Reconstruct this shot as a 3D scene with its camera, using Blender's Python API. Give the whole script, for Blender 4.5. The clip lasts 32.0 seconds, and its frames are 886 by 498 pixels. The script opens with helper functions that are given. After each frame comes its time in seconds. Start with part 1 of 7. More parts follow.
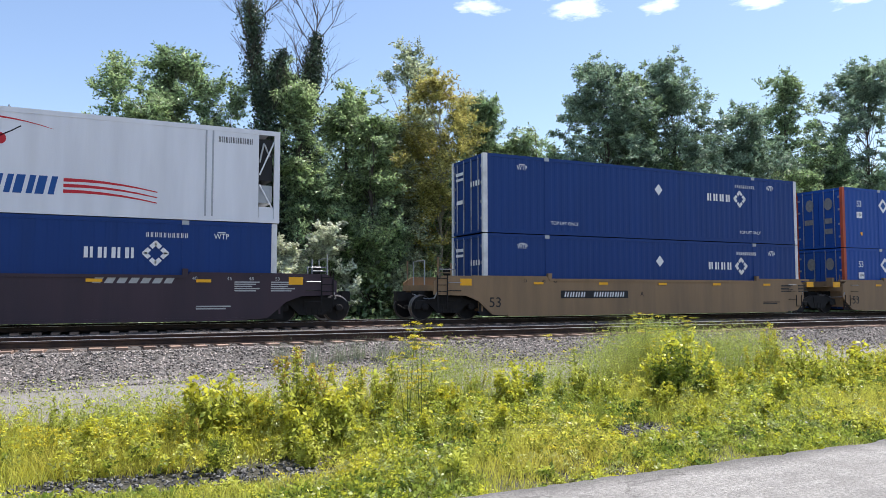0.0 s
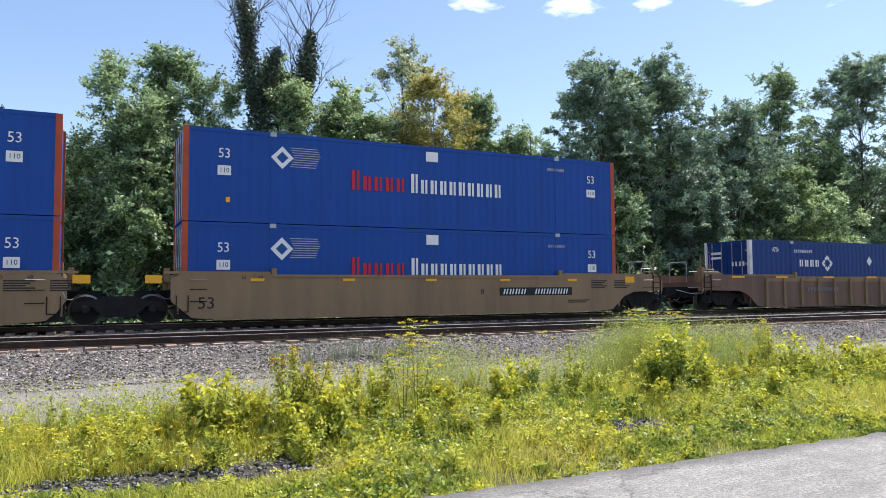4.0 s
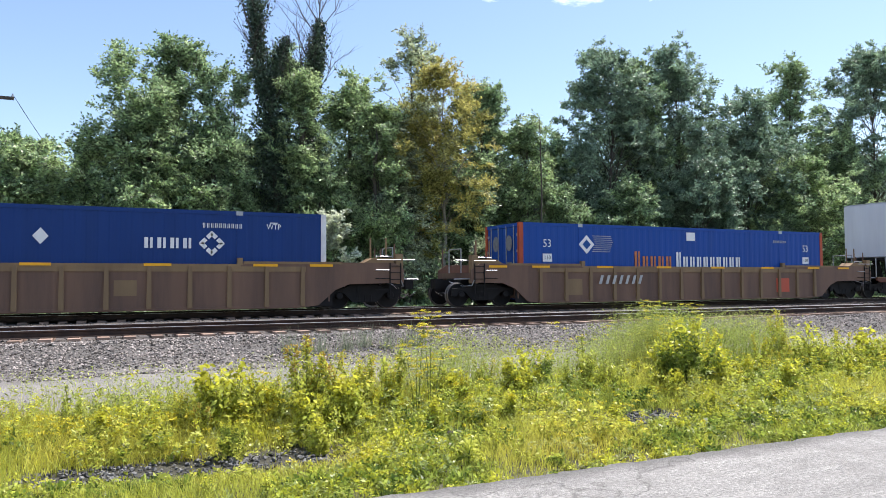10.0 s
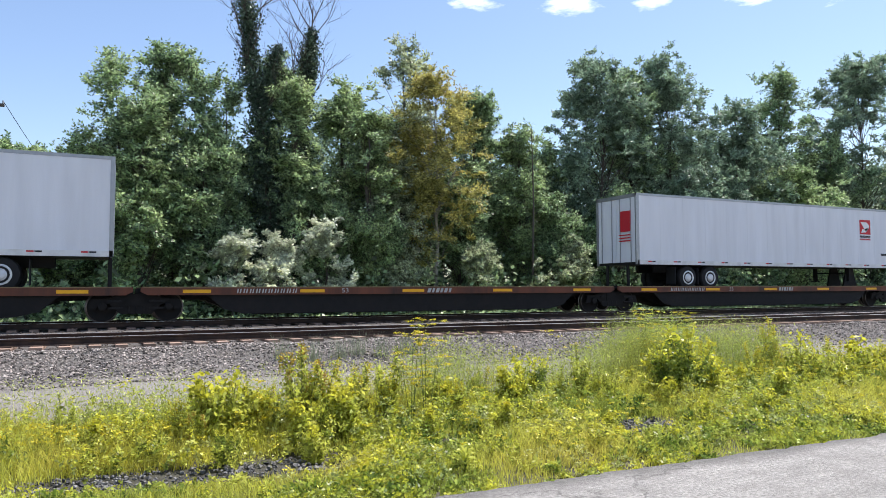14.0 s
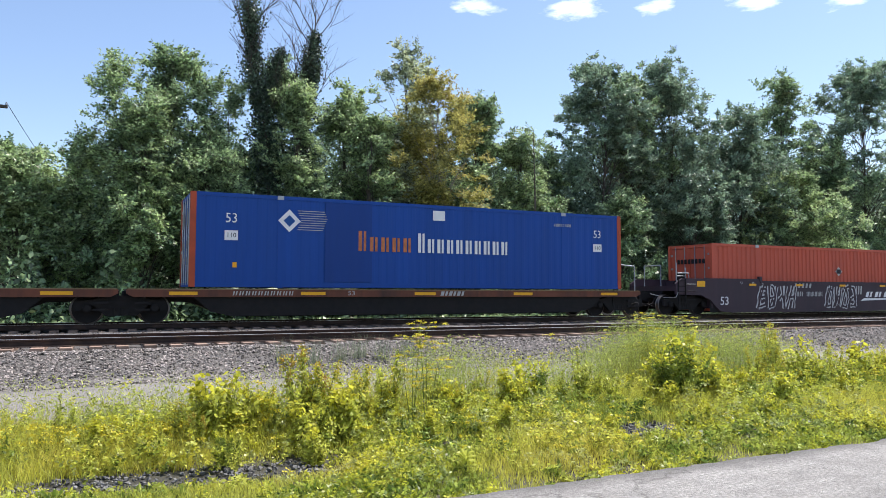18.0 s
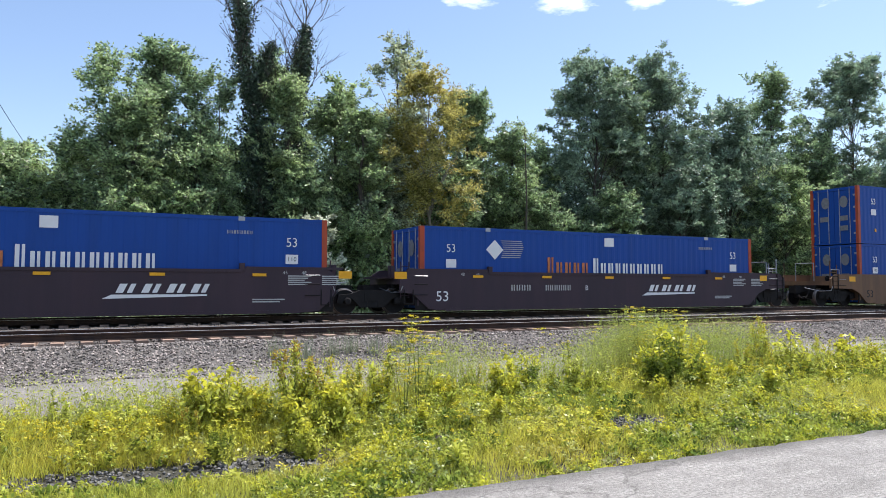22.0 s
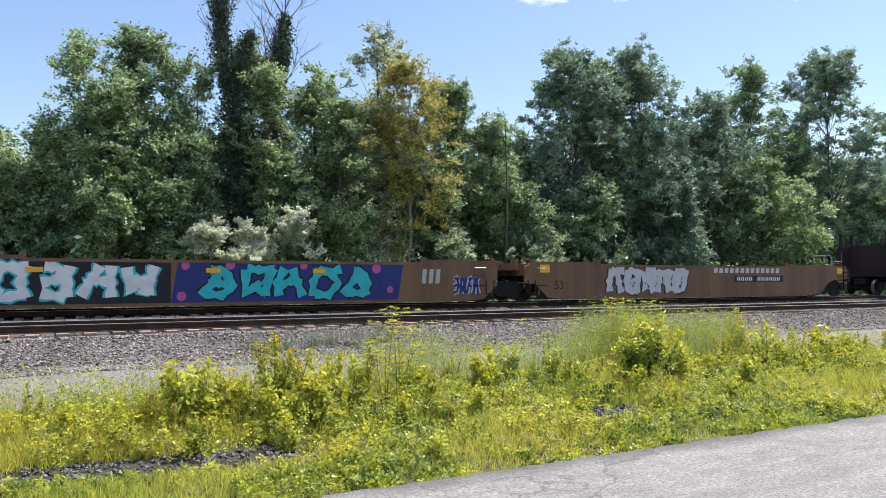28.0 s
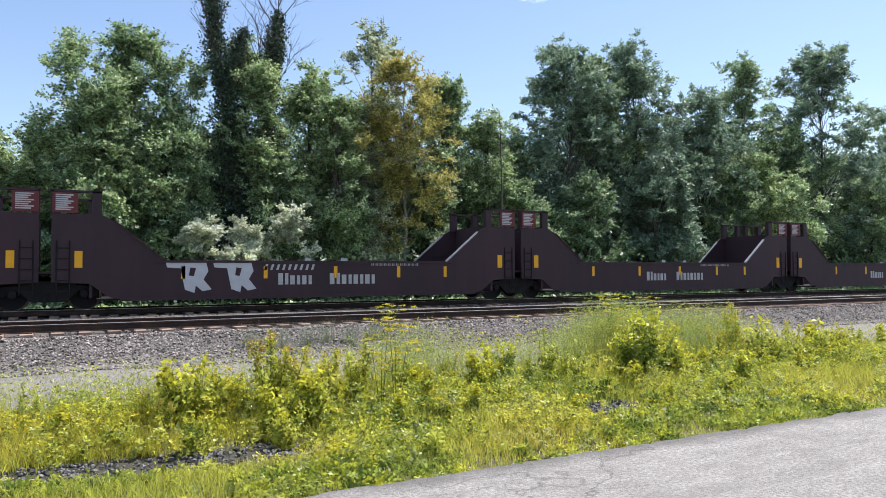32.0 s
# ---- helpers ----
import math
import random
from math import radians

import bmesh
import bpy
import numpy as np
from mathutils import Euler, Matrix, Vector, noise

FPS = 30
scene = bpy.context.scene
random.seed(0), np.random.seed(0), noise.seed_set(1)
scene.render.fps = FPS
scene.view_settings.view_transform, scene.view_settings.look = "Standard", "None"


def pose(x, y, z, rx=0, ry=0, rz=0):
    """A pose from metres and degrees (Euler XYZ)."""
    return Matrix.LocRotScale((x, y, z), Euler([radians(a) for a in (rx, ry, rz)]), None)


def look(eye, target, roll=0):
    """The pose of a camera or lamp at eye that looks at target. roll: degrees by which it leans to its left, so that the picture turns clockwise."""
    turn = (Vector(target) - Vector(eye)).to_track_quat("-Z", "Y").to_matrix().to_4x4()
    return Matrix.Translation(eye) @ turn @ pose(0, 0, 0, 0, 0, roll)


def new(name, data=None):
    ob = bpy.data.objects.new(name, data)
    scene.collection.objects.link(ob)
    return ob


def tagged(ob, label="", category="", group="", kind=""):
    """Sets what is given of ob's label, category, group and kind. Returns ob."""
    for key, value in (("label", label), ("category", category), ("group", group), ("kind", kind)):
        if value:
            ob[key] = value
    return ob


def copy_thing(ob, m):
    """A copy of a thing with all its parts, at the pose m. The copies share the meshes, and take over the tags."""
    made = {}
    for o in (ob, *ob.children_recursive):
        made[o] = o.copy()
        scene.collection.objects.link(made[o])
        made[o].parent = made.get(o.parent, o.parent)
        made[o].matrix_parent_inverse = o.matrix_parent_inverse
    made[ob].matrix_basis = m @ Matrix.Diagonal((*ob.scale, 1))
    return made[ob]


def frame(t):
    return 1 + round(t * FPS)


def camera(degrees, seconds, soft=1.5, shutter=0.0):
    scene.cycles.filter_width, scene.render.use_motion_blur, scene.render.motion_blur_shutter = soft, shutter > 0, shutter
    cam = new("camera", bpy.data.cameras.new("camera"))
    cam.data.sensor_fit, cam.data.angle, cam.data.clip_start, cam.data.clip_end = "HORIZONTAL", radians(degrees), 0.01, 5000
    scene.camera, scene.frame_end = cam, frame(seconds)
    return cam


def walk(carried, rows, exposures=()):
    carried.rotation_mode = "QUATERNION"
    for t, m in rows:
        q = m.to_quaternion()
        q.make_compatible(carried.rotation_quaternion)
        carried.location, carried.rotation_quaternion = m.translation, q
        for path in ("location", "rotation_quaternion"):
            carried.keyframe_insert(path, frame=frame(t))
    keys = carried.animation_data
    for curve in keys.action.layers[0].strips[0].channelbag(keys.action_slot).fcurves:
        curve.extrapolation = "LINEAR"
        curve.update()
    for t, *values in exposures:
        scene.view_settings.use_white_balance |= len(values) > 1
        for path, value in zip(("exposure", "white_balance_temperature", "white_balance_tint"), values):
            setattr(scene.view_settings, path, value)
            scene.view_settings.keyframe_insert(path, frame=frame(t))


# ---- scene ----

# Metres. x runs along the track, y across it away from the camera, z up from the head of the far rails.
def shot(x, y, z, turn, tilt, lean):
    """The camera's pose: turned right from +y, tilted up, and leaning, in degrees."""
    return Matrix.Translation((x, y, z)) @ pose(0, 0, 0, 0, 0, -turn) @ pose(0, 0, 0, 90 + tilt) @ pose(0, 0, 0, 0, 0, lean)


cam = camera(63.02, 32.0, soft=0.6)
walk(cam, [
    (0.0, shot(0.092, -0.008, 0.885, 25.319, 3.515, -0.026)),
    (0.5, shot(0.088, -0.010, 0.886, 25.380, 3.352, 0.023)),
    (1.0, shot(0.090, -0.012, 0.885, 25.437, 3.386, -0.007)),
    (1.5, shot(0.084, -0.025, 0.887, 25.579, 3.235, -0.311)),
    (2.0, shot(0.073, -0.045, 0.879, 25.642, 3.244, -0.212)),
    (2.5, shot(0.078, -0.050, 0.881, 25.651, 3.246, -0.306)),
    (3.0, shot(0.078, -0.041, 0.882, 25.699, 3.264, -0.356)),
    (3.5, shot(0.078, -0.050, 0.884, 25.665, 3.332, -0.366)),
    (5.5, shot(0.074, -0.038, 0.884, 25.786, 2.954, -0.409)),
    (6.0, shot(0.089, -0.005, 0.888, 25.383, 2.592, -0.498)),
    (6.5, shot(0.086, 0.021, 0.891, 25.236, 2.339, -0.537)),
    (7.0, shot(0.073, 0.003, 0.886, 25.139, 2.264, -0.391)),
    (7.5, shot(0.085, 0.002, 0.885, 25.274, 2.258, -0.857)),
    (8.0, shot(0.089, 0.021, 0.887, 25.456, 2.489, -0.832)),
    (8.5, shot(0.077, -0.004, 0.882, 25.504, 2.640, -0.434)),
    (9.0, shot(0.068, -0.019, 0.884, 25.279, 2.671, 0.151)),
    (9.5, shot(0.067, 0.003, 0.882, 24.945, 2.577, 0.402)),
    (10.0, shot(0.030, 0.018, 0.893, 25.086, 2.529, -0.244)),
    (10.5, shot(-0.015, 0.011, 0.896, 26.068, 2.713, 0.261)),
    (11.0, shot(-0.016, 0.036, 0.891, 26.827, 3.053, 0.219)),
    (11.5, shot(-0.031, 0.026, 0.894, 26.143, 3.331, 0.533)),
    (12.0, shot(-0.030, 0.021, 0.895, 25.567, 3.182, -0.013)),
    (12.5, shot(-0.040, -0.012, 0.890, 25.734, 3.252, 0.098)),
    (13.0, shot(-0.035, 0.010, 0.893, 26.095, 3.279, 0.499)),
    (13.5, shot(-0.024, 0.044, 0.893, 26.009, 3.321, 0.272)),
    (14.0, shot(-0.022, 0.027, 0.887, 25.791, 3.187, -0.184)),
    (14.5, shot(-0.046, -0.010, 0.878, 25.931, 3.308, 0.251)),
    (16.5, shot(-0.022, 0.008, 0.890, 25.452, 3.756, -0.130)),
    (17.0, shot(-0.031, 0.009, 0.882, 25.454, 3.911, 0.314)),
    (17.5, shot(-0.026, 0.008, 0.879, 25.639, 3.774, 0.142)),
    (18.0, shot(-0.020, 0.027, 0.876, 25.674, 3.479, 0.126)),
    (18.5, shot(-0.015, 0.030, 0.876, 25.717, 3.382, 0.245)),
    (19.0, shot(-0.012, 0.022, 0.878, 25.527, 3.394, 0.099)),
    (19.5, shot(-0.025, 0.023, 0.880, 25.421, 3.363, -0.118)),
    (20.0, shot(-0.030, 0.023, 0.882, 25.513, 3.290, -0.020)),
    (20.5, shot(-0.040, 0.019, 0.878, 25.648, 3.286, -0.111)),
    (21.0, shot(-0.046, -0.006, 0.877, 25.747, 3.196, -0.011)),
    (21.5, shot(-0.045, -0.005, 0.880, 26.106, 3.049, 0.011)),
    (22.0, shot(-0.044, -0.011, 0.885, 26.349, 3.018, 0.018)),
    (22.5, shot(-0.056, -0.001, 0.878, 26.469, 2.821, 0.167)),
    (23.0, shot(-0.058, 0.002, 0.881, 26.656, 2.727, 0.171)),
    (23.5, shot(-0.050, -0.002, 0.885, 26.831, 2.597, 0.089)),
    (24.0, shot(-0.040, 0.006, 0.885, 26.881, 2.324, 0.133)),
    (24.5, shot(-0.022, 0.007, 0.884, 26.736, 2.363, -0.093)),
    (25.0, shot(-0.025, 0.002, 0.886, 26.688, 2.440, -0.015)),
    (25.5, shot(-0.029, 0.006, 0.885, 26.854, 2.493, -0.137)),
    (27.5, shot(-0.044, 0.011, 0.878, 27.717, 2.300, 0.109)),
    (28.0, shot(-0.044, 0.003, 0.885, 27.915, 2.311, 0.005)),
    (28.5, shot(-0.051, 0.004, 0.887, 27.918, 2.380, 0.034)),
    (29.0, shot(-0.053, 0.005, 0.889, 27.934, 2.382, 0.112)),
    (29.5, shot(-0.051, -0.006, 0.894, 28.078, 2.308, 0.136)),
    (30.0, shot(-0.058, -0.021, 0.895, 28.159, 2.095, -0.259)),
    (30.5, shot(-0.064, -0.021, 0.894, 28.253, 2.018, -0.293)),
    (31.0, shot(-0.047, -0.009, 0.893, 28.367, 2.052, -0.281)),
    (31.5, shot(-0.042, -0.006, 0.892, 28.293, 2.001, -0.490)),
    (32.0, shot(-0.050, 0.003, 0.886, 28.304, 2.075, -0.332)),
], exposures=[(0.0, 0.54, 6330, 14), (5.0, 0.57, 6330, 14), (7.0, 0.69, 6330, 14), (12.2, 0.67, 6330, 14), (12.9, 0.54, 6330, 14), (14.0, 0.54, 6330, 14), (22.0, 0.54, 6330, 14), (24.0, 0.50, 6330, 14), (32.0, 0.51, 6330, 14)])

# ---------------------------------------------------------------- sky and sun
SUN_ELEVATION, SUN_AZIMUTH = 64.0, 78.0  # degrees; azimuth clockwise from +y, the far side of the track
world = bpy.data.worlds.new("summer_sky")
scene.world = world
world.use_nodes = True
wn, wl = world.node_tree.nodes, world.node_tree.links
wn.clear()
sky = wn.new("ShaderNodeTexSky")
sky.sky_type, sky.sun_disc = "NISHITA", False
sky.sun_elevation, sky.sun_rotation = radians(SUN_ELEVATION), radians(SUN_AZIMUTH)
sky.air_density, sky.dust_density, sky.ozone_density = 1.0, 0.6, 1.1
coord = wn.new("ShaderNodeTexCoord")
squash = wn.new("ShaderNodeMapping")
squash.inputs["Location"].default_value = (1.3, 0.7, 0.4)
squash.inputs["Rotation"].default_value = (0, 0, radians(29))
squash.inputs["Scale"].default_value = (1.0, 1.0, 2.6)
wl.new(coord.outputs["Generated"], squash.inputs["Vector"])
puffs = wn.new("ShaderNodeTexNoise")
puffs.inputs["Scale"].default_value, puffs.inputs["Detail"].default_value = 10.0, 9.0
puffs.inputs["Roughness"].default_value = 0.58
wl.new(squash.outputs["Vector"], puffs.inputs["Vector"])
cover = wn.new("ShaderNodeMapRange")
cover.inputs["From Min"].default_value, cover.inputs["From Max"].default_value = 0.54, 0.65
cover.inputs["To Max"].default_value = 0.9
wl.new(puffs.outputs["Fac"], cover.inputs["Value"])
cloudy = wn.new("ShaderNodeMix")
cloudy.data_type = "RGBA"
cloudy.inputs["B"].default_value = (10.5, 10.9, 11.4, 1)
height = wn.new("ShaderNodeSeparateXYZ")
wl.new(coord.outputs["Generated"], height.inputs["Vector"])
bank = wn.new("ShaderNodeMapRange")
bank.inputs["From Min"].default_value, bank.inputs["From Max"].default_value = 0.43, 0.50
wl.new(height.outputs["Z"], bank.inputs["Value"])
veil = wn.new("ShaderNodeMath")
veil.operation = "MULTIPLY"
wl.new(cover.outputs["Result"], veil.inputs[0])
wl.new(bank.outputs["Result"], veil.inputs[1])
# small fair-weather clouds low over the wood, by azimuth, elevation and reach
flat = wn.new("ShaderNodeVectorMath")
flat.operation = "MULTIPLY"
flat.inputs[1].default_value = (1, 1, 3.2)
wl.new(coord.outputs["Generated"], flat.inputs[0])
fair = veil.outputs["Value"]
fluff = wn.new("ShaderNodeTexNoise")
fluff.inputs["Scale"].default_value, fluff.inputs["Detail"].default_value, fluff.inputs["Roughness"].default_value = 26.0, 8.0, 0.62
wl.new(flat.outputs["Vector"], fluff.inputs["Vector"])
for c_az, c_el, reach in ((28.6, 22.0, 0.06), (36.2, 21.5, 0.085), (39.4, 22.5, 0.06), (42.4, 21.3, 0.06), (49.5, 20.7, 0.065), (55.6, 19.9, 0.06), (20.0, 24.5, 0.06)):
    ca, ce = radians(c_az), radians(c_el)
    off = wn.new("ShaderNodeVectorMath")
    off.operation = "DISTANCE"
    off.inputs[1].default_value = (math.sin(ca) * math.cos(ce), math.cos(ca) * math.cos(ce), 3.2 * math.sin(ce))
    wl.new(flat.outputs["Vector"], off.inputs[0])
    near = wn.new("ShaderNodeMapRange")
    near.inputs["From Min"].default_value, near.inputs["From Max"].default_value = 0.0, reach
    near.inputs["To Min"].default_value, near.inputs["To Max"].default_value = 0.34, -0.36
    near.clamp = False
    wl.new(off.outputs["Value"], near.inputs["Value"])
    both = wn.new("ShaderNodeMath")
    both.operation = "ADD"
    wl.new(near.outputs["Result"], both.inputs[0])
    wl.new(fluff.outputs["Fac"], both.inputs[1])
    soft = wn.new("ShaderNodeMapRange")
    soft.inputs["From Min"].default_value, soft.inputs["From Max"].default_value = 0.50, 0.92
    soft.inputs["To Max"].default_value = 0.85
    wl.new(both.outputs["Value"], soft.inputs["Value"])
    most = wn.new("ShaderNodeMath")
    most.operation = "MAXIMUM"
    wl.new(fair, most.inputs[0])
    wl.new(soft.outputs["Result"], most.inputs[1])
    fair = most.outputs["Value"]
wl.new(fair, cloudy.inputs["Factor"])
wl.new(sky.outputs["Color"], cloudy.inputs["A"])
air = wn.new("ShaderNodeBackground")
air.inputs["Strength"].default_value = 0.134
wl.new(cloudy.outputs["Result"], air.inputs["Color"])
wout = wn.new("ShaderNodeOutputWorld")
wl.new(air.outputs["Background"], wout.inputs["Surface"])

sun = new("sun", bpy.data.lights.new("sun", "SUN"))
sun.data.energy, sun.data.angle, sun.data.color = 5.0, radians(0.53), (1.0, 0.95, 0.86)
az, el = radians(SUN_AZIMUTH), radians(SUN_ELEVATION)
sun.matrix_world = look((math.sin(az) * math.cos(el) * 50, math.cos(az) * math.cos(el) * 50, math.sin(el) * 50), (0, 0, 0))

# ---------------------------------------------------------------- materials
def shade(name, colour, rough=0.6, metal=0.0, scale=4.0, vary=0.25, dirt=None, dirt_amount=0.3, dirt_scale=0.8, bump=0.0, bump_scale=40.0, island=0.0, single=0.0, streak=False):
    """A painted or natural surface: grain at one scale, stains at another, relief, and a change from piece to piece."""
    m = bpy.data.materials.new(name)
    m.use_nodes = True
    n, l = m.node_tree.nodes, m.node_tree.links
    b = n["Principled BSDF"]
    b.inputs["Roughness"].default_value, b.inputs["Metallic"].default_value = rough, metal
    b.inputs["Specular IOR Level"].default_value = 0.5 if metal else 0.25
    c = n.new("ShaderNodeTexCoord")
    place = c.outputs["Object"]
    if streak:
        mp = n.new("ShaderNodeMapping")
        mp.inputs["Scale"].default_value = (1.0, 1.0, 0.12)
        l.new(place, mp.inputs["Vector"])
        place = mp.outputs["Vector"]
    t1 = n.new("ShaderNodeTexNoise")
    t1.inputs["Scale"].default_value, t1.inputs["Detail"].default_value = scale, 6
    l.new(place, t1.inputs["Vector"])
    lo = tuple(max(0, x * (1 - vary)) for x in colour)
    hi = tuple(min(1, x * (1 + vary)) for x in colour)
    mix = n.new("ShaderNodeMix")
    mix.data_type = "RGBA"
    mix.inputs["A"].default_value, mix.inputs["B"].default_value = (*lo, 1), (*hi, 1)
    l.new(t1.outputs["Fac"], mix.inputs["Factor"])
    out = mix.outputs["Result"]
    if dirt:
        t2 = n.new("ShaderNodeTexNoise")
        t2.inputs["Scale"].default_value, t2.inputs["Detail"].default_value = dirt_scale, 8
        t2.inputs["Roughness"].default_value = 0.65
        l.new(place, t2.inputs["Vector"])
        r = n.new("ShaderNodeMapRange")
        r.inputs["From Min"].default_value, r.inputs["From Max"].default_value = 0.42, 0.7
        r.inputs["To Max"].default_value = dirt_amount * 2
        l.new(t2.outputs["Fac"], r.inputs["Value"])
        mx = n.new("ShaderNodeMix")
        mx.data_type = "RGBA"
        mx.inputs["B"].default_value = (*dirt, 1)
        l.new(r.outputs["Result"], mx.inputs["Factor"])
        l.new(out, mx.inputs["A"])
        out = mx.outputs["Result"]
    for amount, node, socket in ((island, "ShaderNodeNewGeometry", "Random Per Island"), (single, "ShaderNodeObjectInfo", "Random")):
        if amount:
            g = n.new(node)
            r = n.new("ShaderNodeMapRange")
            r.inputs["To Min"].default_value, r.inputs["To Max"].default_value = 1 - amount, 1 + amount
            l.new(g.outputs[socket], r.inputs["Value"])
            hs = n.new("ShaderNodeHueSaturation")
            l.new(r.outputs["Result"], hs.inputs["Value"])
            l.new(out, hs.inputs["Color"])
            out = hs.outputs["Color"]
    l.new(out, b.inputs["Base Color"])
    if bump:
        t3 = n.new("ShaderNodeTexNoise")
        t3.inputs["Scale"].default_value, t3.inputs["Detail"].default_value = bump_scale, 5
        l.new(c.outputs["Object"], t3.inputs["Vector"])
        bp = n.new("ShaderNodeBump")
        bp.inputs["Strength"].default_value, bp.inputs["Distance"].default_value = bump, 0.02
        l.new(t3.outputs["Fac"], bp.inputs["Height"])
        l.new(bp.outputs["Normal"], b.inputs["Normal"])
    return m


def leafage(name, colour, through_light=0.5, island=0.4, rough=0.42, warm=0.03, patch=0.3, gloss=0.5):
    """Leaves: each its own tone, patches over the crown, and light that passes through."""
    m = bpy.data.materials.new(name)
    m.use_nodes = True
    n, l = m.node_tree.nodes, m.node_tree.links
    b = n["Principled BSDF"]
    b.inputs["Roughness"].default_value, b.inputs["Specular IOR Level"].default_value = rough, gloss
    g = n.new("ShaderNodeNewGeometry")
    r = n.new("ShaderNodeMapRange")
    r.inputs["To Min"].default_value, r.inputs["To Max"].default_value = 1 - island, 1 + island
    l.new(g.outputs["Random Per Island"], r.inputs["Value"])
    c = n.new("ShaderNodeTexCoord")
    t = n.new("ShaderNodeTexNoise")
    t.inputs["Scale"].default_value, t.inputs["Detail"].default_value = 0.55, 3
    l.new(c.outputs["Object"], t.inputs["Vector"])
    r2 = n.new("ShaderNodeMapRange")
    r2.inputs["From Min"].default_value, r2.inputs["From Max"].default_value = 0.3, 0.7
    r2.inputs["To Min"].default_value, r2.inputs["To Max"].default_value = 0.5 - warm, 0.5 + warm * 0.4
    l.new(t.outputs["Fac"], r2.inputs["Value"])
    r3 = n.new("ShaderNodeMapRange")
    r3.inputs["From Min"].default_value, r3.inputs["From Max"].default_value = 0.3, 0.7
    r3.inputs["To Min"].default_value, r3.inputs["To Max"].default_value = 1 + patch, 1 - patch
    l.new(t.outputs["Fac"], r3.inputs["Value"])
    mul = n.new("ShaderNodeMath")
    mul.operation = "MULTIPLY"
    l.new(r.outputs["Result"], mul.inputs[0])
    l.new(r3.outputs["Result"], mul.inputs[1])
    hs = n.new("ShaderNodeHueSaturation")
    hs.inputs["Color"].default_value = (*colour, 1)
    l.new(mul.outputs["Value"], hs.inputs["Value"])
    l.new(r2.outputs["Result"], hs.inputs["Hue"])
    l.new(hs.outputs["Color"], b.inputs["Base Color"])
    tr = n.new("ShaderNodeBsdfTranslucent")
    l.new(hs.outputs["Color"], tr.inputs["Color"])
    ms = n.new("ShaderNodeMixShader")
    ms.inputs["Fac"].default_value = through_light
    l.new(b.outputs["BSDF"], ms.inputs[1])
    l.new(tr.outputs["BSDF"], ms.inputs[2])
    l.new(ms.outputs["Shader"], n["Material Output"].inputs["Surface"])
    return m


def car_paint(name, colour, dirt, amount=0.35, rough=0.6):
    return shade(name, colour, rough, 0, 2.5, 0.16, dirt, amount, 1.1, 0.15, 30, streak=True)


RUST = (0.10, 0.055, 0.035)
GRIME = (0.045, 0.038, 0.033)
M_NAVY = car_paint("navy_container_paint", (0.006, 0.037, 0.165), (0.010, 0.034, 0.12), 0.16, 0.55)
M_BLUE = car_paint("blue_container_paint", (0.008, 0.062, 0.29), (0.012, 0.05, 0.19), 0.2, 0.55)
M_BLUE_NEW = car_paint("repainted_blue_panel", (0.006, 0.045, 0.22), (0.012, 0.04, 0.16), 0.15, 0.5)
M_SALMON = car_paint("faded_orange_container_paint", (0.52, 0.10, 0.055), (0.40, 0.10, 0.065), 0.25, 0.6)
M_WHITE = car_paint("white_trailer_paint", (0.70, 0.71, 0.735), (0.58, 0.57, 0.55), 0.12, 0.45)
M_POST = shade("white_post_paint", (0.70, 0.70, 0.68), 0.5, 0, 3, 0.1, GRIME, 0.12, 2)
M_ORANGE_POST = shade("orange_post_paint", (0.42, 0.075, 0.03), 0.5, 0, 3, 0.15, (0.22, 0.055, 0.035), 0.25, 2)
M_YELLOW_CAR = car_paint("weathered_yellow_car_paint", (0.275, 0.178, 0.095), (0.16, 0.11, 0.07), 0.35)
M_OCHRE_CAR = car_paint("rusty_ochre_car_paint", (0.20, 0.108, 0.055), (0.10, 0.062, 0.042), 0.5)
M_RIB_CAR = car_paint("brown_weathered_car_paint", (0.185, 0.108, 0.072), (0.10, 0.064, 0.050), 0.5)
M_RIB_CAP = car_paint("tan_car_paint", (0.25, 0.165, 0.085), (0.14, 0.09, 0.055), 0.35)
M_MAROON = car_paint("dull_maroon_car_paint", (0.056, 0.036, 0.045), (0.036, 0.029, 0.037), 0.35)
M_SEA = car_paint("dark_oxide_car_paint", (0.050, 0.026, 0.031), (0.028, 0.021, 0.022), 0.35)
M_BOARD = shade("dull_red_board", (0.13, 0.035, 0.035), 0.7, 0, 6, 0.2)
M_SPINE = car_paint("rust_brown_car_paint", (0.16, 0.055, 0.03), (0.05, 0.03, 0.024), 0.5)
M_BLACK = shade("black_running_gear", (0.011, 0.0105, 0.0105), 0.75, 0, 5, 0.4, (0.03, 0.022, 0.018), 0.15, 2, 0.2, 30)
M_STEEL = shade("bright_rail_steel", (0.75, 0.74, 0.73), 0.42, 1.0, 3, 0.1)
M_RAIL = shade("rusty_rail_steel", (0.038, 0.025, 0.021), 0.75, 0, 6, 0.3, RUST, 0.3, 3)
M_TIE = shade("weathered_tie_wood", (0.24, 0.165, 0.125), 0.85, 0, 9, 0.35, (0.36, 0.25, 0.19), 0.35, 3, 0.5, 25, single=0.25)
M_TREAD = shade("worn_wheel_tread", (0.20, 0.19, 0.18), 0.45, 1.0, 4, 0.2, RUST, 0.3, 3)
M_GREY = shade("galvanised_steel", (0.34, 0.35, 0.36), 0.45, 0.7, 6, 0.2)
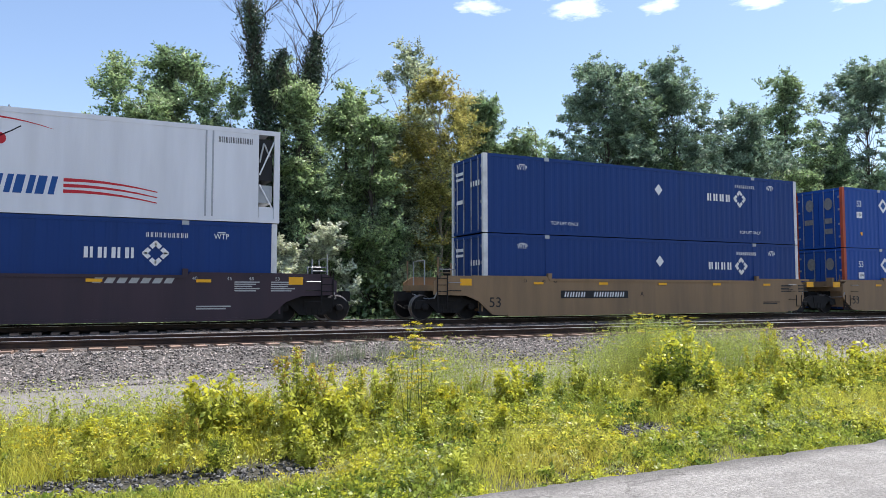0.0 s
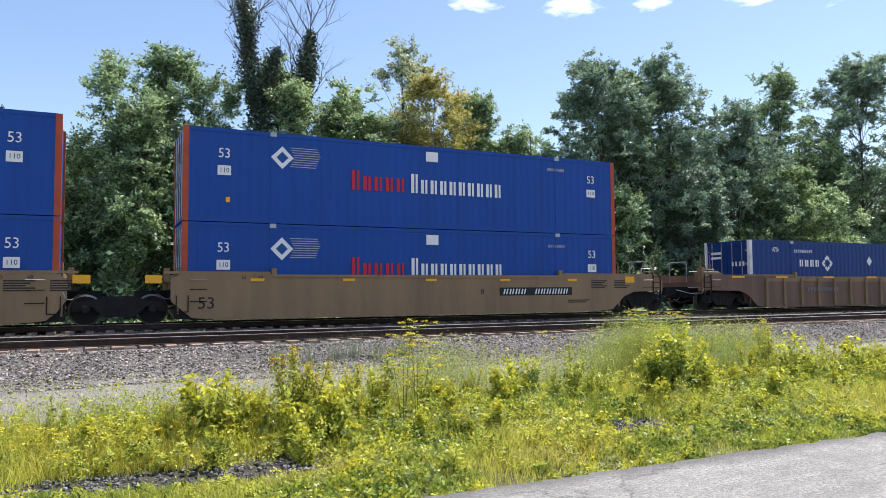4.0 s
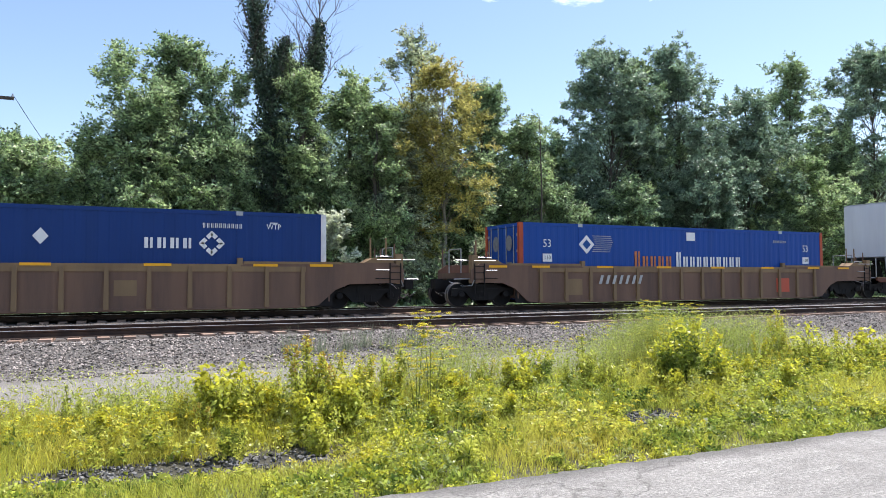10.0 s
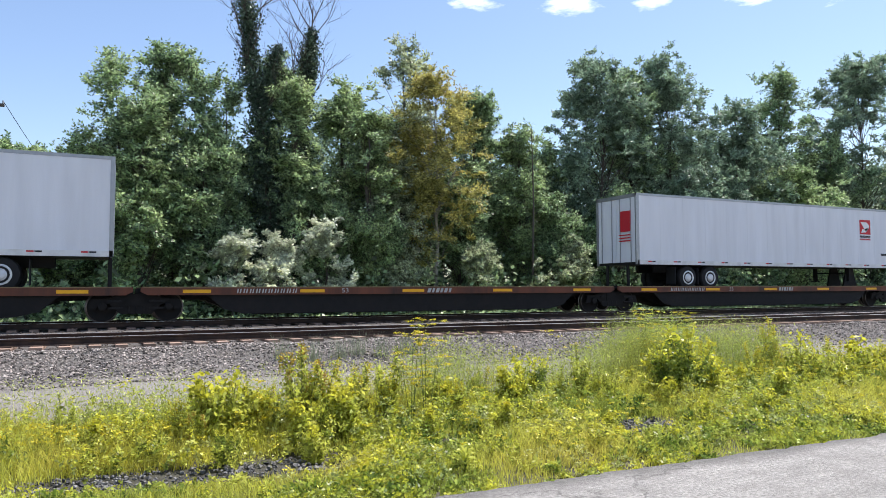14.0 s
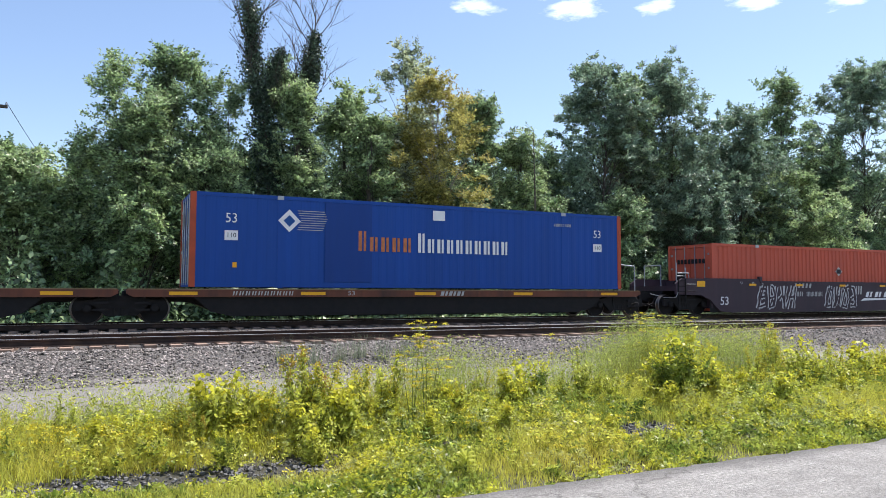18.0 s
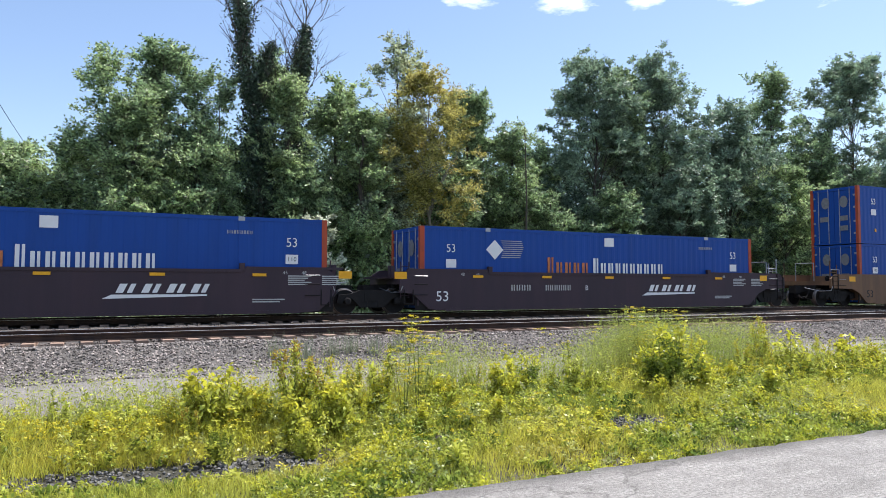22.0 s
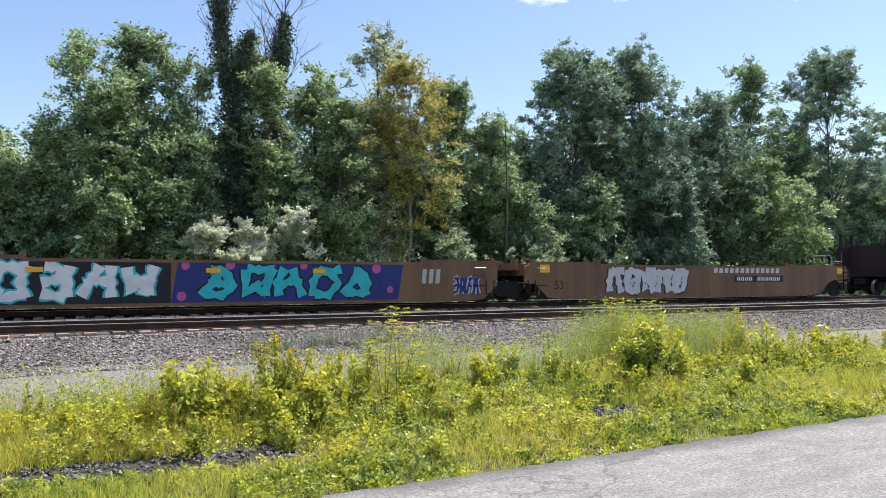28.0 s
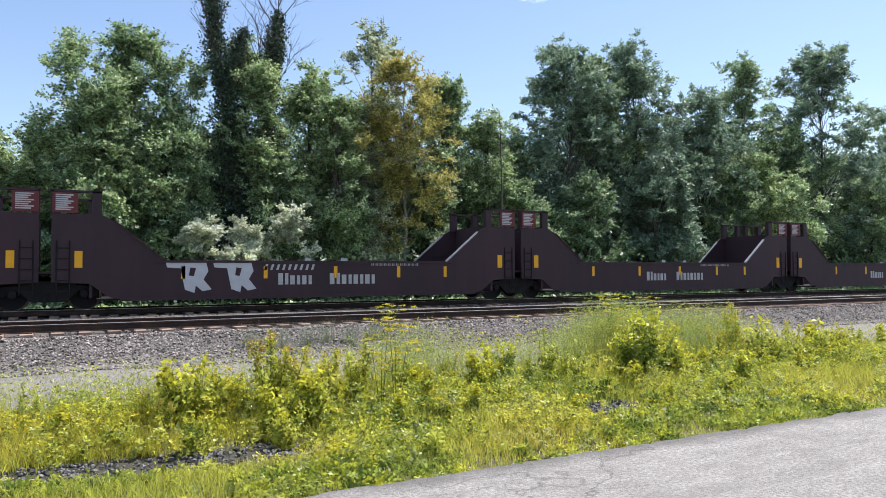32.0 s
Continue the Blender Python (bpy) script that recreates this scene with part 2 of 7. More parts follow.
M_TYRE = shade("tyre_rubber", (0.02, 0.02, 0.021), 0.85, 0, 8, 0.3)
M_HUB = shade("pale_wheel_hub", (0.60, 0.61, 0.62), 0.4, 0.3, 6, 0.2)
M_SIGN_WHITE = shade("white_marking", (0.78, 0.78, 0.76), 0.5, 0, 5, 0.06, (0.5, 0.5, 0.5), 0.1, 2)
M_FADED_WHITE = shade("faded_white_marking", (0.42, 0.42, 0.40), 0.6, 0, 7, 0.3)
M_STENCIL = shade("worn_grey_stencil", (0.20, 0.20, 0.20), 0.7, 0, 9, 0.4)
M_ORANGE = shade("orange_marking", (0.48, 0.16, 0.06), 0.5, 0, 9, 0.55)
M_YELLOW = shade("yellow_reflector", (0.83, 0.40, 0.02), 0.45, 0, 6, 0.1)
M_RED = shade("red_marking", (0.50, 0.025, 0.035), 0.5, 0, 6, 0.1)
M_MARK_BLUE = shade("blue_marking", (0.014, 0.075, 0.26), 0.5, 0, 6, 0.1)
M_DARK = shade("dark_marking", (0.02, 0.02, 0.022), 0.6, 0, 6, 0.2)
M_TEAL = shade("teal_spray_paint", (0.03, 0.42, 0.45), 0.5, 0, 3, 0.35)
M_VIOLET = shade("dark_blue_spray_paint", (0.025, 0.035, 0.16), 0.5, 0, 3, 0.3)
M_PINK = shade("pink_spray_paint", (0.42, 0.10, 0.25), 0.5, 0, 3, 0.2)
M_SILVER = shade("silver_spray_paint", (0.50, 0.50, 0.50), 0.45, 0, 3, 0.2)
M_GOLD = shade("ochre_panel_paint", (0.45, 0.27, 0.07), 0.5, 0, 4, 0.2)

# ---------------------------------------------------------------- building kit
class Shape:
    """Collects faces for one mesh."""

    def __init__(self):
        self.v, self.f = [], []

    def add(self, verts, faces):
        o = len(self.v)
        self.v += [tuple(p) for p in verts]
        self.f += [tuple(i + o for i in q) for q in faces]
        return self

    def box(self, x0, x1, y0, y1, z0, z1):
        return self.add([(x0, y0, z0), (x1, y0, z0), (x1, y1, z0), (x0, y1, z0), (x0, y0, z1), (x1, y0, z1), (x1, y1, z1), (x0, y1, z1)],
                        [(0, 3, 2, 1), (4, 5, 6, 7), (0, 1, 5, 4), (1, 2, 6, 5), (2, 3, 7, 6), (3, 0, 4, 7)])

    def plate(self, outline, y0, y1):
        """An outline in x and z, counter-clockwise as seen from -y, from y0 (near) to y1."""
        n = len(outline)
        return self.add([(x, y0, z) for x, z in outline] + [(x, y1, z) for x, z in outline],
                        [tuple(range(n)), tuple(range(2 * n - 1, n - 1, -1))] + [(i, i + n, (i + 1) % n + n, (i + 1) % n) for i in range(n)])

    def tube(self, a, b, r0, r1=None, sides=8):
        a, b = Vector(a), Vector(b)
        r1 = r0 if r1 is None else r1
        d = (b - a).normalized()
        u = d.orthogonal().normalized()
        w = d.cross(u)
        ring = [(math.cos(2 * math.pi * i / sides), math.sin(2 * math.pi * i / sides)) for i in range(sides)]
        verts = [a + (u * c + w * s) * r0 for c, s in ring] + [b + (u * c + w * s) * r1 for c, s in ring]
        faces = [(i, (i + 1) % sides, (i + 1) % sides + sides, i + sides) for i in range(sides)]
        return self.add(verts, faces + [tuple(range(sides - 1, -1, -1)), tuple(range(sides, 2 * sides))])

    def lathe(self, x, y, z, profile, sides=20):
        """A turned body about the y axis: profile of (y offset, radius)."""
        verts, faces = [], []
        for dy, r in profile:
            verts += [(x + r * math.cos(2 * math.pi * i / sides), y + dy, z + r * math.sin(2 * math.pi * i / sides)) for i in range(sides)]
        for k in range(len(profile) - 1):
            for i in range(sides):
                j = (i + 1) % sides
                faces.append((k * sides + i, k * sides + j, (k + 1) * sides + j, (k + 1) * sides + i))
        faces += [tuple(range(sides - 1, -1, -1)), tuple(range((len(profile) - 1) * sides, len(profile) * sides))]
        return self.add(verts, faces)

    def mesh(self, name, material=None):
        me = bpy.data.meshes.new(name)
        me.from_pydata(self.v, [], self.f)
        if material:
            me.materials.append(material)
        return me


def part(name, shape, material, parent, label=""):
    """One mesh under a thing or under one of its parts."""
    ob = new(name, shape.mesh(name, material) if isinstance(shape, Shape) else shape)
    ob.parent = parent
    return tagged(ob, label) if label else ob


def thing(name, m, label, category, group="", kind=""):
    """An empty at a thing's base, to carry its parts."""
    ob = new(name)
    ob.empty_display_size = 0.2
    ob.matrix_world = m
    return tagged(ob, label, category, group, kind)


LETTERS = {}


def letters(text, size, x, y, z, material, parent, name="marking", wide=1.0):
    """Raised lettering in the built-in font that faces -y, centred on x and z."""
    key = (text, size, wide)
    if key not in LETTERS:
        cu = bpy.data.curves.new("lettering", "FONT")
        cu.body, cu.size, cu.extrude, cu.align_x, cu.align_y, cu.resolution_u = text, size, 0.003, "CENTER", "CENTER", 3
        ob = bpy.data.objects.new("lettering", cu)
        me = bpy.data.meshes.new_from_object(ob)
        me.transform(Matrix.Diagonal((wide, 1, 1, 1)))
        me.transform(Matrix.Rotation(math.pi / 2, 4, "X"))
        bpy.data.objects.remove(ob)
        LETTERS[key] = me
    me = LETTERS[key].copy()
    me.materials.clear()
    me.materials.append(material)
    ob = new(name, me)
    ob.parent, ob.location = parent, (x, y, z)
    return ob


def decal(name, outlines, y, material, parent, label="", depth=0.004):
    """Flat painted shapes on a side that faces -y."""
    if name in ("word_block", "logo_block", "number"):
        # each block is a broad and a slim upright
        halves = []
        for (xa, za), (xb, zb), (xc, zc), (xd, zd) in outlines:
            for f0, f1 in ((0.0, 0.46), (0.68, 1.0)) if name != "number" else ((0.0, 0.3), (0.62, 0.9)):
                halves.append([(xa + (xb - xa) * f0, za), (xa + (xb - xa) * f1, zb), (xd + (xc - xd) * f1, zc), (xd + (xc - xd) * f0, zd)])
        if name != "number":
            return [part(name, Shape().plate(o, y - depth, y), material, parent, label) for o in halves]
        outlines = halves
    if name == "speed_line":
        return [part(name, Shape().plate(o, y - depth, y), material, parent, label) for o in outlines]
    s = Shape()
    for o in outlines:
        s.plate(o, y - depth, y)
    ob = part(name, s, material, parent, label)
    return tagged(ob, kind="stuff") if name in ("number", "small_print", "spray_tag", "spray_gaps", "spray_dots") else ob


def oblong(x0, x1, z0, z1, lean=0.0):
    return [(x0, z0), (x1, z0), (x1 + lean, z1), (x0 + lean, z1)]


def bars(x0, x1, z0, z1, count, gap=0.25, lean=0.0, first=1.0):
    """A row of upright blocks that stands for a word; the first may be taller."""
    w = (x1 - x0) / count
    return [oblong(x0 + i * w, x0 + (i + 1 - gap) * w, z0, z0 + (z1 - z0) * (1 if i == 0 else first), lean) for i in range(count)]


def lines(x0, x1, z0, z1, count, gap=0.45):
    """Rows of small print."""
    h = (z1 - z0) / count
    return [oblong(x0, x1 - (x1 - x0) * 0.3 * ((i * 7) % 3) / 2, z1 - (i + 1) * h + gap * h, z1 - i * h) for i in range(count)]


def diamond(x, z, r, rz=None):
    rz = r if rz is None else rz
    return [(x - r, z), (x, z - rz), (x + r, z), (x, z + rz)]


def disc(x, z, r, sides=24, a0=0.0, a1=360.0):
    return [(x + r * math.cos(radians(a0 + (a1 - a0) * i / sides)), z + r * math.sin(radians(a0 + (a1 - a0) * i / sides))) for i in range(sides)]


TRAIN_Y, HALF = 23.93, 1.295
MOVING = []  # things that go with the train, with their place along it
WHEELSETS = {}  # wheelsets by their place in the truck

# ---------------------------------------------------------------- ground, road and tracks
PROFILE = [(-400, -0.83), (-6, -0.81), (5.2, -0.81), (5.6, -0.81), (7.0, -0.83), (9.5, -0.83), (10.6, -0.80), (13.4, -0.76), (14.0, -0.70),
           (15.25, -0.25), (18.6, -0.24), (20.0, -0.30), (21.6, -0.30), (22.2, -0.24), (25.6, -0.24), (26.9, -0.65), (29, -0.72), (33, -0.62), (45, -0.3), (80, 0.4), (700, 4.0)]


def level(y):
    """The height of the ground at y."""
    for (y0, z0), (y1, z1) in zip(PROFILE, PROFILE[1:]):
        if y <= y1:
            return z0 + (z1 - z0) * max(0.0, (y - y0) / (y1 - y0))
    return PROFILE[-1][1]


def rough(x, y):
    """The ground with its unevenness."""
    dip = 0.035 if y < 26 else 0.09
    if y < 5.5:
        dip = 0.008
    return level(y) + dip * noise.noise((x * 0.6, y * 0.9, 0)) + dip * 0.5 * noise.noise((x * 2.1, y * 2.6, 3))


def ground_material():
    """Soil, gravel and woodland floor, which pass into one another across the strip, with some shade in the colours."""
    m = bpy.data.materials.new("ground_soil_gravel_and_shade")
    m.use_nodes = True
    n, l = m.node_tree.nodes, m.node_tree.links
    b = n["Principled BSDF"]
    b.inputs["Roughness"].default_value = 0.9
    c = n.new("ShaderNodeTexCoord")
    sep = n.new("ShaderNodeSeparateXYZ")
    l.new(c.outputs["Object"], sep.inputs["Vector"])
    wob = n.new("ShaderNodeTexNoise")
    wob.inputs["Scale"].default_value, wob.inputs["Detail"].default_value = 0.9, 7
    l.new(c.outputs["Object"], wob.inputs["Vector"])
    mad = n.new("ShaderNodeMath")
    mad.operation = "MULTIPLY_ADD"
    mad.inputs[1].default_value = 1.6
    l.new(wob.outputs["Fac"], mad.inputs[0])
    l.new(sep.outputs["Y"], mad.inputs[2])
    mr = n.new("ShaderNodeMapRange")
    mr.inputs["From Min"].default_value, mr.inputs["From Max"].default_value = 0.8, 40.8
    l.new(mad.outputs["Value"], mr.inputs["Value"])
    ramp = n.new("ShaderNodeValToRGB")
    # shade painted in: soil under the weeds, gaps in the ballast, ground between tracks
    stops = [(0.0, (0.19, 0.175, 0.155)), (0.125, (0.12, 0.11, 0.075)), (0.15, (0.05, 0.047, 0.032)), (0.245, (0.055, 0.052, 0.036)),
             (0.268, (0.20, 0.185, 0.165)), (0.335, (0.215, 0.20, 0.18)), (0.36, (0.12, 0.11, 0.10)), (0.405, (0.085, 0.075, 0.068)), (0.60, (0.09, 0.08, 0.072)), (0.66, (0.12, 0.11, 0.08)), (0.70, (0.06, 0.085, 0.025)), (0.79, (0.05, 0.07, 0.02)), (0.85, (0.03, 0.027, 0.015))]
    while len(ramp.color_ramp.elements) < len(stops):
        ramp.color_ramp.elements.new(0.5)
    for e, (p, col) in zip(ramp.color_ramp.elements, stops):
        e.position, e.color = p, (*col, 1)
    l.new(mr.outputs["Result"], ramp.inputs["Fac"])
    grain = n.new("ShaderNodeTexNoise")
    grain.inputs["Scale"].default_value, grain.inputs["Detail"].default_value, grain.inputs["Roughness"].default_value = 14, 9, 0.75
    l.new(c.outputs["Object"], grain.inputs["Vector"])
    gr = n.new("ShaderNodeMapRange")
    gr.inputs["From Min"].default_value, gr.inputs["From Max"].default_value = 0.25, 0.75
    gr.inputs["To Min"].default_value, gr.inputs["To Max"].default_value = 0.5, 1.5
    l.new(grain.outputs["Fac"], gr.inputs["Value"])
    hs = n.new("ShaderNodeHueSaturation")
    l.new(gr.outputs["Result"], hs.inputs["Value"])
    l.new(ramp.outputs["Color"], hs.inputs["Color"])
    l.new(hs.outputs["Color"], b.inputs["Base Color"])
    bp = n.new("ShaderNodeBump")
    bp.inputs["Strength"].default_value, bp.inputs["Distance"].default_value = 0.8, 0.03
    l.new(grain.outputs["Fac"], bp.inputs["Height"])
    l.new(bp.outputs["Normal"], b.inputs["Normal"])
    return m


def road_edge(x):
    """Where the road ends towards the weeds."""
    return 5.30 + 0.04 * noise.noise((x * 0.45, 9, 0)) + 0.06 * noise.noise((x * 2.3, 5, 0)) + 0.035 * noise.noise((x * 7, 2, 0))


def asphalt():
    """Worn asphalt: coarse pale stones in a darker bed, blotches, wheel polish and thin cracks."""
    m = shade("pale_worn_asphalt", (0.30, 0.288, 0.268), 0.9, 0, 34, 1.0, (0.20, 0.19, 0.178), 0.35, 3.5, 1.0, 70)
    n, l = m.node_tree.nodes, m.node_tree.links
    b = n["Principled BSDF"]
    base = b.inputs["Base Color"].links[0].from_socket
    c = n.new("ShaderNodeTexCoord")
    warp = n.new("ShaderNodeTexNoise")
    warp.inputs["Scale"].default_value, warp.inputs["Detail"].default_value = 1.4, 6
    l.new(c.outputs["Object"], warp.inputs["Vector"])
    addv = n.new("ShaderNodeMix")
    addv.data_type = "RGBA"
    addv.inputs["Factor"].default_value = 0.7
    l.new(c.outputs["Object"], addv.inputs["A"])
    l.new(warp.outputs["Color"], addv.inputs["B"])
    cr = n.new("ShaderNodeTexVoronoi")
    cr.feature = "DISTANCE_TO_EDGE"
    cr.inputs["Scale"].default_value = 0.8
    l.new(addv.outputs["Result"], cr.inputs["Vector"])
    mr = n.new("ShaderNodeMapRange")
    mr.inputs["From Min"].default_value, mr.inputs["From Max"].default_value = 0.0, 0.009
    mr.inputs["To Min"].default_value, mr.inputs["To Max"].default_value = 0.55, 0.0
    l.new(cr.outputs["Distance"], mr.inputs["Value"])
    mx = n.new("ShaderNodeMix")
    mx.data_type = "RGBA"
    mx.inputs["B"].default_value = (0.07, 0.065, 0.06, 1)
    l.new(mr.outputs["Result"], mx.inputs["Factor"])
    l.new(base, mx.inputs["A"])
    lie = n.new("ShaderNodeMapping")
    lie.inputs["Scale"].default_value = (0.6, 3.0, 1.0)
    l.new(c.outputs["Object"], lie.inputs["Vector"])
    drag = n.new("ShaderNodeTexNoise")
    drag.inputs["Scale"].default_value, drag.inputs["Detail"].default_value = 2.0, 8
    l.new(lie.outputs["Vector"], drag.inputs["Vector"])
    dr = n.new("ShaderNodeMapRange")
    dr.inputs["From Min"].default_value, dr.inputs["From Max"].default_value = 0.3, 0.7
    dr.inputs["To Min"].default_value, dr.inputs["To Max"].default_value = 0.88, 1.10
    l.new(drag.outputs["Fac"], dr.inputs["Value"])
    hs = n.new("ShaderNodeHueSaturation")
    l.new(dr.outputs["Result"], hs.inputs["Value"])
    l.new(mx.outputs["Result"], hs.inputs["Color"])
    # soil and grit washed over the broken edge
    sep = n.new("ShaderNodeSeparateXYZ")
    l.new(c.outputs["Object"], sep.inputs["Vector"])
    spill = n.new("ShaderNodeMath")
    spill.operation = "MULTIPLY_ADD"
    spill.inputs[1].default_value = 0.55
    l.new(warp.outputs["Fac"], spill.inputs[0])
    l.new(sep.outputs["Y"], spill.inputs[2])
    edge = n.new("ShaderNodeMapRange")
    edge.inputs["From Min"].default_value, edge.inputs["From Max"].default_value = 5.22, 5.5
    edge.inputs["To Max"].default_value = 0.7
    l.new(spill.outputs["Value"], edge.inputs["Value"])
    soil = n.new("ShaderNodeMix")
    soil.data_type = "RGBA"
    soil.inputs["B"].default_value = (0.10, 0.095, 0.088, 1)
    l.new(edge.outputs["Result"], soil.inputs["Factor"])
    l.new(hs.outputs["Color"], soil.inputs["A"])
    l.new(soil.outputs["Result"], b.inputs["Base Color"])
    return m


def build_ground():
    xs = [-700, -300, -120, -60, -30, -15] + [-8 + 0.4 * i for i in range(141)] + [56, 70, 90, 130, 220, 400, 800]
    ys = [-400, -150, -60, -20, -8, -2] + [0.5 * i for i in range(9)] + [4.4 + 0.25 * i for i in range(90)] + [27.5 + i for i in range(20)] + [52, 60, 80, 120, 200, 400, 700]
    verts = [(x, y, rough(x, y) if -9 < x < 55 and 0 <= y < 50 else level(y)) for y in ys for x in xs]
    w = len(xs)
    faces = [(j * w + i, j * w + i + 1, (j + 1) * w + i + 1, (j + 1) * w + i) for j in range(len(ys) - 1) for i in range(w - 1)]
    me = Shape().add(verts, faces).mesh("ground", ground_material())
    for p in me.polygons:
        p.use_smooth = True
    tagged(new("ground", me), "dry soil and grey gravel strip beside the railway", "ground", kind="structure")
    # the road, with a crumbling edge towards the weeds
    road_mat = asphalt()
    s = Shape()
    rx = [-700, -200, -60, -20] + [-6 + 0.12 * i for i in range(290)] + [35, 60, 200, 800]
    edge = [road_edge(x) for x in rx]
    rows = [[(x, -40, -0.742) for x in rx], [(x, 0, -0.738) for x in rx], [(x, 3.5, -0.738) for x in rx], [(x, e - 0.05, -0.742) for x, e in zip(rx, edge)], [(x, e, -0.84) for x, e in zip(rx, edge)]]
    k = len(rx)
    s.add([p for r in rows for p in r], [(j * k + i, j * k + i + 1, (j + 1) * k + i + 1, (j + 1) * k + i) for j in range(4) for i in range(k - 1)])
    tagged(new("road", s.mesh("road", road_mat)), "pale worn asphalt road with a crumbling edge", "road", kind="structure")


def stones(name, count, x0, x1, y0, y1, size, material, label, lift=0.0, seed=1, power=1.0):
    """Loose broken stones strewn over a strip of the ground."""
    rng = np.random.default_rng(seed)
    x = x0 + (x1 - x0) * rng.random(count) ** power
    y = rng.uniform(y0, y1, count)
    z = np.array([rough(a, b) for a, b in zip(x, y)]) + lift
    base = np.array([(1, 0, 0), (-1, 0, 0), (0, 1, 0), (0, -1, 0), (0, 0, 1), (0, 0, -1)], float)
    tri = np.array([(0, 2, 4), (2, 1, 4), (1, 3, 4), (3, 0, 4), (2, 0, 5), (1, 2, 5), (3, 1, 5), (0, 3, 5)])
    r = size * (0.5 + rng.random((count, 1, 1)) ** 2)
    spin = rng.normal(size=(count, 3, 3))
    q, _ = np.linalg.qr(spin)
    v = (base[None] * (0.65 + 0.7 * rng.random((count, 6, 1)))) @ q * r * np.array([1, 1, 0.75])
    v += np.stack([x, y, z], 1)[:, None]
    f = tri[None] + (np.arange(count) * 6)[:, None, None]
    me = bpy.data.meshes.new(name)
    quick_mesh(me, v.reshape(-1, 3), f.reshape(-1, 3))
    me.shade_flat()
    me.materials.append(material)
    return tagged(new(name, me), label, "gravel", kind="stuff")


def quick_mesh(me, verts, faces):
    """Fills a mesh from arrays; all faces have the same number of corners."""
    n, k = faces.shape
    me.vertices.add(len(verts))
    me.vertices.foreach_set("co", np.ascontiguousarray(verts, dtype=np.float32).ravel())
    me.loops.add(n * k)
    me.loops.foreach_set("vertex_index", np.ascontiguousarray(faces, dtype=np.int32).ravel())
    me.polygons.add(n)
    me.polygons.foreach_set("loop_start", np.arange(0, n * k, k, dtype=np.int32))
    me.update(calc_edges=True)


def rail_shape(x0, x1, y):
    """A flat-bottom rail: foot, web and head."""
    s = Shape()
    prof = [(-0.07, -0.19), (0.07, -0.19), (0.07, -0.178), (0.012, -0.165), (0.012, -0.085), (0.036, -0.075), (0.036, -0.046), (0.03, -0.041), (-0.03, -0.041), (-0.036, -0.046), (-0.036, -0.075), (-0.012, -0.085), (-0.012, -0.165), (-0.07, -0.178)]
    n = len(prof)
    xs = [x0 + (x1 - x0) * i / 12 for i in range(13)]
    verts = [(x, y + a, b) for x in xs for a, b in prof]
    return s.add(verts, [(i * n + j, (i + 1) * n + j, (i + 1) * n + (j + 1) % n, i * n + (j + 1) % n) for i in range(12) for j in range(n)])


def build_track(y, label, x0, x1, spacing, seed):
    t = thing("railway_track", pose(0, y, 0), label, "railway track", "railway tracks", "structure")
    for side in (-0.752, 0.752):
        r = part("rail", rail_shape(-300, 400, side), M_RAIL, t, "rusty rail with a bright worn head")
        part("running_surface", Shape().box(-300, 400, side - 0.028, side + 0.028, -0.041, -0.037), M_STEEL, r, "bright worn running surface")
    rng = random.Random(seed)
    sleeper = Shape()
    c = 0.012
    prof = [(-0.115, -0.36), (0.115, -0.36), (0.115, -0.19 - c), (0.115 - c, -0.19), (-0.115 + c, -0.19), (-0.115, -0.19 - c)]
    sleeper.add([(a, s, b) for s in (-1.28, 1.28) for a, b in prof], [tuple(range(5, -1, -1)), tuple(range(6, 12))] + [(i, (i + 1) % 6, (i + 1) % 6 + 6, i + 6) for i in range(6)])
    me = sleeper.mesh("tie", M_TIE)
    spike = Shape().box(-0.09, 0.09, -0.90, -0.60, -0.19, -0.176).box(-0.09, 0.09, 0.60, 0.90, -0.19, -0.176).mesh("tie_plate", M_RAIL)
    x = x0
    while x < x1:
        ob = new("tie", me)
        ob.parent = t
        ob.matrix_basis = pose(x + rng.uniform(-0.03, 0.03), rng.uniform(-0.05, 0.05), rng.uniform(-0.008, 0.006), rz=rng.uniform(-1.2, 1.2))
        pl = new("tie_plate", spike)
        pl.parent = ob
        x += spacing


build_ground()
build_track(16.93, "empty railway track with rusty rails on wooden ties", -6, 56, 0.5, 3)
build_track(TRAIN_Y, "railway track on ballast that carries the freight train", -6, 62, 0.5, 4)
M_BALLAST = shade("grey_broken_ballast", (0.26, 0.228, 0.205), 0.9, 0, 20, 0.45, (0.10, 0.095, 0.085), 0.35, 1.2, island=0.85)
# brown stone, its colour lowered further to stand for the train's shadow
M_SHADED_BALLAST = shade("shaded_track_ballast", (0.105, 0.088, 0.078), 0.9, 0, 20, 0.4, (0.10, 0.085, 0.075), 0.35, 1.2, island=0.7)
stones("ballast", 52000, -4, 48, 13.75, 15.62, 0.028, M_BALLAST, "grey broken stone ballast on the track shoulder", 0.004, 11, 1.25)
stones("ballast", 9000, -4, 40, 15.7, 22.8, 0.036, M_SHADED_BALLAST, "brownish broken stone ballast between the rails, darkened as if in shade", 0.004, 12, 1.2)
stones("gravel", 5000, -3, 34, 10.2, 13.9, 0.014, M_BALLAST, "fine gravel strewn over the dirt service track", 0.002, 13, 1.2)
M_ROCK = shade("grey_rock", (0.15, 0.146, 0.137), 0.85, 0, 12, 0.35, (0.10, 0.098, 0.092), 0.3, 3, 0.4, 30, island=0.75)
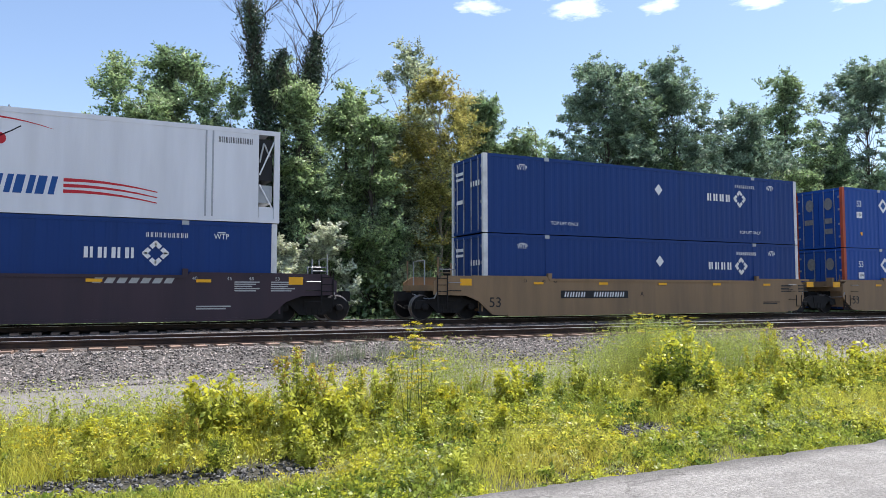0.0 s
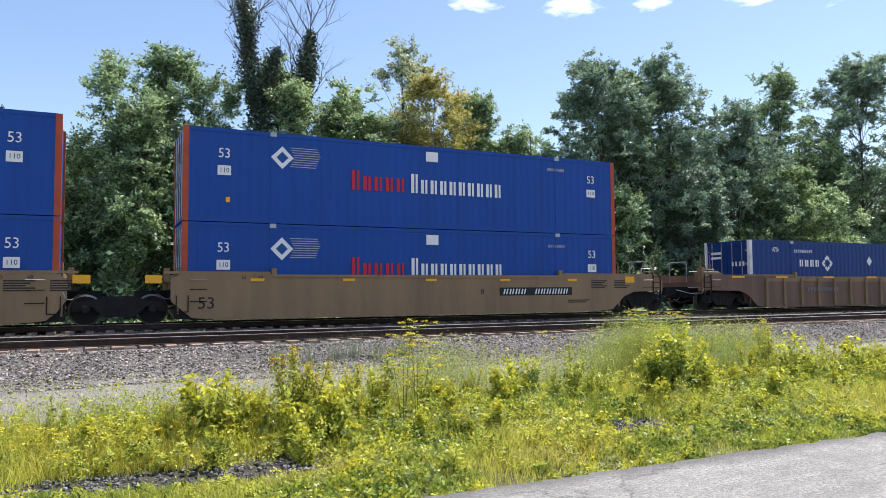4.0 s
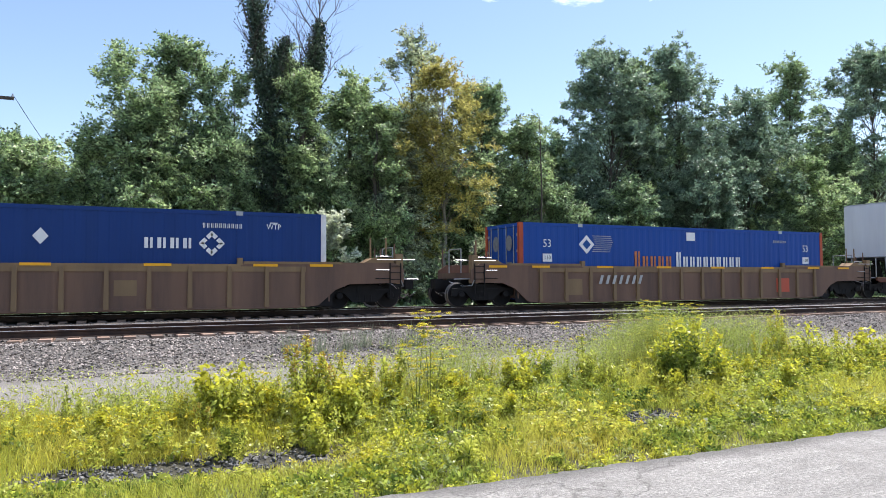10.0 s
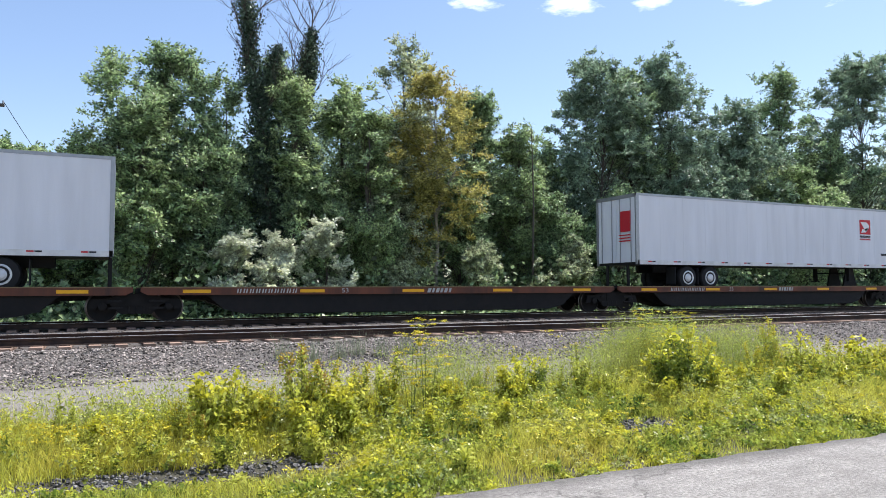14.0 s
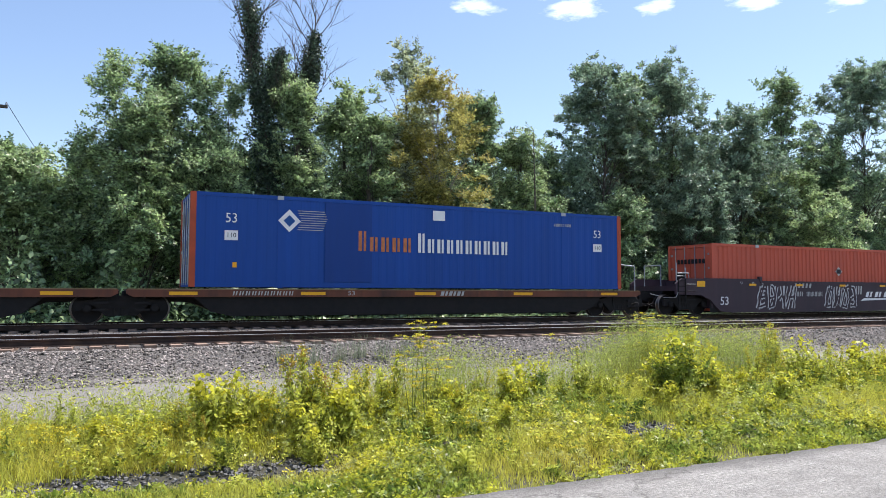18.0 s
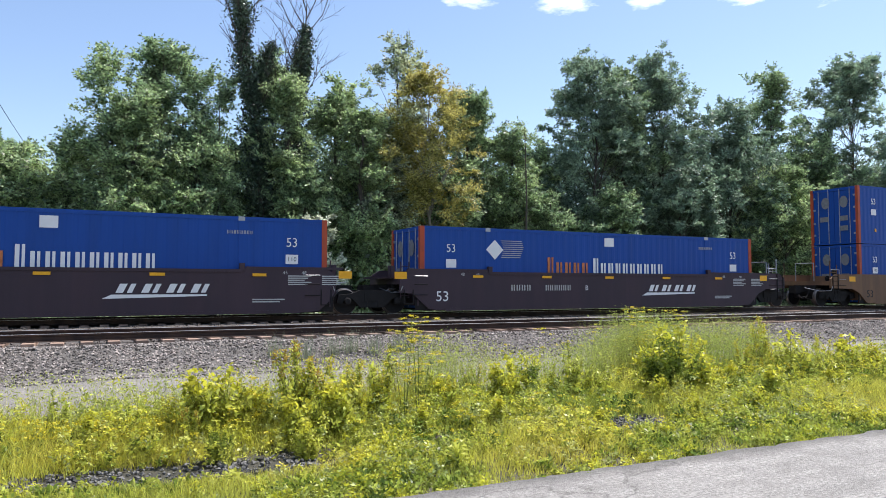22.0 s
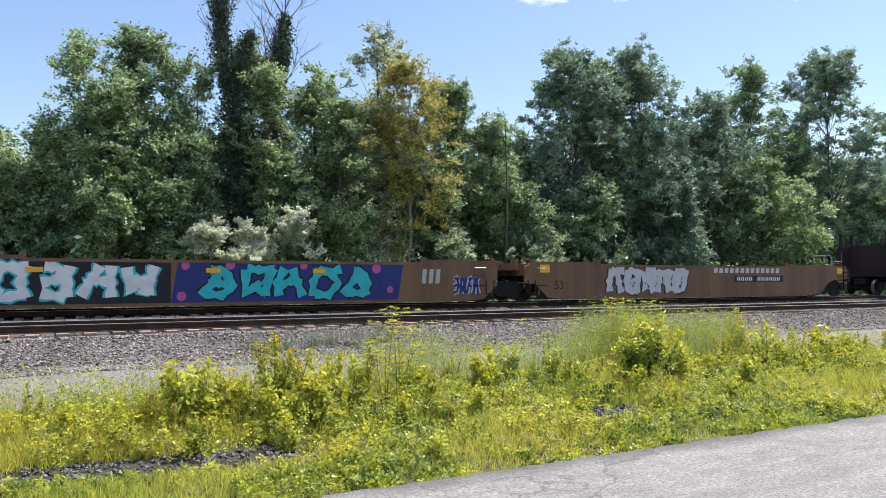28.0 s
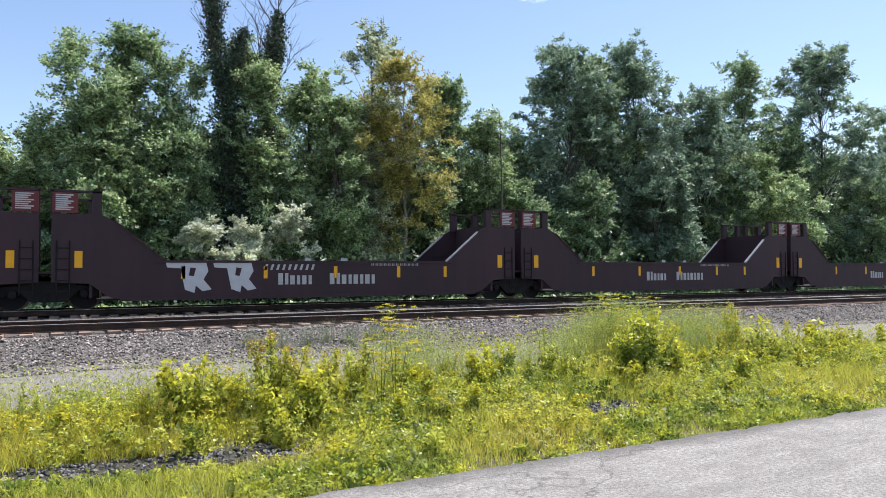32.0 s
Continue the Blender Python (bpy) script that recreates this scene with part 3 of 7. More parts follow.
for k, (rx, ry, n) in enumerate(((6.1, 7.25, 420), (1.7, 7.1, 200), (-0.1, 7.2, 300), (0.9, 7.1, 140))):
    stones("broken_rock", n, rx - 0.55, rx + 0.55, ry - 0.34, ry + 0.34, 0.024, M_ROCK, "heap of grey broken rocks among the weeds", 0.02, 20 + k)

# ---------------------------------------------------------------- trees and woodland
M_BARK = shade("grey_brown_bark", (0.085, 0.07, 0.055), 0.9, 0, 12, 0.4, (0.16, 0.15, 0.13), 0.2, 3, 0.6, 30)
M_BIRCH = shade("pale_birch_bark", (0.34, 0.32, 0.28), 0.8, 0, 10, 0.3, (0.08, 0.07, 0.06), 0.35, 4, 0.4, 30)
L_MID = leafage("mid_green_leaves", (0.26, 0.37, 0.19), 0.4, 0.8)
L_LIGHT = leafage("light_green_leaves", (0.31, 0.42, 0.205), 0.42, 0.75)
L_DARK = leafage("dark_green_leaves", (0.235, 0.335, 0.225), 0.38, 0.65)
L_PALE = leafage("pale_grey_green_leaves", (0.40, 0.46, 0.29), 0.4, 0.7)
L_YELLOW = leafage("yellow_brown_leaves", (0.40, 0.385, 0.115), 0.45, 0.6, 0.42, 0.02)
L_IVY = leafage("dark_ivy_leaves", (0.06, 0.10, 0.06), 0.15, 0.8)
L_BLOSSOM = leafage("silvery_leaves_and_blossom", (0.62, 0.66, 0.50), 0.35)


def leaf_cloud(name, centres, sizes, rng, material, up=0.5, long=1.7, pointed=False):
    """Many small leaves, each a bent rhombus or a pointed blade of its own, round the centres given."""
    n = len(centres)
    nor = rng.normal(size=(n, 3)) + np.array([0, 0, up])
    nor /= np.linalg.norm(nor, axis=1, keepdims=True)
    a = np.cross(nor, rng.normal(size=(n, 3)))
    a /= np.linalg.norm(a, axis=1, keepdims=True)
    b = np.cross(nor, a)
    s = sizes[:, None]
    if pointed:
        v = np.stack([centres - a * s * long * 0.45 - b * s * 0.5, centres - a * s * long * 0.35 + b * s * 0.5, centres + a * s * long * 0.55], 1)
        me = bpy.data.meshes.new(name)
        quick_mesh(me, v.reshape(-1, 3), np.arange(n * 3).reshape(n, 3))
        me.materials.append(material)
        return me
    v = np.stack([centres - a * s * long * 0.5, centres - b * s * 0.5 + nor * s * 0.12, centres + a * s * long * 0.5, centres + b * s * 0.5 + nor * s * 0.12], 1)
    f = np.arange(n * 4).reshape(n, 4)
    me = bpy.data.meshes.new(name)
    quick_mesh(me, v.reshape(-1, 3), f)
    me.materials.append(material)
    return me


def sprays(name, tuft, fan, per, size, reach, heart, lean, rng, material):
    """Tufts of leafy twigs: the twigs of a tuft spread like a shallow dome, and the leaves of a twig lie side by side."""
    out = np.zeros_like(tuft)
    if heart is not None:
        out = tuft - np.stack([lean * tuft[:, 2], 0 * tuft[:, 2], np.minimum(tuft[:, 2], heart[2])], 1)
    out /= np.linalg.norm(out, axis=1, keepdims=True) + 0.3
    tilt = out * 0.55 + np.array([0, 0, 0.9]) + rng.normal(size=tuft.shape) * 0.5
    tilt /= np.linalg.norm(tilt, axis=1, keepdims=True)
    wide = rng.uniform(0.65, 1.35, len(tuft))
    j = np.repeat(np.arange(len(tuft)), fan)
    n = len(j)
    way = rng.normal(size=(n, 3)) + out[j] * 0.5
    way -= tilt[j] * (way * tilt[j]).sum(1, keepdims=True)
    way /= np.linalg.norm(way, axis=1, keepdims=True) + 1e-6
    way += tilt[j] * rng.uniform(-0.1, 1.1, n)[:, None]
    way /= np.linalg.norm(way, axis=1, keepdims=True)
    root = tuft[j] + rng.normal(size=(n, 3)) * size * 0.5
    face = tilt[j] + rng.normal(size=(n, 3)) * 0.3
    face -= way * (face * way).sum(1, keepdims=True)
    face /= np.linalg.norm(face, axis=1, keepdims=True) + 1e-6
    side = np.cross(way, face)
    reach = reach * wide[j]
    length = reach * rng.uniform(0.22, 0.48, n)
    k = np.repeat(np.arange(n), per)
    f = np.tile((np.arange(per) + 0.5) / per, n) + rng.uniform(-0.05, 0.05, n * per)
    hand = np.where(np.tile(np.arange(per), n) % 2 == 0, 1.0, -1.0)
    long = size * 1.9 * rng.uniform(0.65, 1.25, n * per)
    ax = way[k] * 0.55 + side[k] * hand[:, None] * (1.15 - 0.9 * f)[:, None] + rng.normal(size=(n * per, 3)) * 0.22
    ax[:, 2] -= 0.15
    ax /= np.linalg.norm(ax, axis=1, keepdims=True)
    nor = face[k] + rng.normal(size=(n * per, 3)) * 0.42
    wid = np.cross(nor, ax)
    wid /= np.linalg.norm(wid, axis=1, keepdims=True) + 1e-6
    base = root[k] + way[k] * (length[k] * f)[:, None] + rng.normal(size=(n * per, 3)) * size * 0.3
    L, W = ax * long[:, None], wid * (long * 0.27)[:, None]
    v = np.stack([base, base + L * 0.45 - W + face[k] * (long * 0.05)[:, None], base + L, base + L * 0.45 + W + face[k] * (long * 0.05)[:, None]], 1)
    me = bpy.data.meshes.new(name)
    quick_mesh(me, v.reshape(-1, 3), np.arange(n * per * 4).reshape(-1, 4))
    me.materials.append(material)
    return me


def tree(x, y, top, width, low, leaves, material, seed, label, size=0.17, clumps=60, loose=0.42, bark=None, form=0.75, lean=0.0, depth=None, name="tree", trunk_r=0.14, bare=0.0):
    """A trunk with limbs and a crown of leaf clumps. low: where the crown begins; form: below 1 the crown is widest high up."""
    rng = np.random.default_rng(seed)
    g = level(y) - 0.1
    t = thing(name, pose(x, y, g), label, "tree" if name != "bush" else "bush", "trees behind the railway")
    h, low = top - g, low - g
    width *= 1.22 if top > 11 else 1.12
    rise = 0.75 if top > 6 else 0.3
    depth = depth or width * 0.85
    size, leaves, clumps, loose = size * 0.60, int(leaves * 3.7), int(clumps * 2.6), loose * 0.75
    u = rng.random(clumps)
    prof = np.sin(np.pi * np.clip(u ** form, 0.03, 0.97)) ** 0.5
    prof = np.maximum(prof, 0.62 * (u < 0.75))
    ang = rng.uniform(0, 2 * np.pi, clumps)
    rad = rng.random(clumps) ** 0.55
    c = np.stack([rad * prof * np.cos(ang) * (width / 2 - loose * 0.6) + lean * u, rad * prof * np.sin(ang) * (depth / 2 - loose * 0.6), low + u * (h - low - loose * 0.5 - rise)], 1)
    # three clumps in five sit along boughs that rise and fan out from the trunk
    nb = max(7, clumps // 9)
    bs = rng.uniform(0.0, 0.8, nb)
    be = np.clip(bs + rng.uniform(0.16, 0.42, nb), 0, 0.985)
    ba = rng.uniform(0, 2 * np.pi, nb)
    br = np.sin(np.pi * np.clip(be ** form, 0.03, 0.97)) ** 0.5 * rng.uniform(0.75, 1.12, nb)
    for i in range(0, clumps):
        if i % 5 < 3:
            k = i % nb
            f = rng.uniform(0.35, 1.0)
            r = br[k] * f
            uu = bs[k] + (be[k] - bs[k]) * f ** 1.2
            c[i] = (r * math.cos(ba[k]) * (width / 2 - loose * 0.5) + lean * uu + rng.normal(0, 0.12), r * math.sin(ba[k]) * (depth / 2 - loose * 0.5) + rng.normal(0, 0.12), low + uu * (h - low - loose * 0.5 - rise) + rng.normal(0, 0.12))
    c[:2] = [(lean, 0, h - loose * 0.6 - rise), (lean * 0.9 + width * 0.1, 0, h - loose * 1.4 - rise)]
    trunk = Shape()
    pts = [Vector((0.12 * math.sin(3 * k + seed) * (k > 0) + lean * (k / 6) ** 2, 0.1 * math.cos(2 * k + seed) * (k > 0), (h * 0.93) * k / 6)) for k in range(7)]
    for k in range(6):
        trunk.tube(pts[k], pts[k + 1], trunk_r * (1 - k / 7), trunk_r * (1 - (k + 1) / 7), 7)
    part("trunk", trunk, bark or M_BARK, t)
    limbs = Shape()
    for i in range(0, clumps, 3):
        e = Vector(c[i])
        z = max(low * 0.8, e.z - 0.25 * h * rng.random() - 0.5)
        k = min(5.99, max(0, z / (h * 0.93) * 6))
        s = pts[int(k)].lerp(pts[int(k) + 1], k - int(k))
        mid = s.lerp(e, 0.55) + Vector((0, 0, 0.15))
        r = trunk_r * 0.32 * (1 - 0.6 * e.z / h)
        limbs.tube(s, mid, r, r * 0.6, 4)
        limbs.tube(mid, e, r * 0.6, r * 0.2, 4)
    tagged(part("branching", limbs, bark or M_BARK, t), kind="stuff")
    # tufts of leafy sprays sit in layers round the clumps, with dark gaps between them
    per, fan = 11, 9
    tufts = int(leaves * 1.5) // (per * fan)
    root = c[rng.integers(0, clumps, tufts)] + rng.normal(size=(tufts, 3)) * loose * np.array([1.15, 1.15, 1.0]) + np.array([0, 0, 0.25])
    # uneven crown: whole tufts are missing where the wood is thin
    gap = np.array([noise.noise((a * 0.75 + seed * 3.1, b * 0.75, d * 0.6)) for a, b, d in root])
    root = root[(gap > -0.2 + 0.12 * (rng.random(tufts) - 0.5)) & (root[:, 2] > 0.15)]
    part("crown", sprays("crown", root, fan, per, size * 0.92, 1.25 if top > 6 else 0.6, np.array([0, 0, h * 0.45]), lean / h, rng, material), material, t)
    return t


def ivy_tree(x, y, top, seed, label, lean=0.0, spread=0.55):
    """A dying tree: bare branches above a trunk wrapped in ivy."""
    rng = np.random.default_rng(seed)
    g = level(y) - 0.1
    h = top - g
    t = thing("tree", pose(x, y, g), label, "tree", "trees behind the railway")
    trunk = Shape()
    pts = [Vector((0.14 * math.sin(1.7 * k + seed) * (k > 0) + lean * (k / 8) ** 1.6, 0.1 * math.cos(2 * k), h * 0.9 * k / 8)) for k in range(9)]
    for k in range(8):
        trunk.tube(pts[k], pts[k + 1], 0.2 * (1 - k / 9), 0.2 * (1 - (k + 1) / 9), 7)
    part("trunk", trunk, M_BARK, t)
    twigs = Shape()

    def grow(start, way, length, r, depth):
        end = start + way * length + Vector((0, 0, 0.08 * length))
        mid = start.lerp(end, 0.5) + Vector((rng.uniform(-0.1, 0.1), rng.uniform(-0.1, 0.1), 0)) * length
        twigs.tube(start, mid, r, r * 0.75, 4 if depth else 3)
        twigs.tube(mid, end, r * 0.75, r * 0.4, 4 if depth else 3)
        for i in range((0, 4, 6, 6)[depth]):
            q = mid.lerp(end, rng.uniform(-0.5, 1))
            turn = (way + Vector((rng.uniform(-0.9, 0.9), rng.uniform(-0.6, 0.6), rng.uniform(-0.1, 0.5)))).normalized()
            grow(q, turn, length * rng.uniform(0.35, 0.6), r * 0.45, depth - 1)

    for i in range(17):
        k = 4.4 + 3.5 * (i + 0.5) / 17
        s = pts[int(k)].lerp(pts[int(k) + 1], k - int(k))
        side = 1 if i % 2 else -1
        grow(s, Vector((side * rng.uniform(0.25, 0.75), rng.uniform(-0.4, 0.4), 1.0)).normalized(), rng.uniform(1.3, 2.9), 0.034, 2)
    part("bare_crown", twigs, M_BARK, t, "leafless grey branches")
    n = 24000
    k = np.clip(rng.random(n) ** 0.8 * 7.4, 0, 7.4)
    mid = np.array([tuple(pts[int(a)].lerp(pts[int(a) + 1], a - int(a))) for a in k])
    wob = spread * (0.55 + 0.8 * np.sin(k * 2.3 + seed) ** 2 + 0.35 * np.sin(k * 7.1) ** 2) * (1.3 - 0.11 * k)
    p = mid + rng.normal(size=(n, 3)) * np.stack([wob, wob, wob], 1) * 0.5
    fork = rng.random(n) < 0.14
    f = rng.random(int(fork.sum()))
    p[fork] = np.array(tuple(pts[5])) + np.stack([0.95 * f * (1 if seed == 1 else 0.7), 0 * f, 2.9 * f], 1) + rng.normal(size=(len(f), 3)) * 0.16
    part("ivy", leaf_cloud("ivy", p, 0.10 * (0.6 + 0.7 * rng.random(n)), rng, L_IVY, 0.3, 1.2), L_IVY, t, "dense dark ivy")
    return t


def snag(x, y, top, label):
    g = level(y) - 0.1
    t = thing("dead_tree", pose(x, y, g), label, "tree", "trees behind the railway")
    s = Shape()
    h = top - g
    s.tube((0, 0, 0), (0.15, 0, h * 0.6), 0.09, 0.05, 6).tube((0.15, 0, h * 0.6), (0.05, 0, h), 0.05, 0.012, 6)
    part("trunk", s, M_BARK, t)
    b = Shape()
    rng = random.Random(5)
    for i in range(14):
        z = h * rng.uniform(0.35, 0.97)
        b.tube((0.1, 0, z), (0.1 + rng.uniform(-0.6, 0.6), rng.uniform(-0.3, 0.3), z + rng.uniform(0.2, 0.6)), 0.018, 0.005, 4)
    tagged(part("branching", b, M_BARK, t), kind="stuff")


def power_line():
    t = thing("utility_pole", pose(-5.4, 36, level(36)), "wooden utility pole with a crossarm and a thin wire", "utility pole")
    part("pole", Shape().tube((0, 0, 0), (0, 0, 10.1), 0.15, 0.11, 10), M_BARK, t)
    part("crossarm", Shape().box(-1.7, 1.75, -0.06, 0.06, 9.35, 9.48), M_BARK, t)
    part("insulator", Shape().tube((1.7, 0, 9.48), (1.7, 0, 9.62), 0.05, 0.03, 8), M_GREY, t)
    w = Shape()
    pts = [Vector((1.7 + 0.54 * k / 2, 9.7 * k / 2, 9.6 - 0.35 * math.sin(math.pi * min(1, k / 6)))) for k in range(7)]
    for a, b in zip(pts, pts[1:]):
        w.tube(a, b, 0.014, None, 5)
    part("wire", w, M_DARK, t, "thin dark wire")


def build_woods():
    power_line()
    T = tree
    # far trees beyond the left end of the wood
    T(-5.2, 54, 10.2, 5.0, 0.5, 6500, L_DARK, 1, "broad dark green tree at the far end of the wood", 0.24, 45, 0.6)
    T(-1.2, 52, 9.9, 4.2, 0.5, 5500, L_DARK, 2, "low dark green tree at the far end of the wood", 0.24, 40, 0.6)
    T(-8.5, 50, 9.6, 5.0, 0.5, 5000, L_MID, 3, "mid green tree at the far end of the wood", 0.24, 40, 0.6)
    T(-3.6, 45, 8.9, 4.6, 0.3, 7000, L_MID, 34, "rounded mid green tree at the end of the wood", 0.2, 50, 0.5)
    T(-6.5, 44, 8.4, 4.2, 0.3, 6000, L_LIGHT, 35, "light green tree at the end of the wood", 0.2, 45, 0.5)
    T(-3.4, 38.2, 7.8, 4.6, 0.2, 8000, L_LIGHT, 37, "light green tree with layered boughs at the end of the wood", 0.17, 60, 0.45)
    T(-0.9, 37.8, 7.6, 4.2, 0.2, 8000, L_LIGHT, 38, "bushy light green tree at the end of the wood", 0.17, 60, 0.45)
    T(1.0, 36.6, 6.2, 3.6, 0.2, 6500, L_MID, 39, "low green tree at the wood's corner", 0.16, 50, 0.42)
    # the wood's edge
    T(1.2, 36, 11.9, 3.5, 5.0, 4600, L_LIGHT, 4, "airy tree with thin leaning stems and sparse leaves", 0.14, 44, 0.40, lean=-0.6, form=0.6, trunk_r=0.055)
    T(3.2, 37, 13.0, 4.7, 3.5, 9000, L_MID, 5, "tall leafy green tree", 0.16, 60, 0.42, form=0.6)
    T(1.8, 35, 10.0, 4.2, 0.3, 10500, L_LIGHT, 6, "bushy light green tree", 0.16, 70, 0.42)
    T(5.8, 37, 12.5, 3.6, 3.0, 5000, L_MID, 7, "thin sparse tree with bare pale stems", 0.14, 36, 0.36, form=0.6, trunk_r=0.06)
    T(4.6, 35.2, 9.0, 3.8, 0.3, 10000, L_MID, 8, "dense green undergrowth tree", 0.16, 60, 0.42)
    ivy_tree(8.1, 36, 18.6, 1, "dying tree wrapped in dark ivy with bare top branches", -1.9, 0.72)
    ivy_tree(9.0, 36.4, 17.4, 2, "dying tree with an ivy-covered leaning trunk and bare crown", 1.0, 0.62)
    T(8.9, 35.4, 11.8, 1.9, 5.0, 3600, L_LIGHT, 36, "light green tree in front of the ivy-covered trunks", 0.15, 50, 0.42, form=0.7)
    T(8.6, 37.5, 13.4, 3.4, 3.0, 6500, L_MID, 9, "leafy tree behind the ivy-covered trunks", 0.16, 50, 0.42, form=0.6)
    T(11.9, 37.2, 12.2, 3.8, 1.0, 9000, L_LIGHT, 10, "leafy green tree with a rounded crown", 0.16, 60, 0.42)
    T(12.6, 35, 10.4, 3.9, 0.5, 11000, L_LIGHT, 11, "light green tree with drooping branches", 0.16, 70, 0.42)
    T(9.6, 35.1, 6.8, 3.2, 0.2, 8500, L_MID, 12, "dense green undergrowth tree", 0.15, 50, 0.42)
    T(15.9, 38.2, 15.6, 4.8, 5.0, 7000, L_PALE, 13, "tall pale green tree with an open crown", 0.16, 60, 0.42, form=0.55)
    T(16.5, 35, 12.8, 5.0, 2.2, 9000, L_YELLOW, 14, "birch with yellowish brown leaves and a pale trunk", 0.14, 75, 0.40, bark=M_BIRCH, form=0.75, trunk_r=0.12)
    T(14.6, 35.6, 8.0, 3.2, 0.2, 8500, L_PALE, 15, "dense pale green undergrowth tree", 0.15, 50, 0.42)
    T(18.6, 36.4, 7.4, 3.6, 0.2, 8500, L_MID, 16, "dense green undergrowth tree", 0.15, 50, 0.42)
    T(20.4, 38, 13.2, 4.6, 1.5, 10500, L_MID, 17, "green tree with a rounded crown", 0.16, 64, 0.42)
    T(22.8, 37, 11.0, 4.2, 0.6, 9500, L_LIGHT, 18, "light green tree at the edge of a gap", 0.16, 60, 0.42)
    snag(22.2, 34.5, 10.1, "thin dead leafless tree at the wood's edge")
    T(26.2, 39.5, 10.6, 4.4, 0.4, 9500, L_LIGHT, 19, "light green low tree in the gap of the wood", 0.17, 60, 0.44)
    T(24.5, 35.2, 6.4, 3.6, 0.2, 8000, L_MID, 20, "dense green undergrowth tree", 0.15, 50, 0.42)
    T(30.0, 38, 16.5, 6.8, 1.5, 17000, L_DARK, 21, "large dark green tree with an uneven crown", 0.17, 95, 0.46, form=0.7)
    T(36.0, 38.2, 17.4, 8.4, 1.5, 20000, L_DARK, 22, "large dark green tree with a broad crown", 0.17, 110, 0.46, form=0.65)
    T(33.0, 38.6, 16.2, 5.6, 1.0, 12000, L_MID, 33, "tall green tree between the large dark trees", 0.17, 75, 0.46, form=0.7)
    T(29.2, 35.3, 7.4, 5.0, 0.2, 10000, L_MID, 23, "dense green undergrowth tree", 0.16, 60, 0.44)
    T(34.6, 35.1, 8.4, 5.4, 0.2, 10500, L_DARK, 24, "dense dark undergrowth tree", 0.16, 60, 0.44)
    T(41.2, 37.0, 14.6, 6.8, 1.0, 12500, L_DARK, 25, "dark green tree with a rounded crown", 0.17, 80, 0.46)
    T(48.7, 39.5, 18.6, 6.4, 3.0, 10000, L_MID, 26, "tall open tree with light foliage", 0.18, 60, 0.46, form=0.55)
    T(44.2, 34.8, 9.6, 9.0, 0.2, 15500, L_LIGHT, 27, "broad light green tree at the wood's edge", 0.17, 90, 0.48)
    T(55.6, 37.4, 19.9, 10.5, 1.0, 22000, L_DARK, 28, "tall dark green tree with a broad crown", 0.18, 150, 0.50, form=0.75)
    T(50.5, 36.5, 12.5, 6.5, 0.3, 10500, L_MID, 29, "green tree beside the tall dark tree", 0.17, 70, 0.48)
    T(65.5, 38, 15.2, 9.5, 0.3, 13000, L_LIGHT, 30, "light green tree at the end of the wood", 0.18, 80, 0.50)
    T(58.5, 35.2, 9.0, 8.0, 0.2, 12000, L_MID, 31, "dense green undergrowth tree", 0.17, 70, 0.48)
    T(75, 38, 17, 11, 0.3, 12000, L_DARK, 32, "dark green tree at the end of the wood", 0.2, 80, 0.55)
    # shrubs with silvery blossom in front
    for k, (x, y, top, w) in enumerate(((5.7, 33.4, 3.3, 2.1), (7.6, 33.2, 3.4, 2.0), (9.9, 33.4, 4.2, 2.3), (18.2, 33.6, 3.2, 2.6), (24.5, 33.5, 3.3, 1.4), (22.9, 33.6, 2.8, 2.0), (14.0, 33.7, 2.3, 1.8))):
        T(x, y, top, w, 0.0, 2600, L_BLOSSOM if k < 3 else L_PALE, 40 + k, "pale silvery blossoming shrub below the trees", 0.15, 26, 0.34, name="bush", trunk_r=0.05)
    # the depth of the wood
    rng = np.random.default_rng(77)
    n = 260000
    x = rng.uniform(-3, 82, n)
    top = 9.6 + 2.6 / (1 + np.exp(-(x - 28))) - 1.2 * np.exp(-((x - 27) / 3) ** 2) + 0.8 * np.sin(x * 0.9) * np.sin(x * 0.31 + 1) + 0.6 * np.sin(x * 2.3)
    top = np.where(x < 3, np.minimum(top, 6.6 + 0.5 * np.sin(x * 1.3)), top)
    z = rng.random(n) * np.clip(top, 3, 13) - 0.4
    y = 41 + rng.normal(size=n) * 1.6
    tagged(new("woodland", leaf_cloud("woodland", np.stack([x, y, z], 1), 0.15 * (0.6 + 0.8 * rng.random(n)), rng, L_DARK, 0.5, 1.8, True)), "dense dark woodland behind the front trees", "woodland", kind="stuff")
    n = 30000
    x = rng.uniform(-5, 80, n)
    z = -0.6 + rng.random(n) ** 1.6 * (2.2 + 0.9 * np.sin(x * 1.7) + 0.6 * np.sin(x * 4.1))
    y = 34.6 + rng.normal(size=n) * 0.9
    tagged(new("undergrowth", leaf_cloud("undergrowth", np.stack([x, y, z], 1), 0.17 * (0.6 + 0.8 * rng.random(n)), rng, L_MID)), "dense leafy undergrowth along the wood's edge", "undergrowth", kind="stuff")
    n = 26000
    x = rng.uniform(-4, 60, n)
    y = rng.uniform(27.2, 34, n)
    z = np.array([level(b) for b in y]) + rng.random(n) ** 2 * 0.4
    tagged(new("verge_grass", leaf_cloud("verge_grass", np.stack([x, y, z], 1), 0.12 * (0.6 + 0.8 * rng.random(n)), rng, L_LIGHT)), "bright green grass and weeds beyond the railway", "grass", kind="stuff")


build_woods()

# ---------------------------------------------------------------- the freight train
CL = 16.154  # length of a 53-foot box


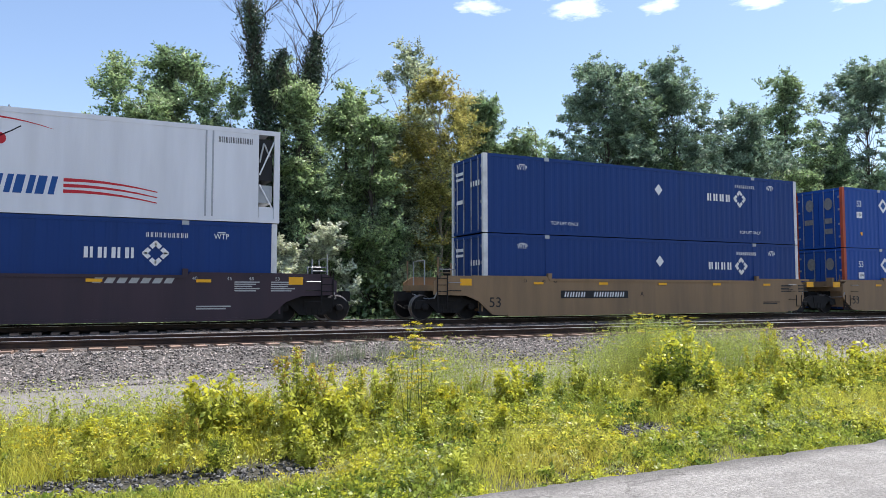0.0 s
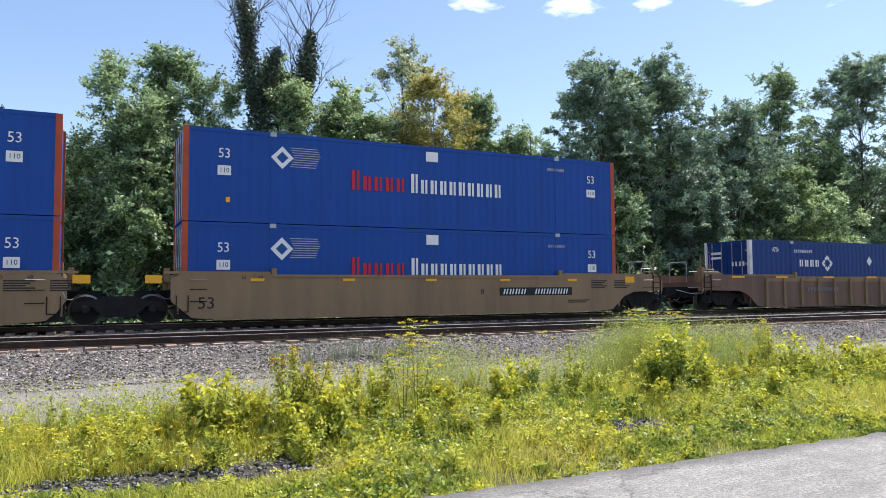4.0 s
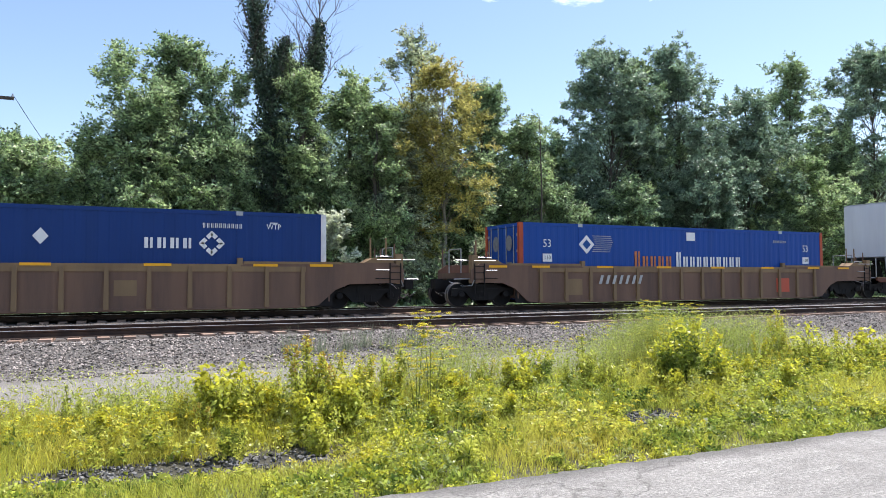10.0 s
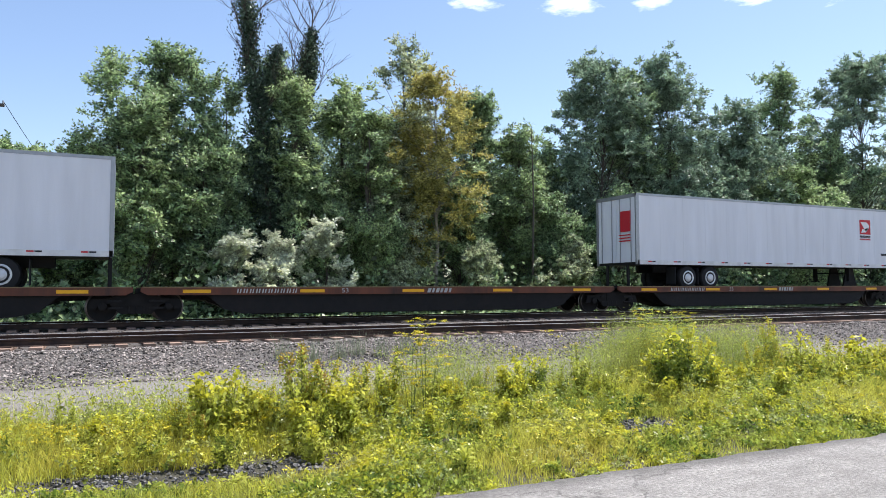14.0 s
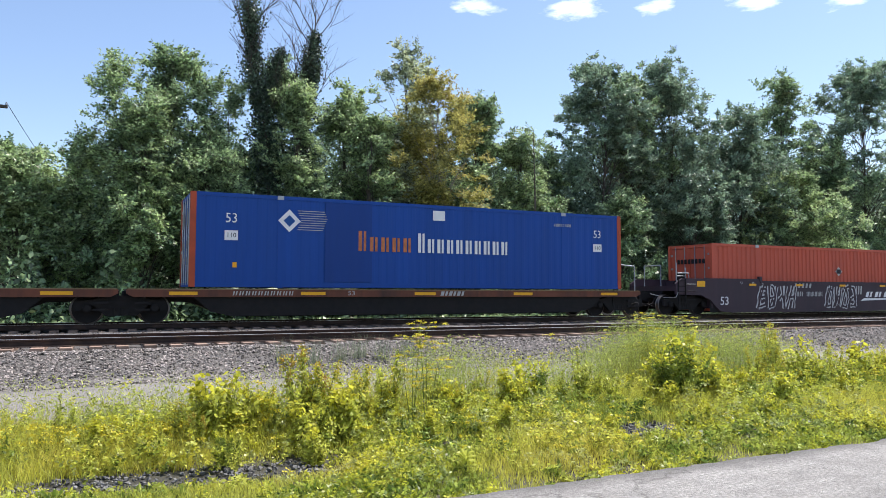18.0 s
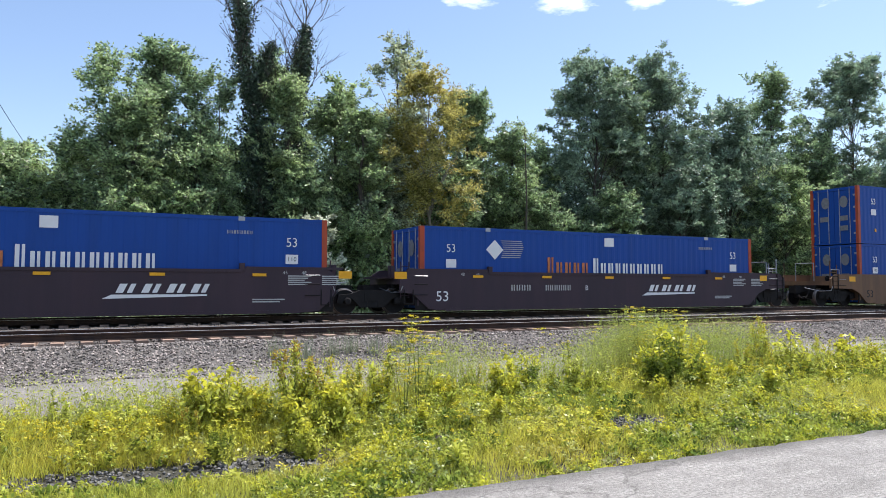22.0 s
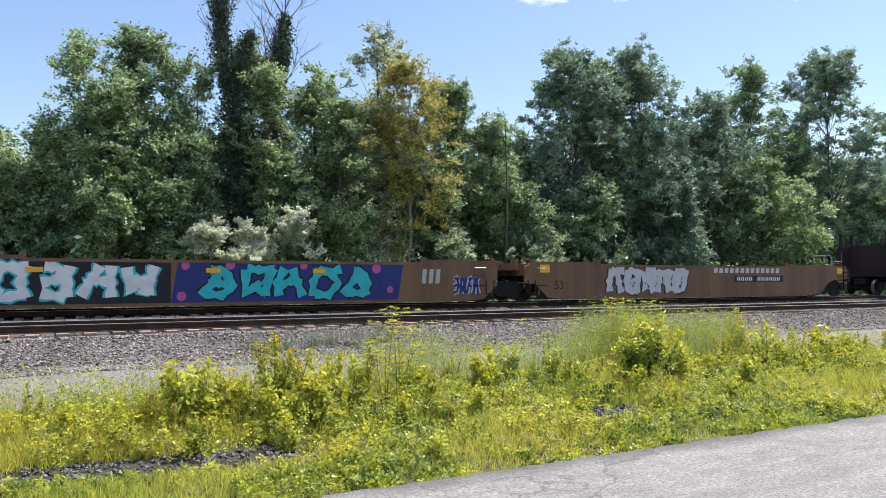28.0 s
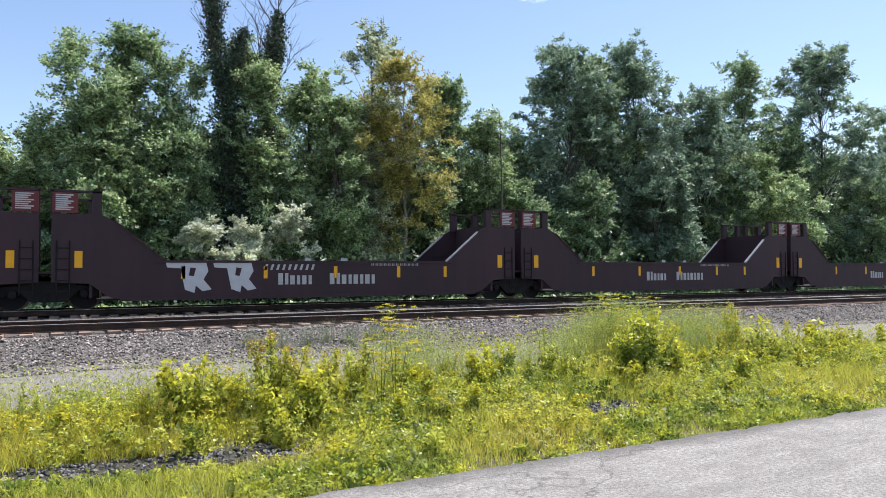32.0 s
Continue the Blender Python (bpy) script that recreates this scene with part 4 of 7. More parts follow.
def on_train(ob, x, z=0.0):
    """Puts a thing at its place along the train."""
    ob.location = (x, TRAIN_Y, z)
    MOVING.append((ob, x, z))
    return ob


def corrugated(x0, x1, y, z0, z1, pitch=0.29, deep=0.03, out=-1):
    """A pressed steel side with upright ribs, facing -y or +y."""
    s = Shape()
    n = max(2, round((x1 - x0) / pitch))
    p = (x1 - x0) / n
    xs, ds = [], []
    for i in range(n):
        a = x0 + i * p
        xs += [a, a + 0.34 * p, a + 0.5 * p, a + 0.84 * p]
        ds += [0, 0, deep, deep]
    xs.append(x1)
    ds.append(0)
    verts = [(x, y - out * d, z) for z in (z0, z1) for x, d in zip(xs, ds)]
    k = len(xs)
    return s.add(verts, [(i, i + 1, k + i + 1, k + i) if out < 0 else (i + 1, i, k + i, k + i + 1) for i in range(k - 1)])


def container_shell(name, label, group, body, post, height=2.9, ribs=0.29, deep=0.009):
    """A 53-foot domestic container from its left door end: panels, posts, rails, castings and doors."""
    c = thing(name, pose(0, 0, 0), label, "container", group)
    h, L, w = height, CL, HALF
    for out, nm in ((-1, "side_panel"), (1, "side_panel")):
        y = out * (w - 0.015)
        for a, b in ((0.16, 2.62), (2.80, L - 2.80), (L - 2.62, L - 0.16)):
            part(nm, corrugated(a, b, y, 0.17, h - 0.12, ribs, deep, out), body, c)
        for a in (2.62, L - 2.80):
            part("lifting_post", Shape().box(a, a + 0.18, min(y, y + out * 0.012), max(y, y + out * 0.012), 0.16, h - 0.1), body, c)
        part("bottom_rail", Shape().box(0.12, L - 0.12, min(y - out * 0.05, y + out * 0.013), max(y - out * 0.05, y + out * 0.013), 0.02, 0.17), body, c)
        part("top_rail", Shape().box(0.12, L - 0.12, min(y - out * 0.05, y + out * 0.013), max(y - out * 0.05, y + out * 0.013), h - 0.12, h - 0.005), body, c)
        for a in (0.0, L - 0.17):
            part("corner_post", Shape().box(a, a + 0.17, min(out * (w - 0.14), out * w), max(out * (w - 0.14), out * w), 0.02, h - 0.01), post, c, "painted corner post")
        for a in (2.60, L - 2.82):
            for z in (0.0, h - 0.13):
                part("corner_casting", Shape().box(a, a + 0.2, min(out * (w - 0.14), out * (w + 0.004)), max(out * (w - 0.14), out * (w + 0.004)), z, z + 0.13), body if z == 0 else M_GREY, c)
    roof = corrugated(0.1, L - 0.1, 0, -w + 0.05, w - 0.05, 0.3, 0.02, -1)
    me = roof.mesh("roof", body)
    me.transform(Matrix.Translation((0, 0, h - 0.02)) @ Matrix.Rotation(-math.pi / 2, 4, "X"))
    part("roof", me, body, c)
    part("floor", Shape().box(0.1, L - 0.1, -w + 0.03, w - 0.03, 0.03, 0.12), M_BLACK, c)
    part("front_wall", Shape().box(L - 0.1, L - 0.06, -w + 0.14, w - 0.14, 0.05, h - 0.05), body, c)
    part("door_header", Shape().box(0.02, 0.14, -w + 0.14, w - 0.14, h - 0.16, h - 0.02), body, c)
    part("door_sill", Shape().box(0.02, 0.14, -w + 0.14, w - 0.14, 0.03, 0.16), body, c)
    for sgn in (-1, 1):
        d = part("door", Shape().box(0.05, 0.10, min(sgn * 0.012, sgn * (w - 0.15)), max(sgn * 0.012, sgn * (w - 0.15)), 0.17, h - 0.17), body, c)
        for k in (0.3, 0.85):
            part("locking_bar", Shape().tube((0.025, sgn * k, 0.08), (0.025, sgn * k, h - 0.08), 0.022, None, 6), M_GREY, d)
        for z in (0.5, 1.1, 1.8, 2.4):
            part("hinge", Shape().box(0.02, 0.06, min(sgn * (w - 0.26), sgn * (w - 0.13)), max(sgn * (w - 0.26), sgn * (w - 0.13)), z, z + 0.09), M_GREY, d)
    return c


YF = -HALF - 0.001  # the plane of the markings on the near side


def end_mark(c, x, z, outlines, material, name="door_marking"):
    """Marks on the door end, which faces -x; outlines in y and z."""
    for o in outlines:
        s = Shape()
        n = len(o)
        s.add([(x, a, b) for a, b in o] + [(x - 0.004, a, b) for a, b in o], [tuple(range(n)), tuple(range(2 * n - 1, n - 1, -1))] + [(i, (i + 1) % n, (i + 1) % n + n, i + n) for i in range(n)])
        part(name, s, material, c)


def umax(flip=False, lift_words=True, label="navy blue corrugated container with white corner posts"):
    """Navy container with a white mark of blocks and a diamond ring."""
    c = container_shell("container", label, "containers on the train", M_NAVY, M_POST)
    cx, cz = 12.62, 1.90
    if flip:
        cx = 5.05
    for k in range(4):
        a = radians(45 + 90 * k)
        ux, uz = math.cos(a), math.sin(a)
        px, pz = -uz, ux
        o = []
        for lo, hi in ((-0.255, -0.03), (0.03, 0.255)):
            o.append([(cx + ux * r + px * s, cz + uz * r + pz * s) for r, s in ((0.15, lo * 0.8), (0.275, lo), (0.275, hi), (0.15, hi * 0.8))])
        decal("logo_ring", o, YF, M_SIGN_WHITE, c, "white ring of blocks")
    decal("logo_block", bars(cx - 1.88, cx - 0.46, cz - 0.16, cz + 0.15, 4, 0.36), YF, M_SIGN_WHITE, c, "white block")
    decal("number", bars(cx - 0.26 if not flip else 2.84, cx + 0.93 if not flip else 4.06, 2.37, 2.51, 10, 0.4), YF, M_SIGN_WHITE, c)
    decal("placard", [diamond(8.1, 2.03, 0.20, 0.23)], YF, M_SIGN_WHITE, c, "white diamond placard")
    for x in (1.62, L_END - 1.68):
        letters("WTP", 0.24, x, YF, 2.44, M_SIGN_WHITE, c, wide=0.85)
        decal("overline", [oblong(x - 0.12, x + 0.12, 2.55, 2.58)], YF, M_SIGN_WHITE, c)
    if lift_words:
        for x in (3.5, L_END - 2.95):
            letters("TOP LIFT ONLY", 0.18, x, YF, 0.45, M_SIGN_WHITE, c)
    end_mark(c, 0.0, 0, [[(-1.0 + 0.2 * i, 1.75), (-0.9 + 0.2 * i, 1.75), (-0.9 + 0.2 * i, 1.95), (-1.0 + 0.2 * i, 1.95)] for i in range(4)], M_SIGN_WHITE)
    end_mark(c, 0.0, 0, [[(0.35, 1.2), (0.85, 1.2), (0.85, 1.35), (0.35, 1.35)], [(0.3, 2.3), (0.9, 2.3), (0.9, 2.42), (0.3, 2.42)], [(0.3, 2.1), (0.9, 2.1), (0.9, 2.2), (0.3, 2.2)]], M_SIGN_WHITE)
    return c


L_END = CL


def pacer(logo=0, placards=False, patched=False, faded=False):
    """Blue container with orange posts and a two-coloured word of blocks."""
    c = container_shell("container", "blue corrugated container with orange corner posts" if not patched else "blue container with a darker repainted side panel", "containers on the train", M_BLUE, M_ORANGE_POST)
    if patched:
        part("repainted_patch", Shape().box(4.15, 5.75, YF - 0.002, YF + 0.01, 0.2, 2.76), M_BLUE_NEW, c, "darker repainted panel")
    zc = 1.23
    o = bars(5.28, 7.28, zc, zc + 0.66, 5, 0.34, 0, 0.72)
    decal("word_block", o, YF, M_ORANGE if not faded else M_RED, c, "faded orange block")
    decal("word_block", bars(7.42, 11.08, zc, zc + 0.66, 10, 0.34, 0, 0.72), YF, M_SIGN_WHITE, c, "white block")
    dx = 2.98
    decal("diamond", [diamond(dx, 2.12, 0.36)], YF, M_SIGN_WHITE, c, "white diamond")
    if logo:
        decal("diamond_core", [diamond(dx, 2.12, 0.19)], YF - 0.004, M_MARK_BLUE, c)
    decal("speed_line", [oblong(dx + 0.38 - abs(k) * 0.03, dx + 1.24 - abs(k - 1) * 0.03, 2.14 + k * 0.075, 2.14 + k * 0.075 + 0.022) for k in range(-4, 5)], YF, M_FADED_WHITE, c, "pale speed line")
    decal("white_plate", [oblong(7.98, 8.44, 2.36, 2.70)], YF, M_SIGN_WHITE, c, "white square plate")
    decal("number", bars(13.0, 13.8, 2.36, 2.47, 8, 0.35), YF, M_FADED_WHITE, c)
    for x in (1.2, CL - 1.15):
        letters("53", 0.42, x, YF, 2.12, M_SIGN_WHITE, c, wide=0.9)
        decal("white_plate", [oblong(x - 0.2, x + 0.2, 1.45, 1.75)], YF, M_SIGN_WHITE, c, "white plate")
        if logo:
            letters("110", 0.20, x, YF - 0.004, 1.60, M_DARK, c)
    if placards:
        for px, pz, m in ((4.42, 2.30, M_SIGN_WHITE), (4.2, 2.03, M_RED), (4.72, 2.07, M_MARK_BLUE)):
            decal("hazard_placard", [diamond(px, pz, 0.16, 0.18)], YF - 0.001, m, c)
    decal("yellow_label", [oblong(1.25, 1.38, 0.62, 0.78)], YF, M_YELLOW, c)
    end_mark(c, 0.0, 0, [[(0.45 + 0.22 * math.cos(a * 0.5236), 2.15 + 0.3 * math.sin(a * 0.5236)) for a in range(12)], [(-0.55 + 0.22 * math.cos(a * 0.5236), 2.15 + 0.3 * math.sin(a * 0.5236)) for a in range(12)]], M_STENCIL)
    end_mark(c, 0.0, 0, [[(0.3, 1.2), (0.75, 1.2), (0.75, 1.45), (0.3, 1.45)], [(-0.75, 1.2), (-0.35, 1.2), (-0.35, 1.45), (-0.75, 1.45)], [(-0.75, 0.7), (-0.35, 0.7), (-0.35, 0.95), (-0.75, 0.95)]], M_STENCIL)
    return c


def salmon_box():
    c = container_shell("container", "faded orange corrugated container with a dark word block", "containers on the train", M_SALMON, M_SALMON, ribs=0.26, deep=0.035)
    decal("word_block", bars(12.1, 13.9, 1.85, 2.08, 9, 0.12), YF, M_DARK, c, "dark block")
    decal("underline", [oblong(12.05, 13.9, 1.70, 1.80)], YF, M_MARK_BLUE, c)
    decal("placard", [diamond(8.05, 1.80, 0.24, 0.22)], YF, M_FADED_WHITE, c, "pale diamond placard")
    decal("placard_band", [oblong(7.9, 8.2, 1.70, 1.90)], YF - 0.004, M_DARK, c)
    end_mark(c, 0.0, 0, [[(-0.9 + 0.21 * i, 2.05), (-0.75 + 0.21 * i, 2.05), (-0.75 + 0.21 * i, 2.25), (-0.9 + 0.21 * i, 2.25)] for i in range(8)], M_DARK)
    end_mark(c, 0.0, 0, [[(-0.6, 1.0), (-0.35, 1.0), (-0.35, 1.4), (-0.6, 1.4)], [(0.35, 1.2), (0.8, 1.2), (0.8, 1.7), (0.35, 1.7)]], M_DARK)
    return c


def reefer():
    """White refrigerated box whose right end is cut out for the cooling unit."""
    h, L, w = 2.9, CL, HALF
    c = thing("refrigerated_container", pose(0, 0, 0), "white refrigerated container with an open cooling unit at its end", "container", "containers on the train")
    for y0, y1 in ((-w, -w + 0.06), (w - 0.06, w)):
        part("side_panel", Shape().box(0.0, L - 0.66, y0, y1, 0.12, h - 0.08), M_WHITE, c)
    part("roof", Shape().box(0, L - 0.3, -w + 0.02, w - 0.02, h - 0.08, h - 0.01), M_WHITE, c)
    part("floor", Shape().box(0, L - 0.1, -w + 0.02, w - 0.02, 0.02, 0.12), M_GREY, c)
    part("bulkhead", Shape().box(L - 0.70, L - 0.66, -w + 0.06, w - 0.06, 0.12, h - 0.08), M_WHITE, c)
    for z0, z1 in ((0.0, 0.14), (h - 0.14, h)):
        part("rail", Shape().box(0.0, L, -w - 0.012, -w + 0.05, z0, z1), M_WHITE, c)
    for a in (L - 2.26, L - 2.06):
        part("lifting_post", Shape().box(a, a + 0.05, -w - 0.012, -w, 0.14, h - 0.14), M_GREY, c)
    for y in (-w, w - 0.12):
        part("corner_post", Shape().box(L - 0.17, L, y, y + 0.12, 0.0, h), M_WHITE, c)
    part("cooling_unit", Shape().box(L - 0.64, L - 0.22, -w + 0.12, w - 0.12, 1.35, 2.65), M_DARK, c, "dark cooling unit")
    part("engine", Shape().box(L - 0.62, L - 0.2, -1.1, 0.9, 0.65, 1.2), M_GREY, c)
    part("fuel_tank", Shape().box(L - 0.64, L - 0.18, -w + 0.05, w - 0.15, 0.14, 0.5), M_WHITE, c)
    part("brace", Shape().tube((L - 0.62, -w + 0.06, 1.5), (L - 0.12, -w + 0.06, 2.7), 0.025).tube((L - 0.62, -w + 0.06, 1.2), (L - 0.12, -w + 0.06, 0.3), 0.025), M_WHITE, c)
    part("hose", Shape().tube((L - 0.62, -w + 0.08, 1.9), (L - 0.5, -w + 0.05, 2.5), 0.03).tube((L - 0.5, -w + 0.05, 2.5), (L - 0.3, -w + 0.1, 2.1), 0.03), M_GREY, c)
    decal("number", bars(14.28, 15.33, 2.42, 2.60, 10, 0.3), -w - 0.001, M_DARK, c)
    decal("word_block", bars(7.3, 9.95, 0.55, 1.06, 5, 0.12, 0.1), -w - 0.001, M_MARK_BLUE, c, "blue slanted block")
    for k in range(3):
        zz = 0.98 - k * 0.16
        st = [(10.12 + 0.49 * i, zz + 0.025 * i - 0.012 * i * i - 0.05 + 0.0 * k) for i in range(6)]
        decal("swoosh", [[*st, *[(x, z + 0.1 * (1 - i / 7)) for i, (x, z) in reversed(list(enumerate(st)))]]], -w - 0.001, M_RED, c, "red tapering stripe")
    arc = [(7.2 + 0.33 * i, 2.50 + 0.06 * i - 0.0095 * i * i) for i in range(9)]
    decal("swoosh", [[*arc, *[(x, z + 0.09 * (1 - i / 9)) for i, (x, z) in reversed(list(enumerate(arc)))]]], -w - 0.001, M_RED, c, "red curved stripe")
    arc = [(7.3 + 0.25 * i, 1.72 + 0.01 * i + 0.012 * i * i) for i in range(8)]
    decal("swoosh", [[*arc, *[(x, z + 0.04) for x, z in reversed(arc)]]], -w - 0.001, M_DARK, c)
    decal("emblem", [disc(8.55, 2.02, 0.16, 16)], -w - 0.001, M_RED, c)
    return c


# ------------------------------------------------ running gear
def wheelset_shape():
    s = Shape()
    for sgn in (-1, 1):
        prof = [(-0.07, 0.40), (-0.06, 0.42), (0.05, 0.43), (0.06, 0.46), (0.075, 0.45), (0.07, 0.38)]
        s.lathe(0, sgn * 0.75, 0, [(sgn * -d, r) for d, r in prof] if sgn > 0 else prof, 24)
    s.tube((0, -0.95, 0), (0, 0.95, 0), 0.075, None, 10)
    s.box(-0.3, 0.3, -0.825, -0.81, -0.03, 0.03)
    return s


FRAME_OUT = [(-1.25, 0.36), (-1.2, 0.62), (-0.75, 0.66), (-0.45, 0.78), (0.45, 0.78), (0.75, 0.66), (1.2, 0.62), (1.25, 0.36), (1.05, 0.34), (0.98, 0.5), (0.72, 0.5), (0.42, 0.2), (-0.42, 0.2), (-0.72, 0.5), (-0.98, 0.5), (-1.05, 0.34)]
SHARED = {}


def truck(parent, x, name="truck"):
    """A two-axle truck: side frames, bolster, springs and two wheelsets."""
    if not SHARED:
        SHARED["wheelset"] = wheelset_shape().mesh("wheelset", M_BLACK)
        SHARED["wheelset"].materials.append(M_TREAD)
        for p in SHARED["wheelset"].polygons:
            # the polished tread and flange
            if math.hypot(p.center.x, p.center.z) > 0.395 and len(p.vertices) == 4:
                p.material_index = 1
        out = FRAME_OUT[::-1]
        SHARED["frame"] = Shape().plate([p for p in out], -1.08, -0.96).plate([p for p in out], 0.96, 1.08).box(-0.28, 0.28, -1.1, 1.1, 0.42, 0.72).mesh("side_frame", M_BLACK)
        sp = Shape()
        for y in (-1.02, 1.02):
            for a in (-0.2, 0.0, 0.2):
                sp.tube((a, y, 0.22), (a, y, 0.48), 0.075, None, 8)
        SHARED["springs"] = sp.mesh("springs", M_BLACK)
        SHARED["cap"] = Shape().lathe(0, -1.14, 0.42, [(0.05, 0.12), (0.0, 0.12), (-0.02, 0.08)], 14).mesh("bearing_cap", M_BLACK)
    t = part(name, SHARED["frame"], None, parent, "black cast steel truck")
    t.location = (x, 0, 0)
    for a, key in ((-0.89, "rear"), (0.89, "front")):
        w = part("wheelset", SHARED["wheelset"], None, t)
        w.location = (a, 0, 0.395)
        WHEELSETS.setdefault(key, []).append(w)
    tagged(part("springs", SHARED["springs"], None, t), kind="stuff")
    for a in (-0.89, 0.89):
        part("bearing_cap", SHARED["cap"], None, t, "black bearing cap").location.x = a
    return t


def sill_outline(x0, x1, c0, c1, left_end, right_end, top=1.42, high=1.50, bottom=0.10, ends=2.6):
    """The side of a well car: deep between the trucks, arched up over them, with a raised cap at both ends."""
    lo = [(x0, 0.84), (c0 - 0.75, 0.80)] if left_end else [(x0, 0.70), (c0 - 0.30, 0.66)]
    lo += [(c0 - 0.28, 0.62), (c0 + 0.02, 0.36), (c0 + 0.28, bottom + 0.04), (c0 + 0.6, bottom)]
    hi = [(c1 - 0.6, bottom), (c1 - 0.28, bottom + 0.04), (c1 - 0.02, 0.36), (c1 + 0.28, 0.62)]
    hi += [(c1 + 0.75, 0.80), (x1, 0.84)] if right_end else [(c1 + 0.30, 0.66), (x1, 0.70)]
    lo = [p for i, p in enumerate(lo) if i == 0 or p[0] > lo[0][0] + 0.02]
    hi = [p for i, p in enumerate(hi) if p[0] < x1 - 0.02 or i == len(hi) - 1]
    up = [(x1, high - 0.22), (x1 - 0.35, high), (c1 - ends, high), (c1 - ends - 0.06, top), (c0 + ends + 0.06, top), (c0 + ends, high), (x0 + 0.35, high), (x0, high - 0.22)]
    return lo + hi + up


def well_unit(x0, x1, c0, c1, paint, label, left_end=True, right_end=True, ribbed=False, cap=None, trucks=(), group="well cars of the train"):
    """One well of a stack car. x0, x1: its ends; c0, c1: the ends of its well; x is counted along the train."""
    o = x0
    a0, a1, b0, b1 = 0.0, x1 - o, c0 - o, c1 - o
    u = thing("well_car", pose(0, 0, 0), label, "freight car", group)
    outline = sill_outline(a0, a1, b0, b1, left_end, right_end)
    for y0, y1 in ((-1.42, -1.34), (1.34, 1.42)):
        part("side_sill", Shape().plate(outline, y0, y1), paint, u)
    yf = -1.42
    cap = cap or paint
    part("top_chord", Shape().box(b0 + 2.7, b1 - 2.7, yf - 0.03, -1.3, 1.34, 1.43), cap, u)
    part("top_chord", Shape().box(b0 + 2.7, b1 - 2.7, 1.3, 1.45, 1.34, 1.43), cap, u)
    part("bottom_chord", Shape().box(b0 + 0.9, b1 - 0.9, yf - 0.02, -1.25, 0.06, 0.16), paint, u)
    part("well_floor", Shape().box(b0 + 0.3, b1 - 0.3, -1.34, 1.34, 0.07, 0.13), M_BLACK, u)
    for k in (0, 1):
        e0, e1 = (a0, b0 - 0.05) if k == 0 else (b1 + 0.05, a1)
        part("end_platform", Shape().box(e0, e1, -1.34, 1.34, 0.98, 1.18), paint, u)
        part("draft_sill", Shape().box(e0, e1, -0.6, 0.6, 0.52, 0.98), M_BLACK, u)
        part("bulkhead", Shape().box(*((b0 - 0.12, b0 - 0.06) if k == 0 else (b1 + 0.06, b1 + 0.12)), -1.34, 1.34, 0.25, 1.45), paint, u)
        part("inner_plate", Shape().box(*((b0 - 0.2, b0 + 0.7) if k == 0 else (b1 - 0.7, b1 + 0.2)), -1.335, -1.315, 0.10, 0.9), M_BLACK, u)
        part("guide_cap", Shape().box(*((b0 - 0.5, b0 + 2.6) if k == 0 else (b1 - 2.6, b1 + 0.5)), yf - 0.012, -1.30, 1.44, 1.515), cap, u)
        # container guides that stand up beside the box
        for g in ((b0 + 2.72,) if k == 0 else (b1 - 2.72,)):
            part("container_guide", Shape().box(g - 0.08, g + 0.08, yf - 0.02, -1.31, 1.40, 1.62), cap, u)
        is_end = left_end if k == 0 else right_end
        if is_end:
            s = 1 if k == 0 else -1
            base = a0 if k == 0 else a1
            rail = Shape()
            for px in (0.25, 0.75):
                rail.tube((base + s * px, -1.2, 1.15), (base + s * px, -1.2, 2.15 if px < 0.5 else 1.95), 0.025, None, 6)
            rail.tube((base + s * 0.25, -1.2, 1.6), (base + s * 0.75, -1.2, 1.6), 0.02, None, 6)
            part("far_post", Shape().tube((base + s * 0.1, 1.2, 1.15), (base + s * 0.1, 1.2, 2.1), 0.025, None, 6), M_GREY if paint is M_MAROON else paint, u)
            part("handrail", rail, M_GREY if paint is M_MAROON else paint, u)
            lad = Shape()
            for px in (0.12, 0.5):
                lad.box(base + s * px - 0.015, base + s * px + 0.015, -1.46, -1.43, 0.45, 1.5)
            for z in (0.5, 0.72, 0.94, 1.16, 1.38):
                lad.box(min(base + s * 0.12, base + s * 0.5), max(base + s * 0.12, base + s * 0.5), -1.465, -1.44, z, z + 0.025)
            part("ladder", lad, M_BLACK, u)
            cp = Shape().box(min(base, base - s * 0.75), max(base, base - s * 0.75), -0.13, 0.13, 0.66, 0.92)
            cp.box(min(base - s * 0.55, base - s * 0.85), max(base - s * 0.55, base - s * 0.85), -0.2, 0.2, 0.62, 0.96)
            part("coupler", cp, M_BLACK, u)
            hose = Shape()
            pts = [(base - s * 0.1, -0.35, 0.75), (base - s * 0.35, -0.4, 0.45), (base - s * 0.65, -0.35, 0.35), (base - s * 0.9, -0.3, 0.5)]
            for p, q in zip(pts, pts[1:]):
                hose.tube(p, q, 0.025, None, 6)
            part("air_hose", hose, M_BLACK, u)
        else:
            base = a0 if k == 0 else a1
            s = 1 if k == 0 else -1
            lad = Shape()
            for px in (0.12, 0.42):
                lad.tube((base + s * px, -1.2, 0.5), (base + s * px, -1.2, 1.75), 0.02, None, 6)
            for z in (0.6, 0.85, 1.1, 1.35, 1.6):
                lad.tube((base + s * 0.12, -1.2, z), (base + s * 0.42, -1.2, z), 0.016, None, 6)
            part("ladder", lad, paint, u)
